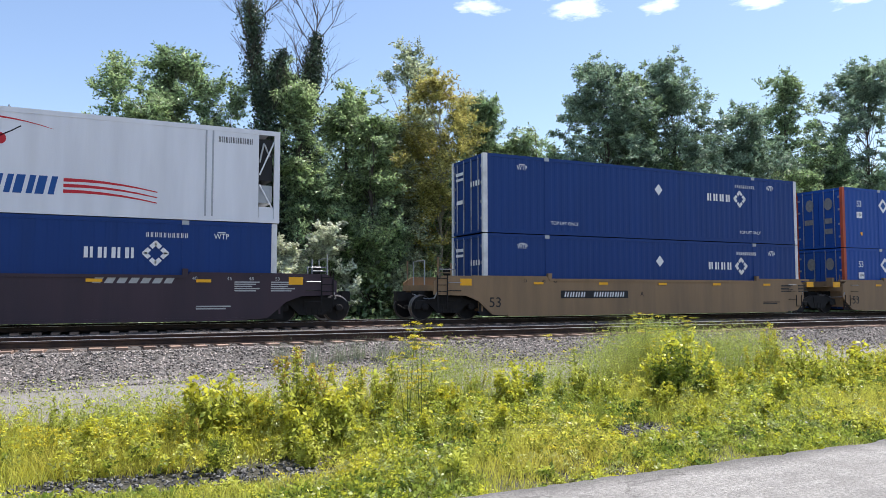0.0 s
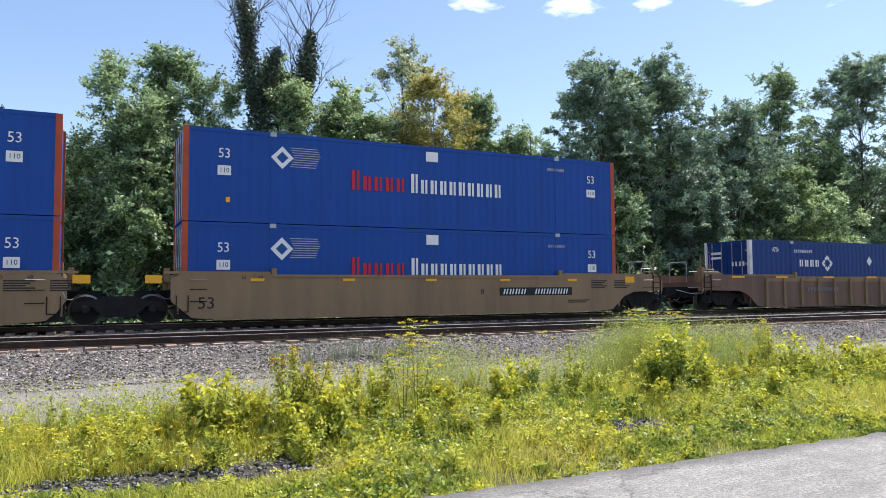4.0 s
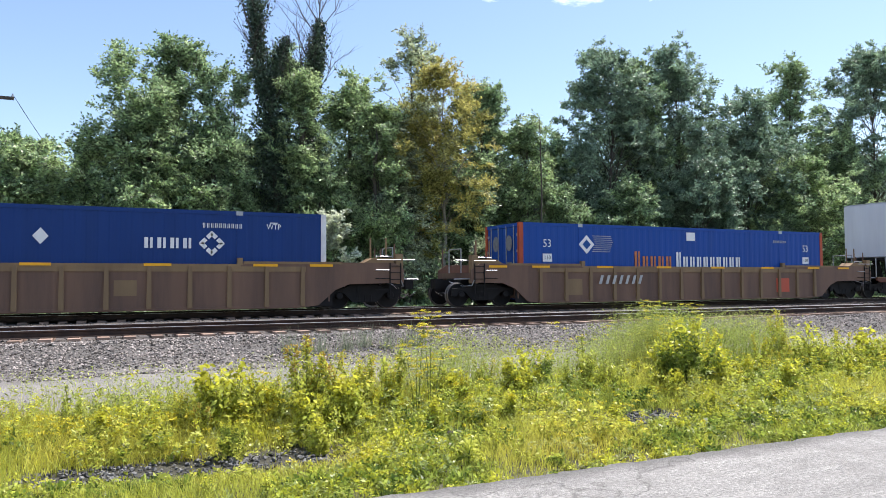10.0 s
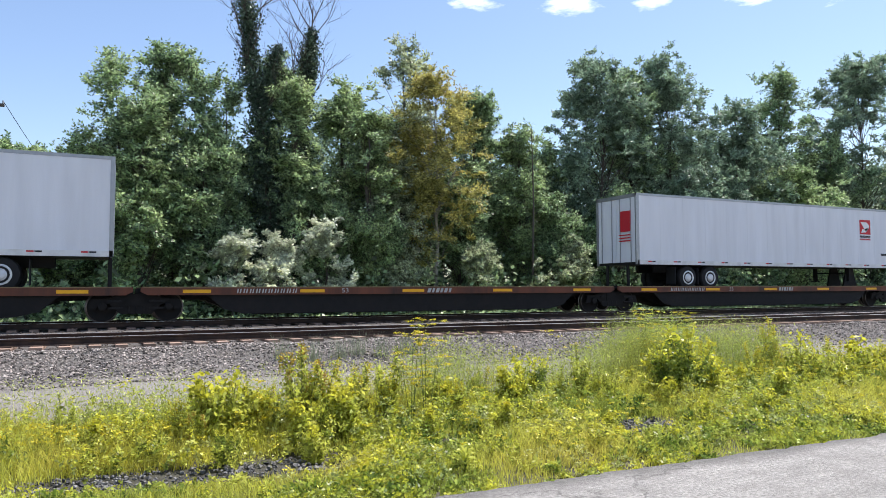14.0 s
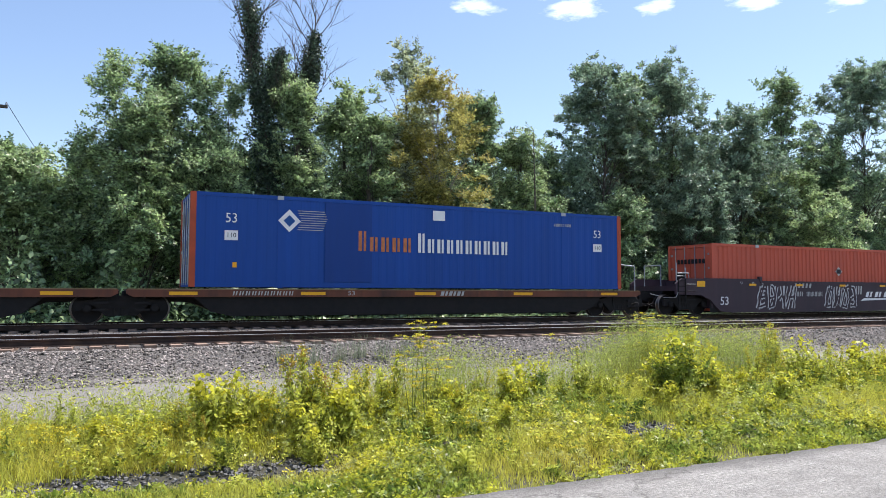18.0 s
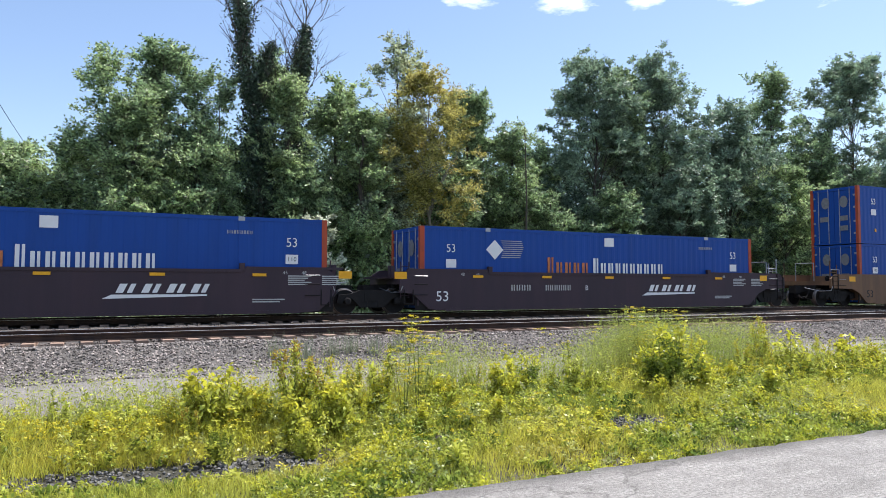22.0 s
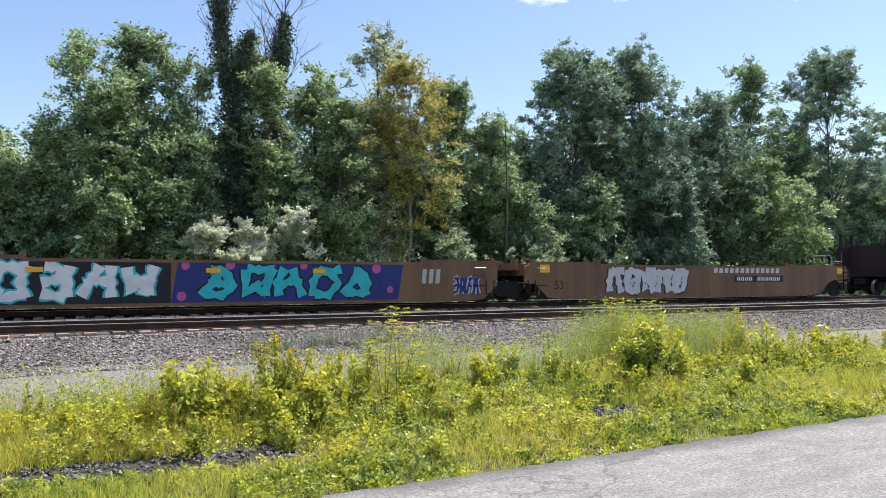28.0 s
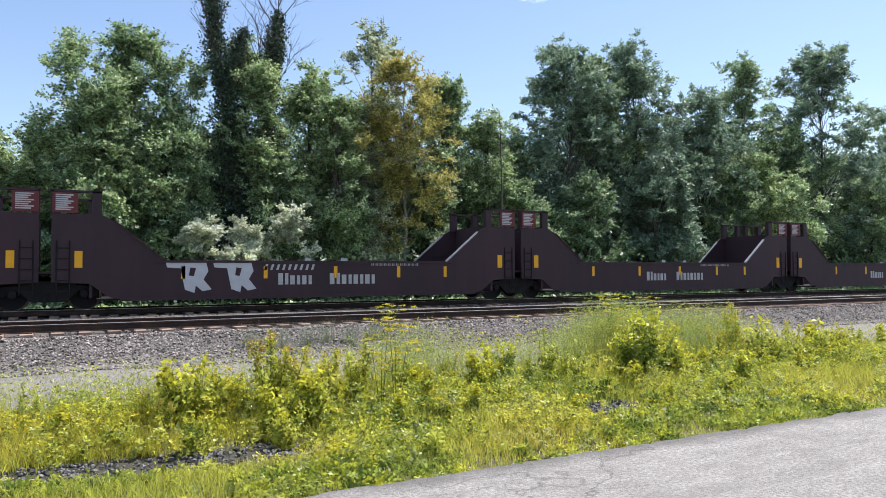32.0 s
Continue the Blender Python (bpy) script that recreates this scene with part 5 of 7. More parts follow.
            part("crossover", Shape().box(min(base - s * 0.5, base + s * 0.3), max(base - s * 0.5, base + s * 0.3), -0.8, 0.8, 1.18, 1.24).box(min(base - s * 0.15, base), max(base - s * 0.15, base), -1.0, -0.7, 1.2, 1.62), M_YELLOW_CAR if paint in (M_RIB_CAR, M_YELLOW_CAR) else paint, u)
            part("articulated_joint", Shape().box(min(base - s * 0.9, base), max(base - s * 0.9, base), -0.3, 0.3, 0.55, 0.95), M_BLACK, u)
    for k in (0, 1):
        base, s = (a0, 1) if k == 0 else (a1, -1)

        def rod(name, points, r, material, label=""):
            shape = Shape()
            for p, q in zip(points, points[1:]):
                shape.tube((base + s * p[0], p[1], p[2]), (base + s * q[0], q[1], q[2]), r, None, 6)
            part(name, shape, material, u, label)

        rod("cut_lever", [(0.10, -1.44, 0.92), (0.02, -1.40, 0.72), (-0.10, -0.9, 0.70), (-0.30, -0.25, 0.86)], 0.018, M_GREY, "pale bent uncoupling rod")
        for z in (0.62, 0.98, 1.26):
            rod("grab_iron", [(0.55, -1.43, z), (0.55, -1.49, z), (1.0, -1.49, z), (1.0, -1.43, z)], 0.014, M_GREY if z > 1 else M_BLACK)
        rod("brake_pipe", [(1.6, -0.72, 0.62), (0.9, -0.78, 0.60), (0.3, -0.70, 0.48), (-0.35, -0.5, 0.30), (-0.6, -0.35, 0.45)], 0.026, M_BLACK)
        part("brake_cylinder", Shape().tube((base + s * 0.55, -0.85, 1.30), (base + s * 1.15, -0.85, 1.30), 0.14, 0.14, 12).tube((base + s * 0.45, -0.85, 1.30), (base + s * 0.55, -0.85, 1.30), 0.05, 0.05, 8), M_BLACK, u)
        part("stirrup_step", Shape().box(min(base + s * 0.14, base + s * 0.5), max(base + s * 0.14, base + s * 0.5), -1.45, -1.38, 0.30, 0.33).box(min(base + s * 0.14, base + s * 0.17), max(base + s * 0.14, base + s * 0.17), -1.44, -1.41, 0.30, 0.80).box(min(base + s * 0.47, base + s * 0.5), max(base + s * 0.47, base + s * 0.5), -1.44, -1.41, 0.30, 0.80), M_BLACK, u)
        if (left_end if k == 0 else right_end):
            part("brake_wheel", Shape().lathe(base + s * 0.62, -1.12, 1.62, [(0.0, 0.15), (-0.03, 0.17), (-0.04, 0.13), (-0.05, 0.05)], 14), M_BLACK, u, "small dark brake wheel")
            rod("walkway_rail", [(0.05, -0.5, 1.18), (0.05, -0.5, 2.05), (0.05, 0.5, 2.05), (0.05, 0.5, 1.18)], 0.022, M_GREY)
            rod("end_rail", [(0.9, -1.22, 1.18), (0.9, -1.22, 1.72), (0.3, -1.22, 1.72)], 0.02, M_GREY)
    if ribbed:
        for k in (0, 1):
            base, s = (a0, 1) if k == 0 else (a1, -1)
            part("end_post", Shape().box(min(base + s * 0.02, base + s * 0.26), max(base + s * 0.02, base + s * 0.26), -1.40, -1.16, 0.80, 1.80), M_RIB_CAP, u, "tan end post")
            part("walkway_box", Shape().plate([(base + s * a, z) for a, z in ((0.30, 1.18), (1.35, 1.18), (1.35, 1.50), (1.05, 1.66), (0.30, 1.66))][::s], -1.30, -0.7), M_RIB_CAP, u, "tan walkway box")
            for q in (0.45, 1.0):
                part("stanchion", Shape().tube((base + s * q, -0.9, 1.5), (base + s * q, -0.9, 2.35), 0.028, None, 6), M_RIB_CAP, u, "thin upright post")
            part("grab_rail", Shape().tube((base + s * 0.1, -1.43, 1.60), (base + s * 0.95, -1.43, 1.60), 0.016, None, 6), M_GREY, u, "pale grab rail")
            part("brake_rod", Shape().tube((base - s * 0.6, -1.25, 0.95), (base + s * 0.7, -1.25, 0.98), 0.022, None, 6), M_GREY, u)
            part("brake_rod", Shape().tube((base - s * 0.5, -1.2, 1.62), (base + s * 0.3, -1.2, 1.60), 0.02, None, 6), M_GREY, u)
        n = round((b1 - b0 - 1.6) / 1.16)
        rib = Shape().plate([(-0.07, 0.12), (0.07, 0.12), (0.055, 1.36), (-0.055, 1.36)], -1.50, -1.42).mesh("rib", M_RIB_CAP)
        for i in range(n + 1):
            r = part("rib", rib, None, u)
            r.location.x = b0 + 0.8 + (b1 - b0 - 1.6) * i / n
        part("upper_band", Shape().box(b0 + 0.7, b1 - 0.7, -1.445, -1.42, 1.20, 1.36), M_RIB_CAP, u)
        part("lower_band", Shape().box(b0 + 0.7, b1 - 0.7, -1.46, -1.42, 0.08, 0.16), M_RIB_CAR, u)
    for t in trucks:
        truck(u, t - o)
    return on_train(u, x0)


def reflectors(u, x0, xs, z=1.27, w=0.42, h=0.09):
    for x in xs:
        decal("reflector", [oblong(x - x0 - w / 2, x - x0 + w / 2, z - h / 2, z + h / 2)], -1.456, M_YELLOW, u, "yellow reflector strip")


def well_marks(u, x0, c0, c1, dark, numbers, big53=None, white=True, plate=None, letter=None, word=None):
    """Stencils on a smooth-sided well car."""
    m = M_SIGN_WHITE if white else M_DARK
    f = M_FADED_WHITE if white else M_DARK
    y = -1.421
    reflectors(u, x0, [c0 + 2.2 + i * (c1 - c0 - 4.4) / 4 for i in range(5)], 1.26)
    decal("end_reflector", [oblong(c0 - x0 - 1.0, c0 - x0 - 0.55, 1.16, 1.40)], y - 0.004, M_YELLOW, u, "yellow end reflector")
    decal("end_reflector", [oblong(c1 - x0 + 0.35, c1 - x0 + 0.80, 1.16, 1.40)], y - 0.004, M_YELLOW, u, "yellow end reflector")
    if big53:
        letters("53", 0.50, big53 - x0, y, 0.55, m, u, wide=1.05)
    for x, t in numbers:
        letters(t, 0.15, x - x0, y, 1.33, f, u)
    for x in (c1 - 1.3, c1 - 0.2):
        decal("small_print", lines(x - x0, x - x0 + 0.75, 0.92, 1.25, 5), y, f, u)
    decal("small_print", lines(c1 - x0 - 2.4, c1 - x0 - 1.4, 0.38, 0.52, 2), y, f, u)
    if plate:
        decal("number_plate", [oblong(plate - x0, plate - x0 + 3.15, 0.70, 0.99)], y, M_DARK, u, "dark number plate")
        decal("number", bars(plate - x0 + 0.15, plate - x0 + 1.15, 0.75, 0.94, 4, 0.25, 0.05) + bars(plate - x0 + 1.5, plate - x0 + 3.0, 0.75, 0.94, 6, 0.25, 0.05), y - 0.004, M_SIGN_WHITE, u)
    if letter:
        letters(letter[1], 0.26, letter[0] - x0, y, 0.85, m, u)
    if word:
        x, n, wdt, hgt, mat = word
        decal("word_block", bars(x - x0, x - x0 + wdt, 0.84 - hgt / 2, 0.84 + hgt / 2, n, 0.4, 0.08), y, mat, u, "painted block")


# ------------------------------------------------ flat spine cars, trailers and high-ended cars
def spine_unit(x0, x1, label, trucks=(), left_end=False, right_end=False, deck=M_SPINE, marks=True):
    """A low flat unit: slim side sills, deep centre sill, cross bearers and trailer hitch."""
    L = x1 - x0
    u = thing("flat_car", pose(0, 0, 0), label, "freight car", "flat cars of the train")
    belly = [(0.0, 0.62), (1.9, 0.58), (2.6, 0.30), (3.4, 0.12), (L - 3.4, 0.12), (L - 2.6, 0.30), (L - 1.9, 0.58), (L, 0.62), (L, 0.92), (0.0, 0.92)]
    part("centre_sill", Shape().plate(belly, -0.55, 0.55), M_BLACK, u)
    part("side_sill", Shape().plate([(0.25, 0.74), (L - 0.25, 0.74), (L - 0.05, 0.84), (L - 0.05, 0.97), (0.05, 0.97), (0.05, 0.84)], -1.36, -1.28), deck, u)
    part("side_sill", Shape().plate([(0.25, 0.74), (L - 0.25, 0.74), (L - 0.05, 0.97), (0.05, 0.97)], 1.28, 1.36), deck, u)
    part("skirt", Shape().plate([(2.4, 0.30), (3.0, 0.16), (L - 3.0, 0.16), (L - 2.4, 0.30), (L - 1.9, 0.74), (1.9, 0.74)], -1.26, -1.2), M_BLACK, u)
    part("deck", Shape().box(0.1, L - 0.1, -1.28, 1.28, 0.90, 0.955), M_BLACK, u)
    # tan strip that paints the sun's bright line along the deck's edge
    part("sunlit_deck_edge", Shape().box(0.1, L - 0.1, -1.375, -1.26, 0.955, 0.985), M_RIB_CAP, u, "pale strip coloured as the sunlit edge of the deck")
    n = 8
    for i in range(n):
        x = 2.2 + (L - 4.4) * i / (n - 1)
        part("cross_bearer", Shape().box(x - 0.12, x + 0.12, -1.3, 1.3, 0.70, 0.90), M_BLACK, u)
    for i in range(5):
        x = 1.6 + (L - 3.2) * i / 4
        decal("reflector", [oblong(x - 0.4, x + 0.4, 0.80, 0.90)], -1.361, M_YELLOW, u, "yellow reflector strip")
    if marks:
        letters("53", 0.20, L * 0.36, -1.361, 0.855, M_FADED_WHITE, u, wide=1.3)
        decal("word_block", bars(L * 0.53, L * 0.53 + 0.95, 0.78, 0.93, 3, 0.2, 0.05), -1.361, M_FADED_WHITE, u)
        decal("number", bars(L * 0.16, L * 0.16 + 1.9, 0.79, 0.92, 10, 0.3, 0.03), -1.361, M_FADED_WHITE, u)
    for k, is_end in ((0, left_end), (1, right_end)):
        base, s = (0.0, 1) if k == 0 else (L, -1)
        if is_end:
            part("coupler", Shape().box(min(base, base - s * 0.7), max(base, base - s * 0.7), -0.13, 0.13, 0.62, 0.88), M_BLACK, u)
            r = Shape().tube((base + s * 0.2, -1.2, 0.95), (base + s * 0.2, -1.2, 1.95), 0.025).tube((base + s * 0.2, -1.2, 1.95), (base + s * 0.9, -1.2, 2.0), 0.025).tube((base + s * 0.9, -1.2, 2.0), (base + s * 1.0, -1.2, 0.95), 0.025)
            part("handrail", r, M_GREY, u)
        part("step", Shape().box(min(base + s * 0.3, base + s * 0.7), max(base + s * 0.3, base + s * 0.7), -1.38, -1.3, 0.35, 0.4).box(min(base + s * 0.3, base + s * 0.7), max(base + s * 0.3, base + s * 0.7), -1.38, -1.3, 0.55, 0.6), M_BLACK, u)
    for t in trucks:
        truck(u, t - x0)
    return on_train(u, x0)


def hitch(u, x):
    """The folding stand that carries a trailer's nose."""
    s = Shape().plate([(x - 0.5, 0.97), (x + 0.5, 0.97), (x + 0.22, 1.95), (x - 0.22, 1.95)], -0.45, -0.38).plate([(x - 0.5, 0.97), (x + 0.5, 0.97), (x + 0.22, 1.95), (x - 0.22, 1.95)], 0.38, 0.45)
    s.box(x - 0.4, x + 0.4, -0.5, 0.5, 1.85, 1.97)
    part("trailer_hitch", s, M_BLACK, u)


def trailer(nose_left, label, plain=False):
    """A 53-foot road trailer without its tractor: box, rails, slider with two axles, landing gear and rear frame."""
    L, w, h = 16.1, 1.28, 2.88
    t = thing("semi_trailer", pose(0, 0, 0), label, "trailer", "trailers on the train")
    fx = (lambda a: a) if nose_left else (lambda a: L - a)

    def bx(a0, a1, *r):
        return Shape().box(min(fx(a0), fx(a1)), max(fx(a0), fx(a1)), *r)

    sheet = Shape()
    n = 13
    for i in range(n):
        a, b = L * i / n + 0.001, L * (i + 1) / n - 0.001
        part("side_panel", Shape().box(a, b, -w, -w + 0.03, 0.16, h - 0.1), M_WHITE, t)
        sheet.box(a - 0.03, a + 0.01, -w - 0.004, -w + 0.02, 0.16, h - 0.1)
    part("panel_joint_strip", sheet, M_WHITE, t)
    part("far_side", Shape().box(0, L, w - 0.03, w, 0.16, h - 0.1), M_WHITE, t)
    part("bottom_rail", Shape().box(0, L, -w - 0.015, -w + 0.04, 0.0, 0.17), M_POST, t)
    part("bottom_rail", Shape().box(0, L, w - 0.04, w + 0.015, 0.0, 0.17), M_POST, t)
    part("top_rail", Shape().box(0, L, -w - 0.012, -w + 0.04, h - 0.1, h), M_GREY, t)
    part("top_rail", Shape().box(0, L, w - 0.04, w + 0.012, h - 0.1, h), M_GREY, t)
    part("roof", Shape().box(0, L, -w + 0.04, w - 0.04, h - 0.03, h - 0.01), M_WHITE, t)
    part("floor", Shape().box(0.05, L - 0.05, -w + 0.04, w - 0.04, 0.0, 0.12), M_BLACK, t)
    part("front_wall", bx(0, 0.04, -w + 0.03, w - 0.03, 0.16, h - 0.05), M_WHITE, t)
    part("rear_frame", bx(L - 0.1, L + 0.02, -w - 0.015, -w + 0.1, 0.0, h).box(min(fx(L - 0.1), fx(L + 0.02)), max(fx(L - 0.1), fx(L + 0.02)), w - 0.1, w + 0.015, 0, h).box(min(fx(L - 0.1), fx(L + 0.02)), max(fx(L - 0.1), fx(L + 0.02)), -w, w, h - 0.14, h), M_GREY, t)
    for y0, y1 in ((-w + 0.11, -0.01), (0.01, w - 0.11)):
        d = part("rear_door", bx(L - 0.06, L - 0.01, y0, y1, 0.1, h - 0.15), M_WHITE, t)
        for yy in (y0 + 0.25, y1 - 0.25):
            part("locking_bar", Shape().tube((fx(L + 0.02), yy, 0.1), (fx(L + 0.02), yy, h - 0.15), 0.02, None, 6), M_GREY, d)
    part("bumper", bx(L - 0.12, L, -1.1, 1.1, -0.95, -0.85).box(min(fx(L - 0.08), fx(L)), max(fx(L - 0.08), fx(L)), -0.7, -0.6, -0.9, 0.0).box(min(fx(L - 0.08), fx(L)), max(fx(L - 0.08), fx(L)), 0.6, 0.7, -0.9, 0.0), M_BLACK, t)
    for i in range(12):
        x = L * (i + 0.4) / 12
        decal("reflective_strip", [oblong(x, x + 0.18, 0.10, 0.145)], -w - 0.016, M_RED, t)
        decal("reflective_strip", [oblong(x + 0.2, x + 0.38, 0.10, 0.145)], -w - 0.016, M_DARK, t)
    part("slider_frame", bx(11.2, 14.6, -0.55, -0.4, -0.3, 0.0).box(min(fx(11.2), fx(14.6)), max(fx(11.2), fx(14.6)), 0.4, 0.55, -0.3, 0.0), M_BLACK, t)
    gear = Shape()
    for y in (-0.9, 0.9):
        gear.box(min(fx(2.65), fx(2.8)), max(fx(2.65), fx(2.8)), y - 0.07, y + 0.07, -0.62, 0.0)
        gear.box(min(fx(2.55), fx(2.9)), max(fx(2.55), fx(2.9)), y - 0.12, y + 0.12, -0.66, -0.62)
    gear.tube((fx(2.72), -0.9, -0.25), (fx(2.72), 0.9, -0.25), 0.03)
    part("landing_gear", gear, M_BLACK, t, "raised landing gear legs")
    for a in (12.1, 13.35):
        part("axle", Shape().tube((fx(a), -0.9, -0.52), (fx(a), 0.9, -0.52), 0.07), M_BLACK, t)
        part("mud_flap", bx(a + 0.68, a + 0.7, -1.2, -0.65, -0.8, -0.1), M_DARK, t)
        for sgn in (-1, 1):
            for inner in (0.0, 0.33):
                y = sgn * (1.06 - inner)
                wh = part("wheel", Shape().lathe(fx(a), y, -0.52, [(-0.14, 0.36), (-0.12, 0.46), (-0.04, 0.495), (0.04, 0.495), (0.12, 0.46), (0.14, 0.36)], 24), M_TYRE, t, "black tyre")
                if inner == 0.0:
                    part("hub", Shape().lathe(fx(a), y + sgn * 0.14, -0.52, [(sgn * -0.02, 0.29), (sgn * 0.012, 0.29), (sgn * 0.02, 0.25), (sgn * -0.03, 0.2), (sgn * 0.05, 0.12), (sgn * 0.06, 0.07)], 20), M_HUB, wh, "pale metal wheel hub")
    return t


def high_end_unit(x0, x1, label, trucks, tags, word):
    """A low-sided well car with tall bulkheads at both ends, braced by sloping gussets."""
    L = x1 - x0
    u = thing("bulkhead_car", pose(0, 0, 0), label, "freight car", "high-ended cars of the train")
    out = [(0.05, 0.75), (1.0, 0.70), (1.5, 0.32), (1.9, 0.22), (L - 1.9, 0.22), (L - 1.5, 0.32), (L - 1.0, 0.70), (L - 0.05, 0.75), (L - 0.05, 2.55), (L - 0.05, 2.65), (L - 1.3, 2.65), (L - 1.67, 2.45),
           (L - 2.98, 1.36), (2.98, 1.36), (1.67, 2.45), (1.3, 2.65), (0.05, 2.65), (0.05, 2.55)]
    for y0, y1 in ((-1.40, -1.33), (1.33, 1.40)):
        part("side_wall", Shape().plate(out, y0, y1), M_SEA, u)
    for b, s in ((0.0, 1), (L, -1)):
        part("end_bulkhead", Shape().box(min(b + s * 1.0, b + s * 1.08), max(b + s * 1.0, b + s * 1.08), -1.33, 1.33, 0.3, 2.7), M_SEA, u)
        part("tower_post", Shape().box(min(b + s * 0.03, b + s * 0.1), max(b + s * 0.03, b + s * 0.1), -1.38, -1.2, 2.6, 3.3), M_SEA, u)
        part("tower_post", Shape().box(min(b + s * 1.05, b + s * 1.3), max(b + s * 1.05, b + s * 1.3), -1.38, -1.2, 2.6, 3.3), M_SEA, u)
        part("tower_post", Shape().box(min(b + s * 0.1, b + s * 0.3), max(b + s * 0.1, b + s * 0.3), 1.2, 1.38, 2.6, 3.3), M_SEA, u)
        part("tower_post", Shape().box(min(b + s * 1.05, b + s * 1.3), max(b + s * 1.05, b + s * 1.3), 1.2, 1.38, 2.6, 3.3), M_SEA, u)
        part("tower_top", Shape().box(min(b, b + s * 1.3), max(b, b + s * 1.3), -1.38, -1.2, 3.26, 3.32).box(min(b, b + s * 1.3), max(b, b + s * 1.3), 1.2, 1.38, 3.26, 3.32), M_SEA, u)
        sg = part("instruction_board", Shape().box(min(b + s * 0.06, b + s * 0.70), max(b + s * 0.06, b + s * 0.70), -1.43, -1.405, 2.68, 3.24), M_BOARD, u, "dull red board with rows of small print")
        a, c = min(b + s * 0.06, b + s * 0.70), max(b + s * 0.06, b + s * 0.70)
        decal("small_print", lines(a + 0.08, c - 0.12, 2.73, 3.19, 8, 0.35), -1.431, M_FADED_WHITE, sg)
        part("end_reflector", Shape().box(min(b + s * 0.62, b + s * 0.82), max(b + s * 0.62, b + s * 0.82), -1.412, -1.4, 1.15, 1.62), M_YELLOW, u, "yellow upright reflector")
        lad = Shape()
        for px in (0.18, 0.5):
            lad.tube((b + s * px, -1.42, 0.4), (b + s * px, -1.42, 1.9), 0.018, None, 5)
        for z in (0.5, 0.8, 1.1, 1.4, 1.7):
            lad.tube((b + s * 0.18, -1.42, z), (b + s * 0.5, -1.42, z), 0.014, None, 5)
        part("ladder", lad, M_BLACK, u)
        part("gusset_edge", Shape().plate([(b + s * 1.67, 2.42), (b + s * 2.98, 1.34), (b + s * 2.98, 1.40), (b + s * 1.67, 2.48)][::s], -1.43, -1.33), M_RAIL if s > 0 else M_GREY, u)
        part("far_gusset_edge", Shape().plate([(b + s * 1.67, 2.42), (b + s * 2.98, 1.34), (b + s * 2.98, 1.40), (b + s * 1.67, 2.48)][::s], 1.25, 1.33), M_GREY, u, "pale worn edge of the far gusset")
        part("walkway", Shape().box(min(b - s * 0.1, b + s * 1.0), max(b - s * 0.1, b + s * 1.0), -1.2, 1.2, 0.98, 1.05), M_SEA, u)
        part("joint", Shape().box(min(b - s * 0.35, b + s * 0.6), max(b - s * 0.35, b + s * 0.6), -0.3, 0.3, 0.55, 0.9), M_BLACK, u)
    part("top_chord", Shape().box(2.7, L - 2.7, -1.43, -1.30, 1.30, 1.375), M_SEA, u)
    part("bottom_chord", Shape().box(1.8, L - 1.8, -1.43, -1.30, 0.20, 0.28), M_SEA, u)
    part("floor", Shape().box(1.2, L - 1.2, -1.33, 1.33, 0.22, 0.28), M_BLACK, u)
    for a in (3.5, 5.95, 8.25, 10.52, 12.33):
        decal("reflector", [oblong(a - 0.06, a + 0.06, 0.82, 1.20)], -1.402, M_YELLOW, u, "yellow upright reflector")
    decal("word_block", bars(word, word + 1.15, 0.62, 0.98, 3, 0.16, 0, 0.8), -1.402, M_FADED_WHITE, u, "pale block")
    decal("word_block", bars(word + 1.7, word + 3.35, 0.62, 0.98, 4, 0.16, 0, 0.85), -1.402, M_FADED_WHITE, u, "pale block")
    decal("number", bars(L * 0.62, L * 0.62 + 1.8, 1.22, 1.30, 12, 0.3), -1.402, M_FADED_WHITE, u)
    part("lashing_block", Shape().box(L * 0.47, L * 0.47 + 0.2, -1.4, -1.25, 1.375, 1.46).box(L * 0.55, L * 0.55 + 0.2, -1.4, -1.25, 1.375, 1.46), M_GREY, u)
    if tags:
        o = [(3.0, 1.34), (3.05, 1.16), (3.42, 1.14), (3.55, 0.50), (3.82, 0.40), (3.86, 0.62), (4.05, 0.45), (4.32, 0.50), (4.08, 0.80), (4.22, 1.05), (4.15, 1.33)]
        decal("spray_tag", [[(x, z) for x, z in reversed(o)][::-1], [(x + 1.35, z) for x, z in o]], -1.402, M_SILVER, u, "silver spray-painted shapes")
        decal("spray_gaps", [[(3.66, 0.92), (3.80, 0.90), (3.86, 1.14), (3.70, 1.16)], [(5.01, 0.92), (5.15, 0.90), (5.21, 1.14), (5.05, 1.16)]], -1.408, M_SEA, u)
        decal("spray_tag", bars(5.9, 7.6, 1.08, 1.26, 9, 0.6, 0.06), -1.402, M_FADED_WHITE, u)
    for t in trucks:
        truck(u, t - x0)
    return on_train(u, x0)


STROKES = (((0.15, 0.0), (0.1, 0.5), (0.2, 1.0)), ((0.85, 0.0), (0.8, 0.5), (0.9, 1.0)), ((0.1, 0.0), (0.4, 0.6), (0.6, 1.0)), ((0.9, 0.0), (0.65, 0.5), (0.45, 1.0)), ((0.2, 0.95), (0.55, 0.9), (0.95, 1.0)),
           ((0.2, 0.45), (0.5, 0.52), (0.8, 0.48)), ((0.85, 0.85), (0.3, 0.95), (0.1, 0.5), (0.3, 0.05), (0.85, 0.15)), ((0.2, 0.1), (0.7, 0.05), (0.9, 0.45), (0.6, 0.9), (0.25, 0.95)), ((0.15, 0.95), (0.3, 0.1), (0.55, 0.5), (0.75, 0.1), (0.95, 1.0)))


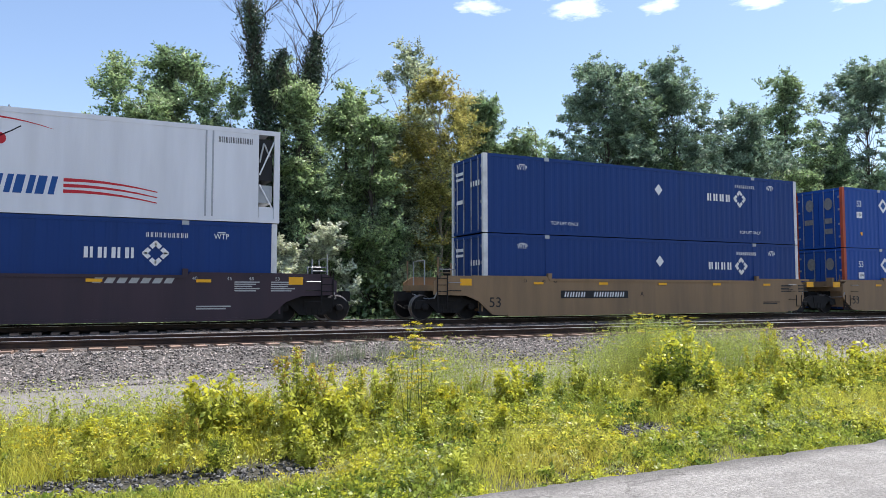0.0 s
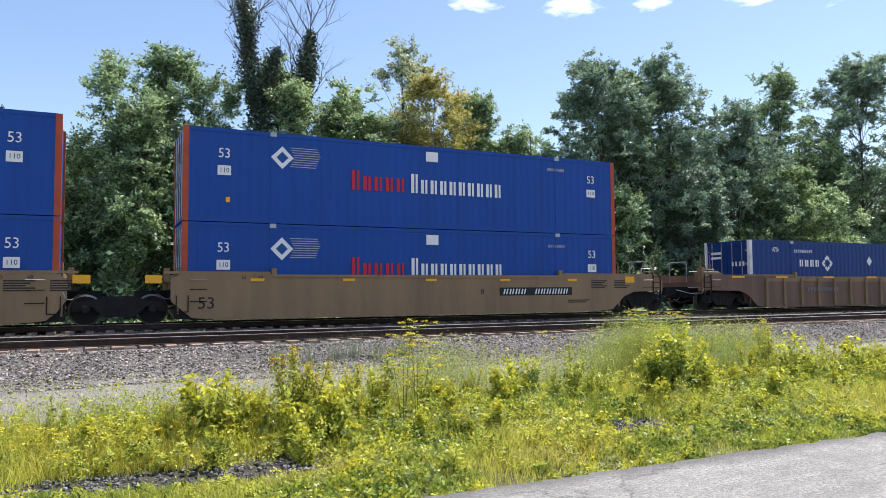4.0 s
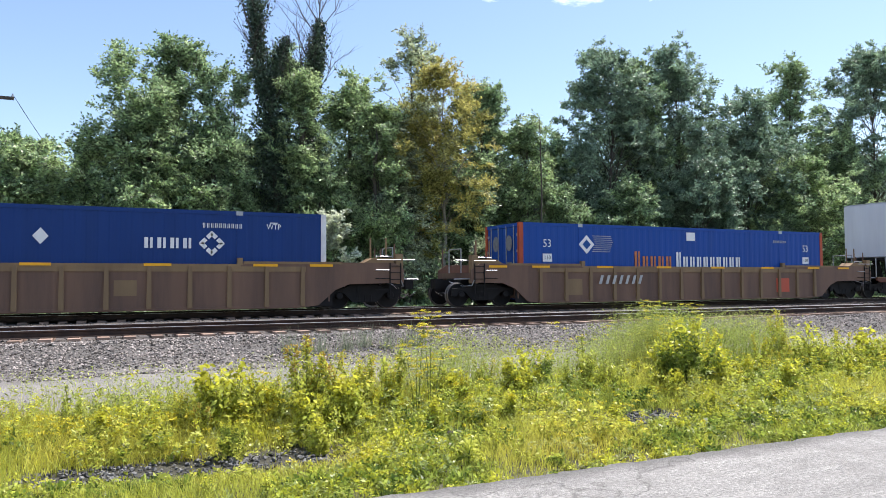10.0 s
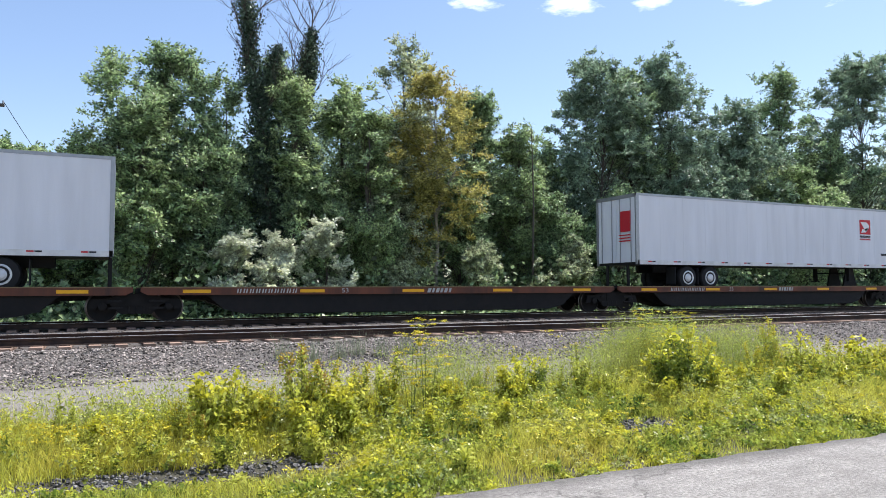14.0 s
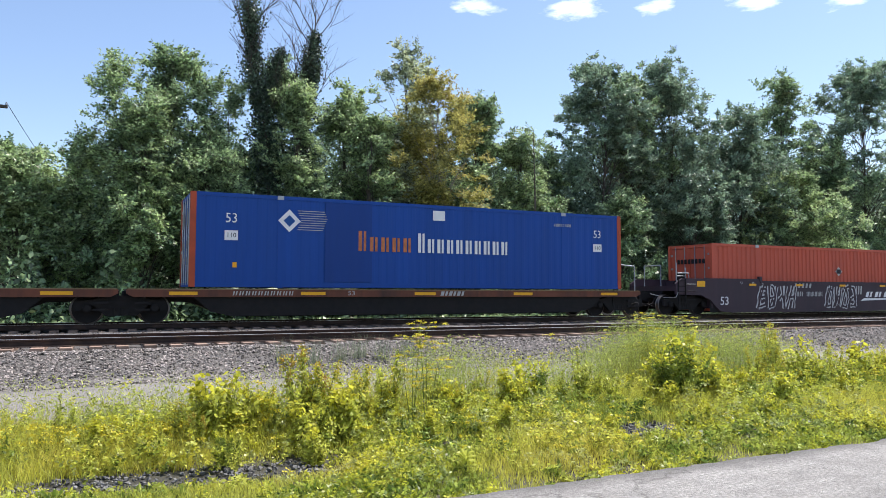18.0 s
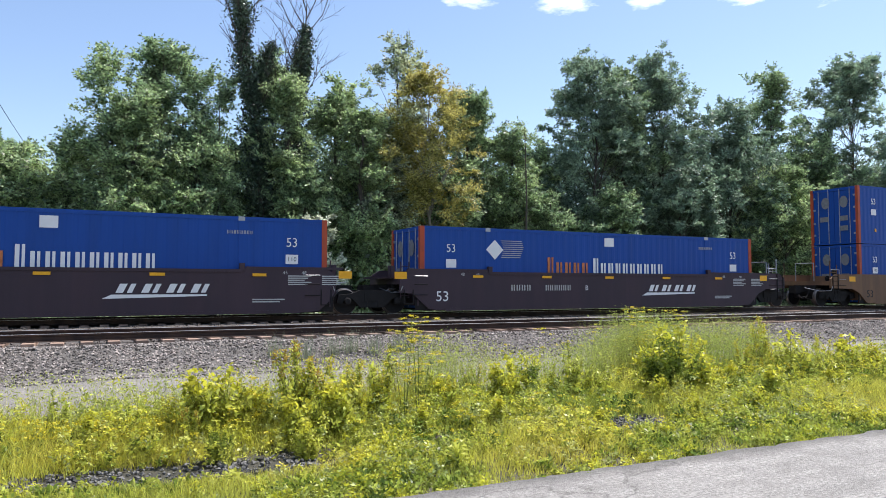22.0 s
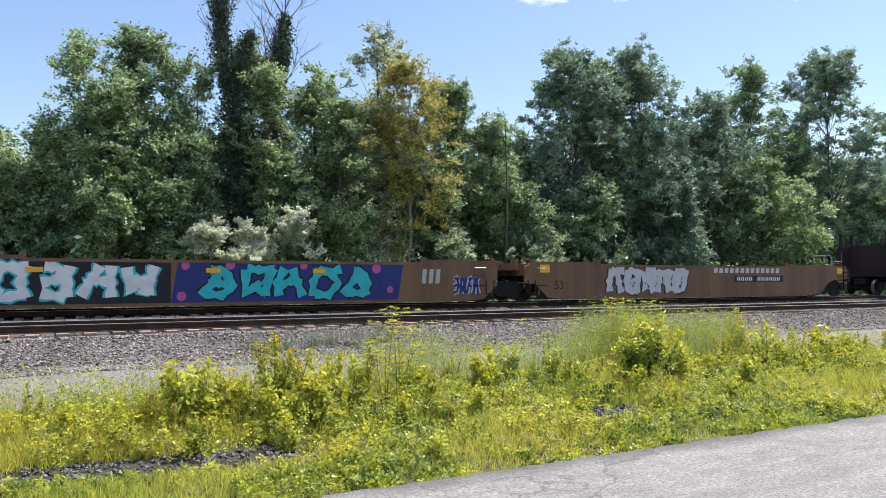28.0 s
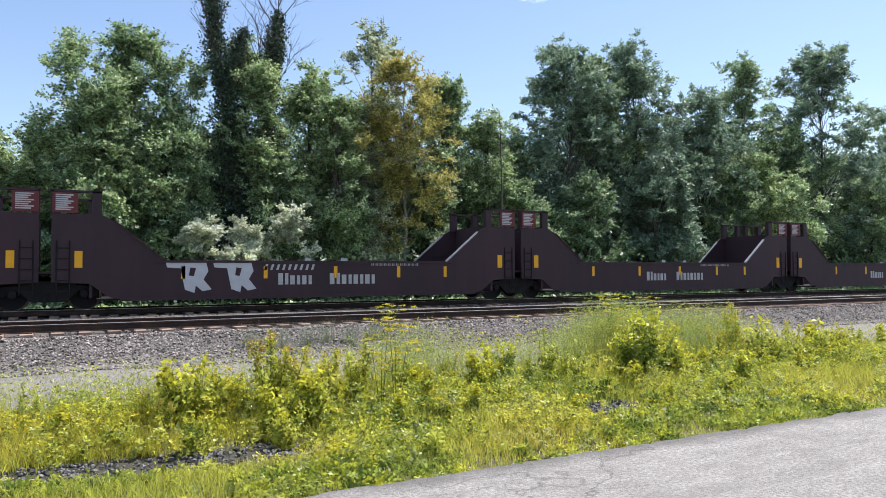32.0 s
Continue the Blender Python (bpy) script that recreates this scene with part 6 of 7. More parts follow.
def ribbon(points, width):
    """One outline round a swelling stroke through the points."""
    pts = []
    for p, q in zip(points, points[1:]):
        pts += [(p[0] + (q[0] - p[0]) * f, p[1] + (q[1] - p[1]) * f) for f in (0.0, 0.34, 0.67)]
    pts.append(points[-1])
    left, right = [], []
    for i, (x, z) in enumerate(pts):
        (xa, za), (xb, zb) = pts[max(0, i - 1)], pts[min(len(pts) - 1, i + 1)]
        d = math.hypot(xb - xa, zb - za) or 1
        w = width * (0.42 + 0.12 * math.sin(2.6 * i)) * (1.25 if i in (0, len(pts) - 1) else 1)
        left.append((x - (zb - za) / d * w, z + (xb - xa) / d * w))
        right.append((x + (zb - za) / d * w, z - (xb - xa) / d * w))
    return [[right[i], right[i + 1], left[i + 1], left[i]] for i in range(len(pts) - 1)]


def graffiti(u, x0, x1, z0, z1, fill, edge, count, seed, y=-1.424, lean=0.1, thick=0.30):
    """A row of swelling spray-painted shapes: fat strokes over a wider dark outline."""
    rng = random.Random(seed)
    w = (x1 - x0) / count
    for i in range(count):
        a = x0 + i * w
        rim, core = Shape(), Shape()
        for j, st in enumerate(rng.sample(STROKES, 3)):
            pts = [(a + w * (0.06 + 0.92 * (p + rng.uniform(-0.05, 0.05))) + lean * q, z0 + (z1 - z0) * (0.06 + 0.88 * min(1, max(0, q + rng.uniform(-0.06, 0.06))))) for p, q in st]
            for shape, wide, base in ((rim, thick + 0.13, y), (core, thick, y - 0.008)):
                for k, quad in enumerate(ribbon(pts, wide)):
                    shape.plate(quad, base - 0.003 - 0.0012 * j - 0.0004 * (k % 3) - 0.0002 * (i % 2), base)
        tagged(part("spray_outline", rim, edge, u, "dark sprayed outline"), kind="stuff")
        tagged(part("spray_fill", core, fill, u, "bright sprayed fill"), kind="stuff")


def build_train():
    # a maroon car, with a navy box below and a white refrigerated box above
    u = well_unit(-7.0, 13.1, -4.96, 11.2, M_MAROON, "maroon stack car carrying a navy and a white container", True, True, trucks=(-6.2, 12.4))
    well_marks(u, -7.0, -4.96, 11.2, True, [(8.75, "40"), (9.75, "45"), (10.4, "48"), (11.2, "53")])
    decal("spray_tag", bars(13.0, 15.2, 1.18, 1.36, 7, 0.3, 0.1), -1.422, M_FADED_WHITE, u, "pale sprayed scrawl")
    on_train(umax(), -4.96, 0.16)
    on_train(reefer(), -4.9, 3.08)
    # yellow car of three wells
    y3 = "weathered yellow stack car unit with two stacked containers"
    u = well_unit(16.55, 34.85, 18.55, 34.7, M_YELLOW_CAR, y3, True, False, trucks=(17.25, 36.2))
    well_marks(u, 16.55, 18.55, 34.7, True, [(20.2, "53"), (21.0, "48"), (21.5, "45")], 18.95, False, 21.75, (25.6, "A"))
    on_train(umax(), 18.55, 0.15)
    on_train(umax(label="navy blue container with top-lift stencils and white posts"), 18.55, 3.06)
    u = well_unit(37.5, 54.2, 37.84, 53.98, M_YELLOW_CAR, y3, False, False, trucks=(55.55,))
    well_marks(u, 37.5, 37.84, 53.98, True, [(52.6, "45"), (53.3, "48")], 38.4, False, None, (44.2, "C"), (46.45, 3, 2.0, 0.5, M_MAROON))
    on_train(pacer(1), 37.84, 0.13)
    on_train(pacer(1), 37.84, 3.03)
    u = well_unit(56.9, 75.6, 57.2, 73.36, M_YELLOW_CAR, y3, False, True, trucks=(74.75,))
    well_marks(u, 56.9, 57.2, 73.36, True, [(59.0, "53"), (59.5, "48")], 57.9, False, 68.0, (67.3, "B"))
    on_train(pacer(1, faded=True), 57.2, 0.12)
    on_train(pacer(1, faded=True), 57.2, 3.02)
    # brown ribbed car of three wells, one navy box in each
    r3 = "rusty brown stack car unit with ribbed sides and one container"
    for x0, x1, c0, le, re, tk, fl, lb in ((77.75, 97.05, 80.72, True, False, (79.3, 98.45), True, None), (99.0, 116.5, 100.1, False, False, (117.9,), True, "125T"), (118.3, 138.4, 119.61, False, True, (137.15,), False, "125T")):
        u = well_unit(x0, x1, c0, c0 + CL, M_RIB_CAR, r3, le, re, True, M_RIB_CAP, tk, "ribbed well cars of the train")
        reflectors(u, x0, [c0 + 1.8 + 3.1 * i for i in range(5)] + [c0 - 0.9, c0 + CL - 0.2], 1.40, 0.75, 0.08)
        if lb:
            decal("stencil_panel", [oblong(c0 - x0 + 0.0, c0 - x0 + 1.1, 0.15, 1.30)], -1.503, M_DARK, u, "dark stencil panel")
            letters(lb, 0.40, c0 - x0 + 0.55, -1.508, 0.60, M_SIGN_WHITE, u, wide=0.98)
            letters("53", 0.16, c0 - x0 + 0.2, -1.508, 1.13, M_FADED_WHITE, u)
            letters("48", 0.16, c0 - x0 + 0.9, -1.508, 1.13, M_FADED_WHITE, u)
            decal("small_print", lines(c0 - x0 + 0.25, c0 - x0 + 0.9, 0.27, 0.35, 2), -1.508, M_STENCIL, u)
        if not re:
            decal("stencil_panel", [oblong(c0 + CL - x0 - 1.3, c0 + CL - x0 - 0.1, 0.15, 1.30)], -1.503, M_DARK, u, "dark stencil panel")
            decal("small_print", lines(c0 + CL - x0 - 1.0, c0 + CL - x0 - 0.4, 0.52, 0.95, 6), -1.508, M_STENCIL, u)
            letters("48", 0.16, c0 + CL - x0 - 1.0, -1.508, 1.12, M_FADED_WHITE, u)
            letters("53", 0.16, c0 + CL - x0 - 0.3, -1.508, 1.12, M_FADED_WHITE, u)
        decal("number", bars(c0 - x0 + 3.4, c0 - x0 + 5.5, 0.75, 0.95, 10, 0.3), -1.504, M_STENCIL, u)
        decal("pale_panel", [oblong(c0 - x0 + 9.95, c0 - x0 + 10.55, 0.5, 0.95)], -1.424, M_RIB_CAP, u)
        on_train(umax(fl, False), c0, 0.15)
    # brown ribbed single car
    u = well_unit(140.95, 162.3, 142.98, 159.14, M_RIB_CAR, "rusty tan stack car with ribbed sides and one blue container", True, True, True, M_RIB_CAP, (141.6, 160.75), "ribbed well cars of the train")
    reflectors(u, 140.95, [143.8 + 2.9 * i for i in range(6)] + [142.0, 160.3], 1.40, 0.75, 0.08)
    decal("spray_tag", bars(5.4, 7.6, 0.75, 1.08, 7, 0.6, 0.12), -1.504, M_FADED_WHITE, u, "pale sprayed scrawl")
    for a, m in ((3.9, M_RIB_CAP), (15.0, M_SALMON)):
        decal("pale_panel", [oblong(a, a + 0.8, 0.35, 0.95)], -1.424, m, u)
    on_train(pacer(1), 142.98, 0.14)
    # flat cars with trailers and a box
    ends = [162.75, 181.0, 198.3, 215.45, 231.95, 250.9]
    units = []
    for i in range(5):
        tk = ([163.9] if i == 0 else []) + ([ends[i + 1]] if i < 4 else [249.9])
        lab = ("dark flat car unit with a trailer on it", "empty rusty flat car unit with orange strips", "dark flat car unit with a trailer on it", "empty rusty flat car unit with orange strips", "dark flat car unit with a container on it")[i]
        units.append(spine_unit(ends[i] + 0.05, ends[i + 1] - 0.05, lab, tk, i == 0, i == 4))
    hitch(units[0], 2.6)
    hitch(units[2], 16.1 - 0.9)
    t = trailer(True, "white box trailer with a blue star roundel and two rear axles")
    on_train(t, 164.25, 1.84)
    yw = -1.2845
    cx, cz = 3.18, 2.19
    wing = [oblong(cx - 0.93, cx + 0.93, cz - 0.25, cz + 0.25)]
    decal("roundel_bar", wing, yw, M_MARK_BLUE, t, "blue bar")
    decal("roundel_bar_white", [oblong(cx - 0.88, cx - 0.4, cz - 0.19, cz + 0.19), oblong(cx + 0.4, cx + 0.88, cz - 0.19, cz + 0.19)], yw - 0.005, M_SIGN_WHITE, t)
    decal("roundel_bar_red", [oblong(cx - 0.88, cx - 0.4, cz - 0.07, cz + 0.07), oblong(cx + 0.4, cx + 0.88, cz - 0.07, cz + 0.07)], yw - 0.01, M_RED, t)
    decal("roundel", [disc(cx, cz, 0.49, 32)], yw - 0.012, M_MARK_BLUE, t, "blue disc")
    star = [(cx + (0.40 if k % 2 == 0 else 0.16) * math.sin(math.pi * k / 5), cz + (0.40 if k % 2 == 0 else 0.16) * math.cos(math.pi * k / 5)) for k in range(10)]
    decal("star", [star[::-1]], yw - 0.017, M_SIGN_WHITE, t, "white five-pointed star")
    decal("word_block", bars(4.28, 5.42, 1.96, 2.40, 3, 0.3) + bars(5.52, 7.4, 1.96, 2.40, 5, 0.3), yw, M_MARK_BLUE, t, "blue block")
    decal("small_print", bars(5.31, 7.4, 1.62, 1.76, 17, 0.3), yw, M_DARK, t)
    decal("yellow_label", [oblong(1.15, 1.55, 0.34, 0.56)], yw, M_YELLOW, t)
    decal("dark_label", [oblong(0.15, 0.75, 2.62, 2.70, 0.08)], yw, M_DARK, t)
    t = trailer(False, "white box trailer with a small red square emblem")
    on_train(t, 199.45, 1.86)
    decal("emblem", [oblong(13.75, 14.55, 1.62, 2.32)], yw, M_RED, t, "red square emblem")
    decal("emblem_arrow", [[(13.82, 2.22), (14.2, 1.75), (14.48, 2.0), (14.3, 2.2)], [(13.85, 1.70), (14.2, 1.72), (14.45, 1.95), (13.95, 1.86)]], yw - 0.005, M_SIGN_WHITE, t)
    decal("word_block", bars(13.75, 14.55, 1.46, 1.56, 9, 0.2), yw, M_DARK, t)
    decal("small_print", bars(13.75, 14.55, 1.34, 1.41, 13, 0.3), yw, M_RED, t)
    decal("small_print", bars(15.3, 15.8, 0.60, 0.70, 6, 0.2), yw, M_DARK, t)
    end_mark(t, -0.03, 0, [[(-0.95, 1.35), (-0.3, 1.35), (-0.3, 2.2), (-0.95, 2.2)]], M_RED, "rear_emblem")
    end_mark(t, -0.03, 0, [[(-0.95, 0.95 + 0.12 * k), (-0.2, 0.95 + 0.12 * k), (-0.2, 1.0 + 0.12 * k), (-0.95, 1.0 + 0.12 * k)] for k in range(3)], M_RED, "rear_marking")
    on_train(pacer(1, patched=True), 233.75, 1.02)
    # maroon car of three wells
    m3 = "dull maroon stack car unit with one container"
    u = well_unit(252.6, 271.4, 254.75, 270.9, M_MAROON, "maroon stack car unit with an orange container and spray tags", True, False, trucks=(253.5, 272.6))
    well_marks(u, 252.6, 254.75, 270.9, False, [(256.3, "53"), (257.0, "48"), (257.6, "45"), (268.6, "40"), (269.5, "45"), (270.2, "48")], 255.3, True)
    decal("number", bars(6.9, 7.6, 0.76, 0.97, 3, 0.25) + bars(7.8, 8.9, 0.76, 0.97, 6, 0.25), -1.421, M_FADED_WHITE, u)
    graffiti(u, 4.55, 7.0, 0.16, 1.28, M_MAROON, M_SILVER, 4, 21, lean=0.12, thick=0.10)
    graffiti(u, 8.95, 11.2, 0.16, 1.28, M_MAROON, M_SILVER, 4, 24, lean=0.12, thick=0.10)
    decal("spray_tag", bars(7.0, 8.2, 1.14, 1.34, 5, 0.5, 0.05) + bars(11.0, 11.7, 0.85, 1.25, 4, 0.5, 0.05), -1.422, M_FADED_WHITE, u, "small pale sprayed scrawl")
    swoosh(u, 11.9)
    u = well_unit(273.3, 290.65, 274.23, 290.39, M_MAROON, m3, False, False, trucks=(292.05,))
    well_marks(u, 273.3, 274.23, 290.39, False, [(275.6, "48"), (276.2, "45"), (289.0, "45"), (289.6, "48")], 274.95, True, None, (281.2, "C"))
    decal("number", bars(4.7, 5.6, 0.76, 0.97, 4, 0.25) + bars(6.0, 7.1, 0.76, 0.97, 6, 0.25), -1.421, M_FADED_WHITE, u)
    swoosh(u, 10.85)
    on_train(pacer(1), 274.23, 0.16)
    on_train(salmon_box(), 254.75, 0.12)
    u = well_unit(292.9, 311.8, 293.7, 309.86, M_MAROON, m3, False, True, trucks=(311.1,))
    well_marks(u, 292.9, 293.7, 309.86, False, [(295.3, "48"), (295.9, "45"), (308.0, "45"), (309.0, "48")], 294.5, True, None, (300.7, "B"))
    decal("number", bars(4.4, 5.3, 0.76, 0.97, 4, 0.25) + bars(5.9, 7.1, 0.76, 0.97, 6, 0.25), -1.421, M_FADED_WHITE, u)
    swoosh(u, 10.9)
    on_train(pacer(0), 293.7, 0.12)
    # single yellow car with two blue boxes
    u = well_unit(315.0, 335.5, 317.35, 333.5, M_OCHRE_CAR, "rusty yellow stack car with two stacked blue containers", True, True, trucks=(316.0, 334.8))
    well_marks(u, 315.0, 317.35, 333.5, True, [], 317.9, False, 320.6, None, (327.6, 3, 2.0, 0.45, M_MAROON))
    on_train(pacer(1), 317.35, 0.12)
    on_train(pacer(0, True), 317.35, 3.02)
    # empty yellow car of three wells, covered with spray paint
    e3 = "empty rusty yellow stack car unit covered in spray paint"
    u = well_unit(338.9, 357.35, 340.9, 357.0, M_OCHRE_CAR, e3, True, False, trucks=(340.0, 358.2))
    well_marks(u, 338.9, 340.9, 357.0, True, [], None, False, 343.9)
    graffiti(u, 11.3, 16.2, 0.25, 1.25, M_FADED_WHITE, M_DARK, 5, 3, lean=0.02)
    decal("spray_tag", bars(2.9, 4.4, 0.55, 1.15, 4, 0.75, 0.05), -1.422, M_GOLD, u)
    u = well_unit(359.0, 377.2, 359.4, 376.9, M_OCHRE_CAR, "empty stack car unit sprayed with teal and dark blue shapes", False, False, trucks=(377.85,))
    decal("sprayed_ground", [oblong(1.0, 6.9, 0.13, 1.40)], -1.4215, M_DARK, u, "black sprayed ground")
    decal("sprayed_ground", [oblong(6.9, 14.2, 0.13, 1.40, 0.2)], -1.4215, M_VIOLET, u, "dark blue sprayed ground")
    graffiti(u, 1.2, 6.5, 0.28, 1.30, M_POST, M_TEAL, 5, 8, -1.4255, 0.02)
    graffiti(u, 7.6, 13.2, 0.25, 1.25, M_TEAL, M_DARK, 5, 9, -1.4255, 0.15)
    decal("spray_dots", [disc(x, z, r, 14) for x, z, r in ((7.3, 1.25, 0.12), (8.6, 1.28, 0.14), (10.9, 1.28, 0.12), (13.4, 1.2, 0.16), (13.9, 0.5, 0.12), (7.2, 0.35, 0.14))], -1.44, M_PINK, u, "pink sprayed dots")
    decal("spray_tag", bars(15.1, 15.9, 0.7, 1.2, 3, 0.4, 0.05), -1.422, M_FADED_WHITE, u)
    graffiti(u, 16.3, 17.4, 0.3, 0.95, M_VIOLET, M_FADED_WHITE, 4, 12, lean=0.05, thick=0.1)
    reflectors(u, 359.0, [362.4, 367.1, 370.4], 1.12, 0.42, 0.14)
    u = well_unit(378.4, 398.0, 379.2, 396.0, M_OCHRE_CAR, "empty rusty yellow stack car unit with silver spray paint", False, True, trucks=(396.9,))
    graffiti(u, 3.9, 8.3, 0.24, 1.30, M_SILVER, M_DARK, 5, 15, lean=0.12, thick=0.36)
    decal("spray_tag", bars(10.0, 14.4, 1.12, 1.38, 13, 0.35, 0.05), -1.422, M_SILVER, u, "silver sprayed scrawl")
    decal("number_plate", [oblong(11.3, 14.6, 0.72, 1.0)], -1.421, M_DARK, u, "dark number plate")
    decal("number", bars(11.45, 12.5, 0.77, 0.95, 4, 0.25, 0.05) + bars(12.8, 14.4, 0.77, 0.95, 6, 0.25, 0.05), -1.426, M_SIGN_WHITE, u)
    decal("end_reflector", [oblong(0.7, 1.15, 1.1, 1.4), oblong(18.6, 19.0, 1.1, 1.4)], -1.425, M_YELLOW, u)
    letters("53", 0.45, 1.6, -1.421, 0.6, M_DARK, u)
    # dark red cars with tall ends
    x = 401.4
    for i in range(5):
        tk = ([402.3] if i == 0 else []) + ([x + 15.55] if i < 4 else [])
        high_end_unit(x, x + 15.35, "dark red low-sided car with tall bulkhead towers" + (" and silver spray tags" if i == 1 else ""), tk, i == 1, 8.7 if i == 0 else 6.35)
        x += 15.55


def swoosh(u, x):
    """A slanted row of blocks over a tapering bar."""
    y = -1.421
    decal("word_block", bars(x, x + 2.7, 0.72, 0.98, 4, 0.36, 0.12), y, M_SIGN_WHITE, u, "white slanted block")
    decal("swoosh", [[(x - 0.35, 0.55), (x + 2.5, 0.62), (x + 2.5, 0.67), (x - 0.1, 0.67)]], y, M_SIGN_WHITE, u, "white tapering bar")


build_train()

# ---------------------------------------------------------------- weeds along the road
G_BLADE = leafage("yellow_green_grass", (0.52, 0.55, 0.10), 0.5, 0.5, 0.5, 0.04, 0.25, 0.2)
G_WISP = leafage("pale_feathery_grass", (0.42, 0.48, 0.12), 0.45, 0.5, 0.6, 0.03, 0.15, 0.2)
G_LEAF = leafage("fresh_weed_leaves", (0.41, 0.47, 0.085), 0.5, 0.6, 0.38, 0.04, 0.3, 0.3)
G_DEEP = leafage("deep_green_weed_leaves", (0.17, 0.245, 0.04), 0.45, 0.6, 0.36, 0.04, 0.3, 0.3)
G_SAGE = leafage("grey_green_weed_leaves", (0.38, 0.43, 0.14), 0.4, 0.5, 0.4, 0.03, 0.2, 0.3)
G_GOLD = leafage("yellow_weed_leaves", (0.55, 0.56, 0.06), 0.5, 0.45, 0.4, 0.02, 0.15, 0.25)
G_FLOWER = leafage("yellow_blossom", (0.62, 0.54, 0.03), 0.35, 0.2, 0.6, 0.01, 0.1)
G_GREY = leafage("grey_green_dry_tufts", (0.28, 0.32, 0.21), 0.35, 0.4, 0.6, 0.02, 0.15, 0.2)
G_RUSSET = leafage("russet_seed_heads", (0.46, 0.33, 0.05), 0.35, 0.3, 0.6, 0.02, 0.1)
G_STEM = shade("green_stem", (0.16, 0.20, 0.05), 0.6, 0, 8, 0.3)


def blade_mesh(name, root, height, lean, width, rng, material, parts=3):
    """Curved grass blades that taper from the root to the tip."""
    n = len(root)
    a = rng.uniform(0, 2 * np.pi, n)
    side = np.stack([np.cos(a), np.sin(a), np.zeros(n)], 1)
    b = rng.uniform(0, 2 * np.pi, n)
    out = np.stack([np.cos(b), np.sin(b), np.zeros(n)], 1)
    rows = []
    for k in range(parts + 1):
        u = k / parts
        c = root + out * (lean * u ** 2)[:, None] + np.array([0, 0, 1]) * (height * (u - 0.18 * (lean / np.maximum(height, 0.01)) * u ** 2))[:, None]
        w = (width * (1 - 0.92 * u))[:, None]
        rows += [c - side * w * 0.5, c + side * w * 0.5]
    v = np.stack(rows, 1)
    k = 2 * (parts + 1)
    q = np.array([(2 * i, 2 * i + 1, 2 * i + 3, 2 * i + 2) for i in range(parts)])
    f = q[None] + (np.arange(n) * k)[:, None, None]
    me = bpy.data.meshes.new(name)
    quick_mesh(me, v.reshape(-1, 3), f.reshape(-1, 4))
    me.materials.append(material)
    return me


ROCKY = ((6.15, 7.1, 0.62), (1.7, 7.0, 0.45), (-0.1, 7.1, 0.5), (0.9, 7.05, 0.4), (3.6, 7.4, 0.3), (8.6, 7.2, 0.25))


def stunted(x, y):
    """Plants stay low towards the road and round the rocky spots."""
    f = np.clip((y - 4.9) / 2.3, 0.2, 1) ** 1.25
    for rx, ry, rr in ROCKY:
        f = f * (1 - 0.72 * np.exp(-((x - rx) / (rr * 1.5)) ** 2 - ((y - ry + 0.35) / 0.55) ** 2))
    return f


def strip(n, x0, x1, y0, y1, rng, thin=0.0, gain=0.6):
    """Roots scattered over a strip, in patches, with the rocky spots left bare; nearer parts denser."""
    x = x0 + (x1 - x0) * rng.random(n) ** 1.35
    y = rng.uniform(y0, y1, n)
    keep = np.ones(n, bool)
    for rx, ry, rr in ROCKY:
        keep &= ((x - rx) / (rr * 1.4)) ** 2 + ((y - ry) / (rr * 0.75)) ** 2 > 0.35 + 1.1 * rng.random(n)
    patch = np.array([noise.noise((a * gain, b * gain * 1.5, thin)) for a, b in zip(x, y)])
    keep &= patch > thin - 0.38 + 0.25 * (rng.random(n) - 0.5)
    keep &= y > np.array([road_edge(a) for a in x]) + 0.02 - 0.13 * rng.random(n) ** 2
    return x[keep], y[keep], patch[keep]


def roots(x, y):
    return np.stack([x, y, np.array([rough(a, b) for a, b in zip(x, y)]) - 0.01], 1)


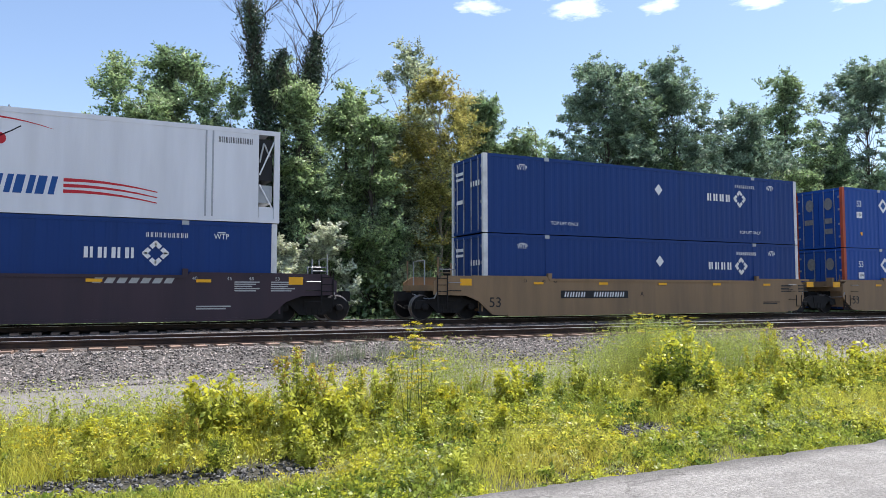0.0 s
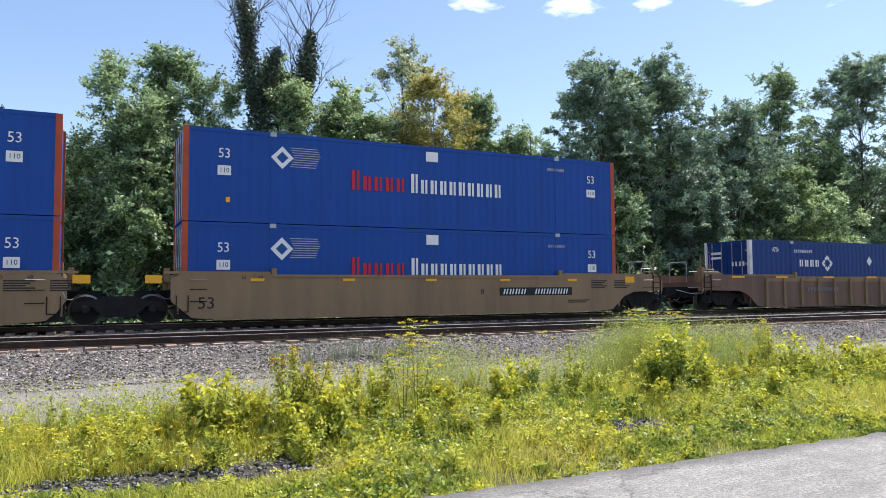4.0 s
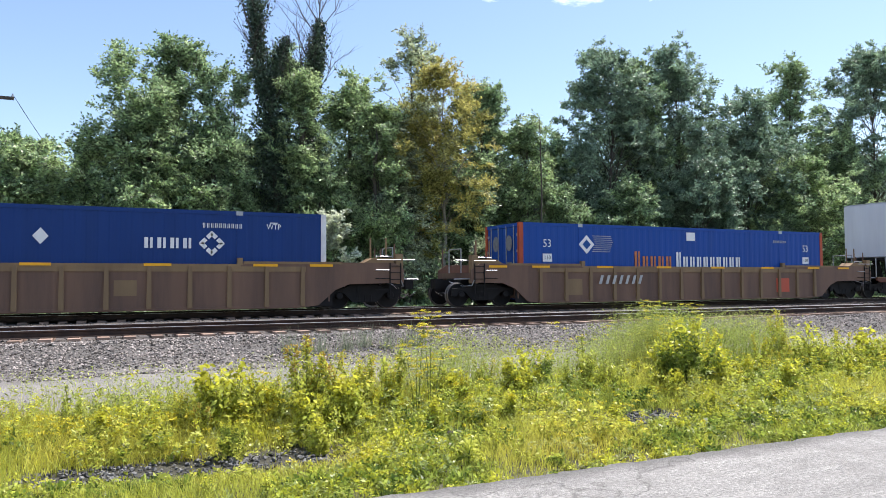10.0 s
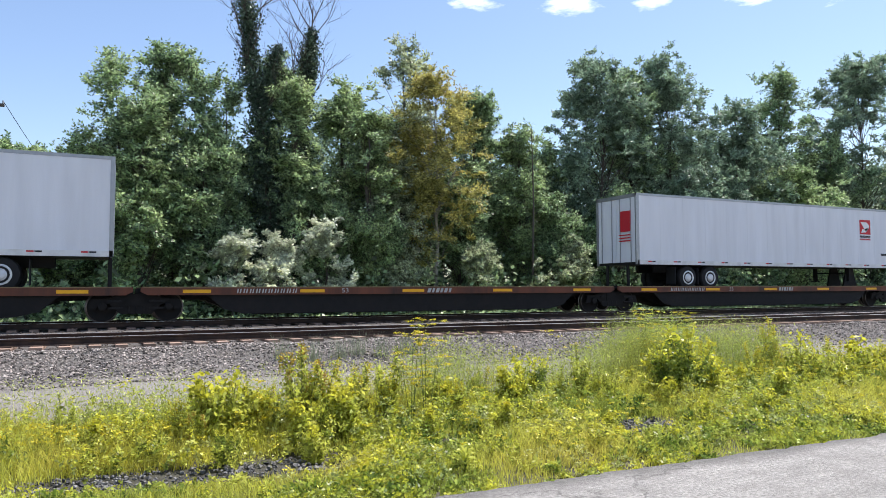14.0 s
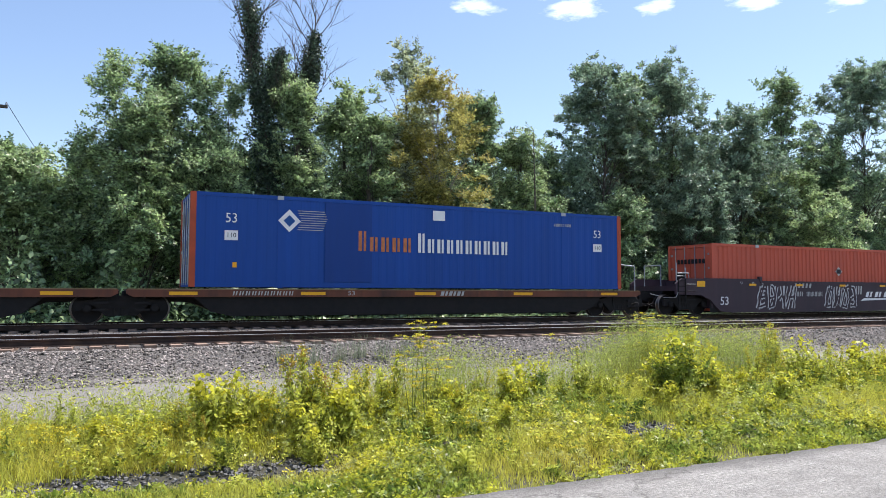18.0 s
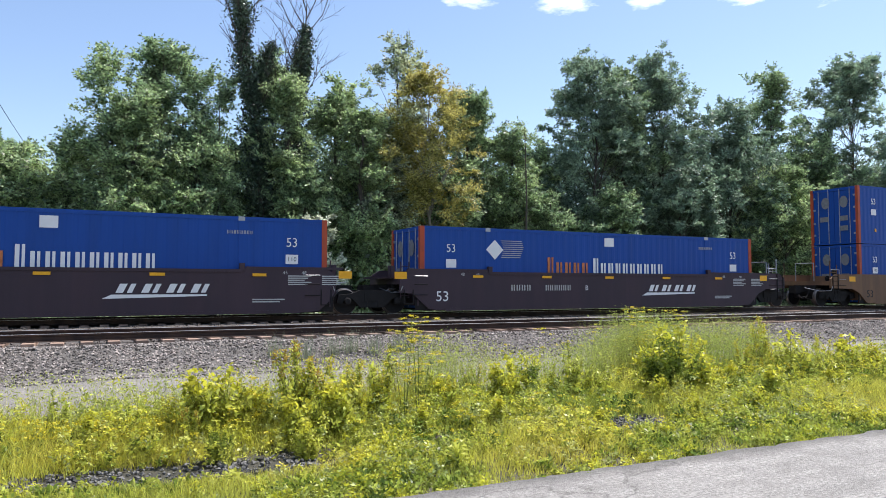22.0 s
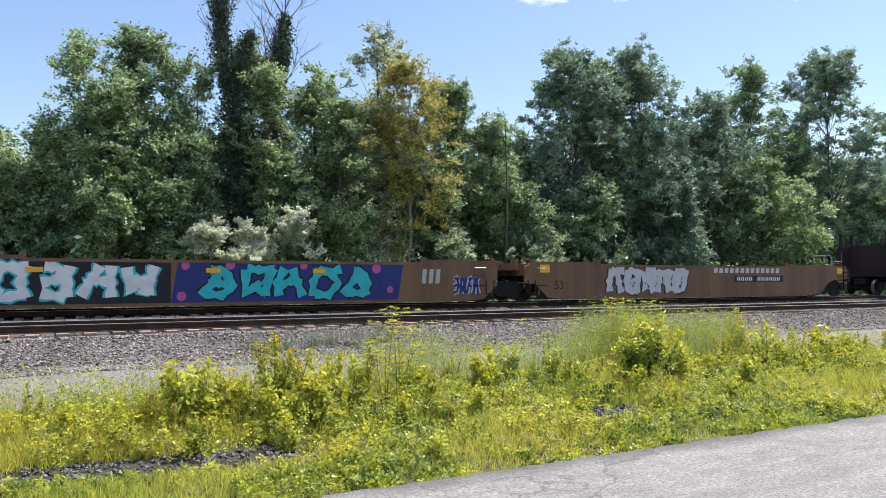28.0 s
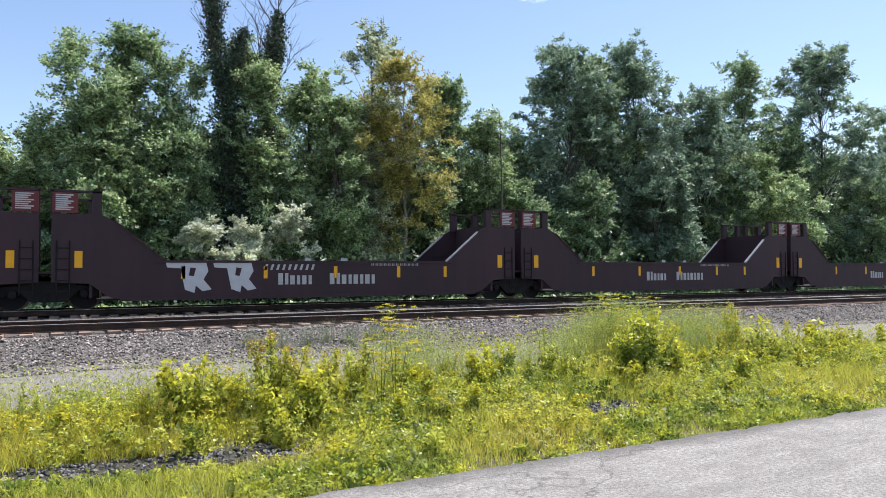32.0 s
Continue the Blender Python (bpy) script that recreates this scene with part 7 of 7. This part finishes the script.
def meadow():
    rng = np.random.default_rng(5)
    x, y, p = strip(150000, -2.2, 21, 5.1, 9.6, rng, 0.06)
    h = (0.13 + 0.22 * rng.random(len(x))) * (0.8 + 0.7 * np.clip(p, -0.5, 0.6))
    h *= 0.25 + 0.85 * stunted(x, y)
    tagged(new("meadow_grass", blade_mesh("meadow_grass", roots(x, y), h, h * rng.uniform(0.1, 0.9, len(x)), 0.006 + 0.007 * rng.random(len(x)), rng, G_BLADE, 2)), "bright yellow-green grass along the road", "grass", kind="stuff")
    # leafy cover: single small plants, each with leaves up its stem
    for n, mat, size, thin, top, lab in ((3000, G_LEAF, 0.025, 0.36, 0.40, "low leafy green weeds"), (2000, G_GOLD, 0.020, 0.38, 0.44, "low yellow-green leafy weeds"), (1300, G_DEEP, 0.028, 0.32, 0.30, "low dark green leafy weeds"), (1500, G_SAGE, 0.018, 0.36, 0.44, "low grey-green leafy weeds")):
        x, y, p = strip(n, -2.2, 21, 5.25, 9.45, rng, thin, 0.8 + size * 9)
        tall = top * (0.45 + 0.75 * rng.random(len(x))) * (0.7 + 0.9 * np.clip(p, -0.2, 0.6)) * stunted(x, y)
        q = roots(x, y)
        k = np.repeat(np.arange(len(x)), 4)
        u = np.tile((0.2, 0.5, 0.8, 1.0), len(x)) * rng.uniform(0.85, 1.1, len(k))
        wide = 0.02 + 0.28 * tall[k] * (1.15 - u)
        q = q[k] + np.stack([rng.normal(size=len(k)) * wide, rng.normal(size=len(k)) * wide, u * tall[k]], 1)
        tagged(new("leafy_weeds", sprays("leafy_weeds", q, 4, 4, size * rng.uniform(0.9, 1.1), 0.16, None, 0.0, rng, mat)), lab, "weeds", kind="stuff")
    # thin grass that stands higher, in belts
    X, Y = [], []
    for cx, cy, sx, sy, n in ((4.6, 9.3, 0.9, 0.3, 1000), (3.4, 9.0, 0.8, 0.3, 520), (1.2, 9.0, 1.2, 0.3, 700), (0.5, 8.7, 0.8, 0.35, 520), (-0.5, 8.6, 0.5, 0.3, 200), (8.7, 9.9, 0.75, 0.4, 2500), (10.7, 9.8, 0.9, 0.4, 1700), (7.4, 9.7, 0.5, 0.3, 260), (2.6, 9.0, 0.8, 0.35, 380), (6.4, 9.6, 0.5, 0.3, 420), (13.5, 9.0, 1.4, 0.3, 500)):
        X.append(rng.normal(cx, sx, n))
        Y.append(np.clip(rng.normal(cy, sy, n), 5.8, 10.9))
    x, y = np.concatenate(X), np.concatenate(Y)
    tall = 0.30 + 0.55 * rng.random(len(x)) + 0.55 * np.exp(-((x - 8.8) / 1.1) ** 2) + 0.42 * np.exp(-((x - 10.8) / 0.9) ** 2) + 0.32 * np.exp(-((x - 4.6) / 0.9) ** 2)
    r = roots(x, y)
    tagged(new("tall_grass", blade_mesh("tall_grass", r, tall, tall * rng.uniform(0.05, 0.5, len(x)), 0.005 + 0.004 * rng.random(len(x)), rng, G_WISP, 3)), "tall thin feathery grass gone to seed", "grass", kind="stuff")
    k = np.repeat(np.arange(len(x)), 3)
    top = r[k] + np.stack([rng.normal(0, 0.05, len(k)), rng.normal(0, 0.05, len(k)), tall[k] * rng.uniform(0.6, 1.0, len(k))], 1)
    tagged(new("grass_seed", leaf_cloud("grass_seed", top, 0.008 + 0.008 * rng.random(len(k)), rng, G_WISP, 0.2, 4.0)), "fine seed heads of the tall grass", "grass", kind="stuff")
    # small yellow flowers in drifts
    X, Y, Z = [], [], []
    for cx, cy, sx, sy, z, n in ((0.2, 8.35, 0.55, 0.18, 0.30, 150), (1.0, 8.2, 0.4, 0.2, 0.28, 60), (3.8, 8.6, 1.6, 0.8, 0.38, 90), (12.5, 8.7, 1.9, 0.5, 0.45, 130), (9.5, 8.4, 1.2, 0.6, 0.45, 60), (15.5, 8.7, 2.2, 0.5, 0.42, 110), (5.0, 7.2, 1.5, 0.8, 0.22, 60), (8.5, 9.9, 1.0, 0.4, 0.9, 50), (2.4, 8.3, 0.5, 0.3, 0.6, 50), (9.6, 7.4, 2.5, 0.8, 0.25, 80)):
        X.append(rng.normal(cx, sx, n))
        Y.append(np.clip(rng.normal(cy, sy, n), 5.9, 10.4))
        Z.append(z * rng.uniform(0.7, 1.2, n))
    x, y, z = np.concatenate(X), np.concatenate(Y), np.concatenate(Z)
    r = roots(x, y)
    k = np.repeat(np.arange(len(x)), 14)
    d = np.stack([rng.normal(0, 0.026, len(k)), rng.normal(0, 0.026, len(k)), z[k] + rng.normal(0, 0.007, len(k))], 1)
    tagged(new("yellow_wildflowers", leaf_cloud("yellow_wildflowers", r[k] + d, 0.013 + 0.012 * rng.random(len(k)), rng, G_FLOWER, 1.5, 1.2)), "small yellow wildflowers in drifts among the weeds", "flowers", kind="stuff")
    tagged(new("flower_stalks", blade_mesh("flower_stalks", r, z, z * 0.08, np.full(len(x), 0.006), rng, G_LEAF, 2)), "thin green stalks of the wildflowers", "flowers", kind="stuff")


def weed(kind, h, seed, label):
    """One tall weed of its own: stems, foliage and blossom."""
    rng = np.random.default_rng(seed)
    t = thing("tall_weed", pose(0, 0, 0), label, "weed", "tall weeds by the road")
    pts, tops = [], []
    count = {"leafy": 9, "bush": 16, "plume": 11, "spire": 8, "umbel": 4, "low": 4}[kind]
    spread = {"leafy": 0.36, "bush": 0.42, "plume": 0.27, "spire": 0.20, "umbel": 0.16, "low": 0.75}[kind] * h
    for i in range(count):
        a = rng.uniform(0, 2 * np.pi)
        e = Vector((math.cos(a) * spread * rng.random() ** 0.5, math.sin(a) * spread * rng.random() ** 0.5, h * (rng.uniform(0.42, 1.0) if i else 1.0)))
        s = Vector((e.x * 0.15, e.y * 0.15, -0.02))
        m = s.lerp(e, 0.5) + Vector((e.x * -0.12, e.y * -0.12, 0))
        part("stem", Shape().tube(s, m, 0.007, 0.005, 5).tube(m, e, 0.005, 0.003, 5), G_STEM, t)
        tops.append(e)
        for u in np.linspace(0.12, 1, {"leafy": 16, "bush": 15, "plume": 22, "spire": 20, "umbel": 5, "low": 9}[kind]):
            q = s.lerp(m, u * 2) if u < 0.5 else m.lerp(e, u * 2 - 1)
            pts.append((q.x, q.y, q.z, u))
    p = np.array(pts)
    size = {"leafy": 0.048, "bush": 0.045, "plume": 0.034, "spire": 0.034, "umbel": 0.03, "low": 0.036}[kind]
    many = {"leafy": 8, "bush": 9, "plume": 7, "spire": 5, "umbel": 3, "low": 7}[kind]
    k = np.repeat(np.arange(len(p)), many)
    wide = size * (1.05 if kind != "spire" else 1.35) * (1.15 - 0.75 * (p[k, 3] if kind == "spire" else 0.3 * p[k, 3]))
    c = p[k, :3] + rng.normal(size=(len(k), 3)) * (wide * 1.0)[:, None]
    s = size * (0.6 + 0.8 * rng.random(len(k))) * (1.1 - 0.5 * p[k, 3])
    low = p[k, 2] < h * (0.80 if kind in ("leafy", "bush") else 0.8 if seed == 16 else 2)
    part("foliage", leaf_cloud("foliage", c[low], s[low], rng, G_DEEP if kind == "bush" or (kind == "low" and seed % 2) else G_LEAF, 0.8, 2.1 if kind != "spire" else 3.6), None, t)
    if kind in ("leafy", "bush") or seed == 16:
        part("top_leaves", leaf_cloud("top_leaves", c[~low], s[~low] * 1.25, rng, G_GOLD, 0.8, 1.9), None, t, "yellow top leaves")
    if kind in ("plume", "umbel"):
        e = np.array([tuple(v) for v in tops])
        if kind == "umbel":
            ray, heads = Shape(), []
            for v in tops:
                for _ in range(9):
                    d = v + Vector((rng.normal(0, 0.10), rng.normal(0, 0.10), rng.uniform(-0.12, 0.06)))
                    ray.tube(v - Vector((0, 0, 0.09)), d, 0.003, 0.002, 4)
                    heads.append(tuple(d))
            tagged(part("flower_ray", ray, G_STEM, t), kind="stuff")
            e = np.array(heads)
            k = np.repeat(np.arange(len(e)), 26)
            c = e[k] + rng.normal(size=(len(k), 3)) * np.array([0.028, 0.028, 0.006])
            part("blossom", leaf_cloud("blossom", c, 0.012 + 0.01 * rng.random(len(k)), rng, G_FLOWER, 1.5, 1.2), None, t, "flat yellow flower heads")
        else:
            k = np.repeat(np.arange(len(e)), 70)
            u = rng.random(len(k))
            c = e[k] + np.stack([rng.normal(0, 0.02, len(k)), rng.normal(0, 0.02, len(k)), 0.03 - u * 0.16 * h], 1) + rng.normal(size=(len(k), 3)) * 0.012
            part("blossom", leaf_cloud("blossom", c, 0.012 + 0.012 * rng.random(len(k)), rng, G_FLOWER if seed % 2 else G_RUSSET, 0.8, 1.5), None, t, "yellow flower plume" if seed % 2 else "russet flower plume")
    return t


def rosette(x, y, h):
    rng = np.random.default_rng(31)
    t = thing("broad_leaf_weed", pose(x, y, rough(x, y)), "broad-leaved pale green rosette at the road's edge", "weed", "tall weeds by the road")
    for i in range(22):
        a, u = i * 2.4, i / 22
        r, up = 0.17 * (1 - 0.55 * u), h * (0.25 + 0.75 * u)
        d = Vector((math.cos(a), math.sin(a), 0))
        s = Vector((-d.y, d.x, 0))
        w = 0.045 * (1.1 - 0.5 * u)
        base = Vector((0, 0, up * 0.55))
        ring = [base, base + d * r * 0.5 + s * w + Vector((0, 0, up * 0.35)), base + d * r + Vector((0, 0, up * 0.30)), base + d * r * 0.5 - s * w + Vector((0, 0, up * 0.35)), base + d * r * 0.5 + Vector((0, 0, up * 0.28))]
        part("leaf", Shape().add(ring, [(0, 4, 1), (1, 4, 2), (2, 4, 3), (3, 4, 0)]), G_LEAF, t)
    part("stem", Shape().tube((0, 0, 0), (0, 0, h * 0.8), 0.015, 0.008), G_STEM, t)


def build_weeds():
    meadow()
    kinds = {}
    for kind, h, seed, label in (("leafy", 0.85, 3, "leafy weed with broad leaves and yellow tops"), ("bush", 1.0, 4, "bushy dark green weed with yellow top leaves"), ("plume", 1.0, 5, "weed with yellow flower plumes"), ("plume", 1.0, 6, "weed with russet flower plumes"), ("spire", 0.95, 7, "narrow upright dense green weed"), ("umbel", 1.3, 8, "tall weed with flat yellow flower heads"), ("leafy", 0.6, 9, "short leafy weed with yellow tops"), ("low", 0.35, 15, "low dark leafy weed by the road"), ("low", 0.35, 16, "low leafy weed with yellow tops"), ("low", 0.35, 18, "low fresh green leafy weed")):
        t = weed(kind, h, seed, label)
        kinds[seed] = (t, h)
    used = set()
    rng = random.Random(12)

    def plant(seed, x, y, h):
        t, base = kinds[seed]
        m = pose(x, y, rough(x, y), rng.uniform(-4, 4), rng.uniform(-4, 4), rng.uniform(0, 360))
        if seed in used:
            t = copy_thing(t, m)
        else:
            t.matrix_basis = m
        used.add(seed)
        t.scale = (h / base,) * 3

    for seed, x, y, h in ((3, 1.35, 8.3, 0.80), (3, 1.65, 8.4, 0.66), (6, 2.1, 8.1, 1.07), (5, 2.35, 8.3, 0.92), (5, 2.82, 8.24, 0.82), (9, 2.6, 7.9, 0.6), (7, 3.2, 8.25, 1.0), (8, 3.6, 8.0, 1.32), (8, 3.45, 8.1, 1.18),
                          (7, 6.5, 8.9, 0.88), (7, 6.2, 8.95, 0.62), (7, 6.75, 8.8, 0.6), (4, 7.95, 8.25, 1.12), (4, 7.7, 8.2, 0.85), (9, 8.3, 8.0, 0.62), (3, 8.6, 8.5, 0.8), (5, 9.2, 8.9, 0.9), (5, 10.1, 8.9, 0.8), (5, 11.1, 9.3, 1.1), (3, 10.8, 8.5, 0.95), (3, 11.1, 8.4, 0.7),
                          (5, 12.2, 8.9, 0.8), (9, 13.0, 8.6, 0.6), (7, 14.4, 9.0, 0.72), (5, 13.6, 8.9, 0.7), (9, 15.2, 8.9, 0.6), (5, 16.4, 9.2, 0.7), (8, 8.6, 9.8, 1.3), (8, 9.6, 9.9, 1.25), (7, -0.25, 8.7, 0.62), (7, 0.32, 8.4, 0.5), (5, 0.75, 8.2, 0.55), (9, 0.0, 8.2, 0.4), (6, 1.0, 8.0, 0.45),
                          (9, 4.2, 8.6, 0.5), (7, 4.1, 8.9, 0.6), (9, 5.2, 8.3, 0.5), (5, 4.9, 9.1, 0.6), (7, 2.95, 8.6, 0.8), (9, 2.1, 7.7, 0.5), (9, 7.2, 7.8, 0.42), (9, 9.3, 7.6, 0.5), (3, 12.3, 8.0, 0.5), (9, 4.5, 7.7, 0.35), (9, 3.4, 7.5, 0.38), (9, 2.0, 7.2, 0.36), (9, 5.4, 6.8, 0.3), (4, 1.2, 7.5, 0.35), (9, 7.0, 7.0, 0.3), (9, 8.2, 7.0, 0.35), (9, 10.5, 7.4, 0.42)):
        plant(seed, x, y, h)
    # thicker growth round the two tall clumps
    for cx, cy, sx, many in ((2.6, 8.1, 0.75, 16), (8.8, 8.3, 1.1, 9), (11.8, 8.7, 1.2, 8), (0.6, 8.3, 0.7, 8), (5.2, 8.8, 0.8, 8)):
        for i in range(many):
            plant((3, 7, 9, 5, 4, 7)[i % 6], rng.gauss(cx, sx), rng.gauss(cy, 0.28), rng.uniform(0.38, 0.78) * (1.0 if cx != 0.6 else 0.7))
    for i in range(130):
        y = 5.75 + 4.0 * rng.random()
        x = -0.6 * y / 6 + (0.9 + 1.45 * y) * rng.random() ** 1.1
        if abs(x - 6.1) < 0.6 and 6.6 < y < 7.7 or abs(x - 0.3) < 0.9 and 6.2 < y < 7.6:
            continue
        plant((16, 18, 16, 18, 16, 18, 15)[i % 7], x, y, rng.uniform(0.16, 0.28) * (0.7 + 0.12 * (y - 5.7)))
    rosette(3.06, 5.95, 0.32)
    # plants on the ballast shoulder
    for k, (x, y) in enumerate(((4.0, 14.4), (4.6, 14.5), (5.5, 14.45), (5.0, 14.6), (6.1, 14.55), (3.4, 14.5))):
        r = np.random.default_rng(60 + k)
        t = thing("dry_tuft", pose(x, y, rough(x, y)), "dry grey-green grass tuft on the ballast", "weed", "dry tufts on the ballast")
        n = 90
        part("tuft", blade_mesh("tuft", np.stack([r.normal(0, 0.1, n), r.normal(0, 0.05, n), np.zeros(n)], 1), r.uniform(0.25, 0.6, n), r.uniform(0.05, 0.25, n), np.full(n, 0.008), r, G_GREY, 2), None, t)


build_weeds()


# ---------------------------------------------------------------- what moves
def travelled(t):
    """How far the train has gone at t, in metres; it gathers a little speed."""
    return 12.843 * t + 0.5 * 0.048 * (t - 16) ** 2


def motions():
    for ob, x, z in MOVING:
        walk(ob, [(t, pose(x - travelled(t), TRAIN_Y, z)) for t in range(33)])
    # every wheelset rolls with the train; those at one place of a truck share their keys
    for key, sets in WHEELSETS.items():
        first = sets[0]
        place = first.location.copy()
        walk(first, [(k / FPS, pose(*place) @ Matrix.Rotation(-travelled(k / FPS) / 0.43, 4, "Y")) for k in range(0, 32 * FPS + 1)])
        for w in sets[1:]:
            w.rotation_mode = "QUATERNION"
            w.animation_data_create()
            w.animation_data.action = first.animation_data.action
            w.animation_data.action_slot = first.animation_data.action_slot


motions()
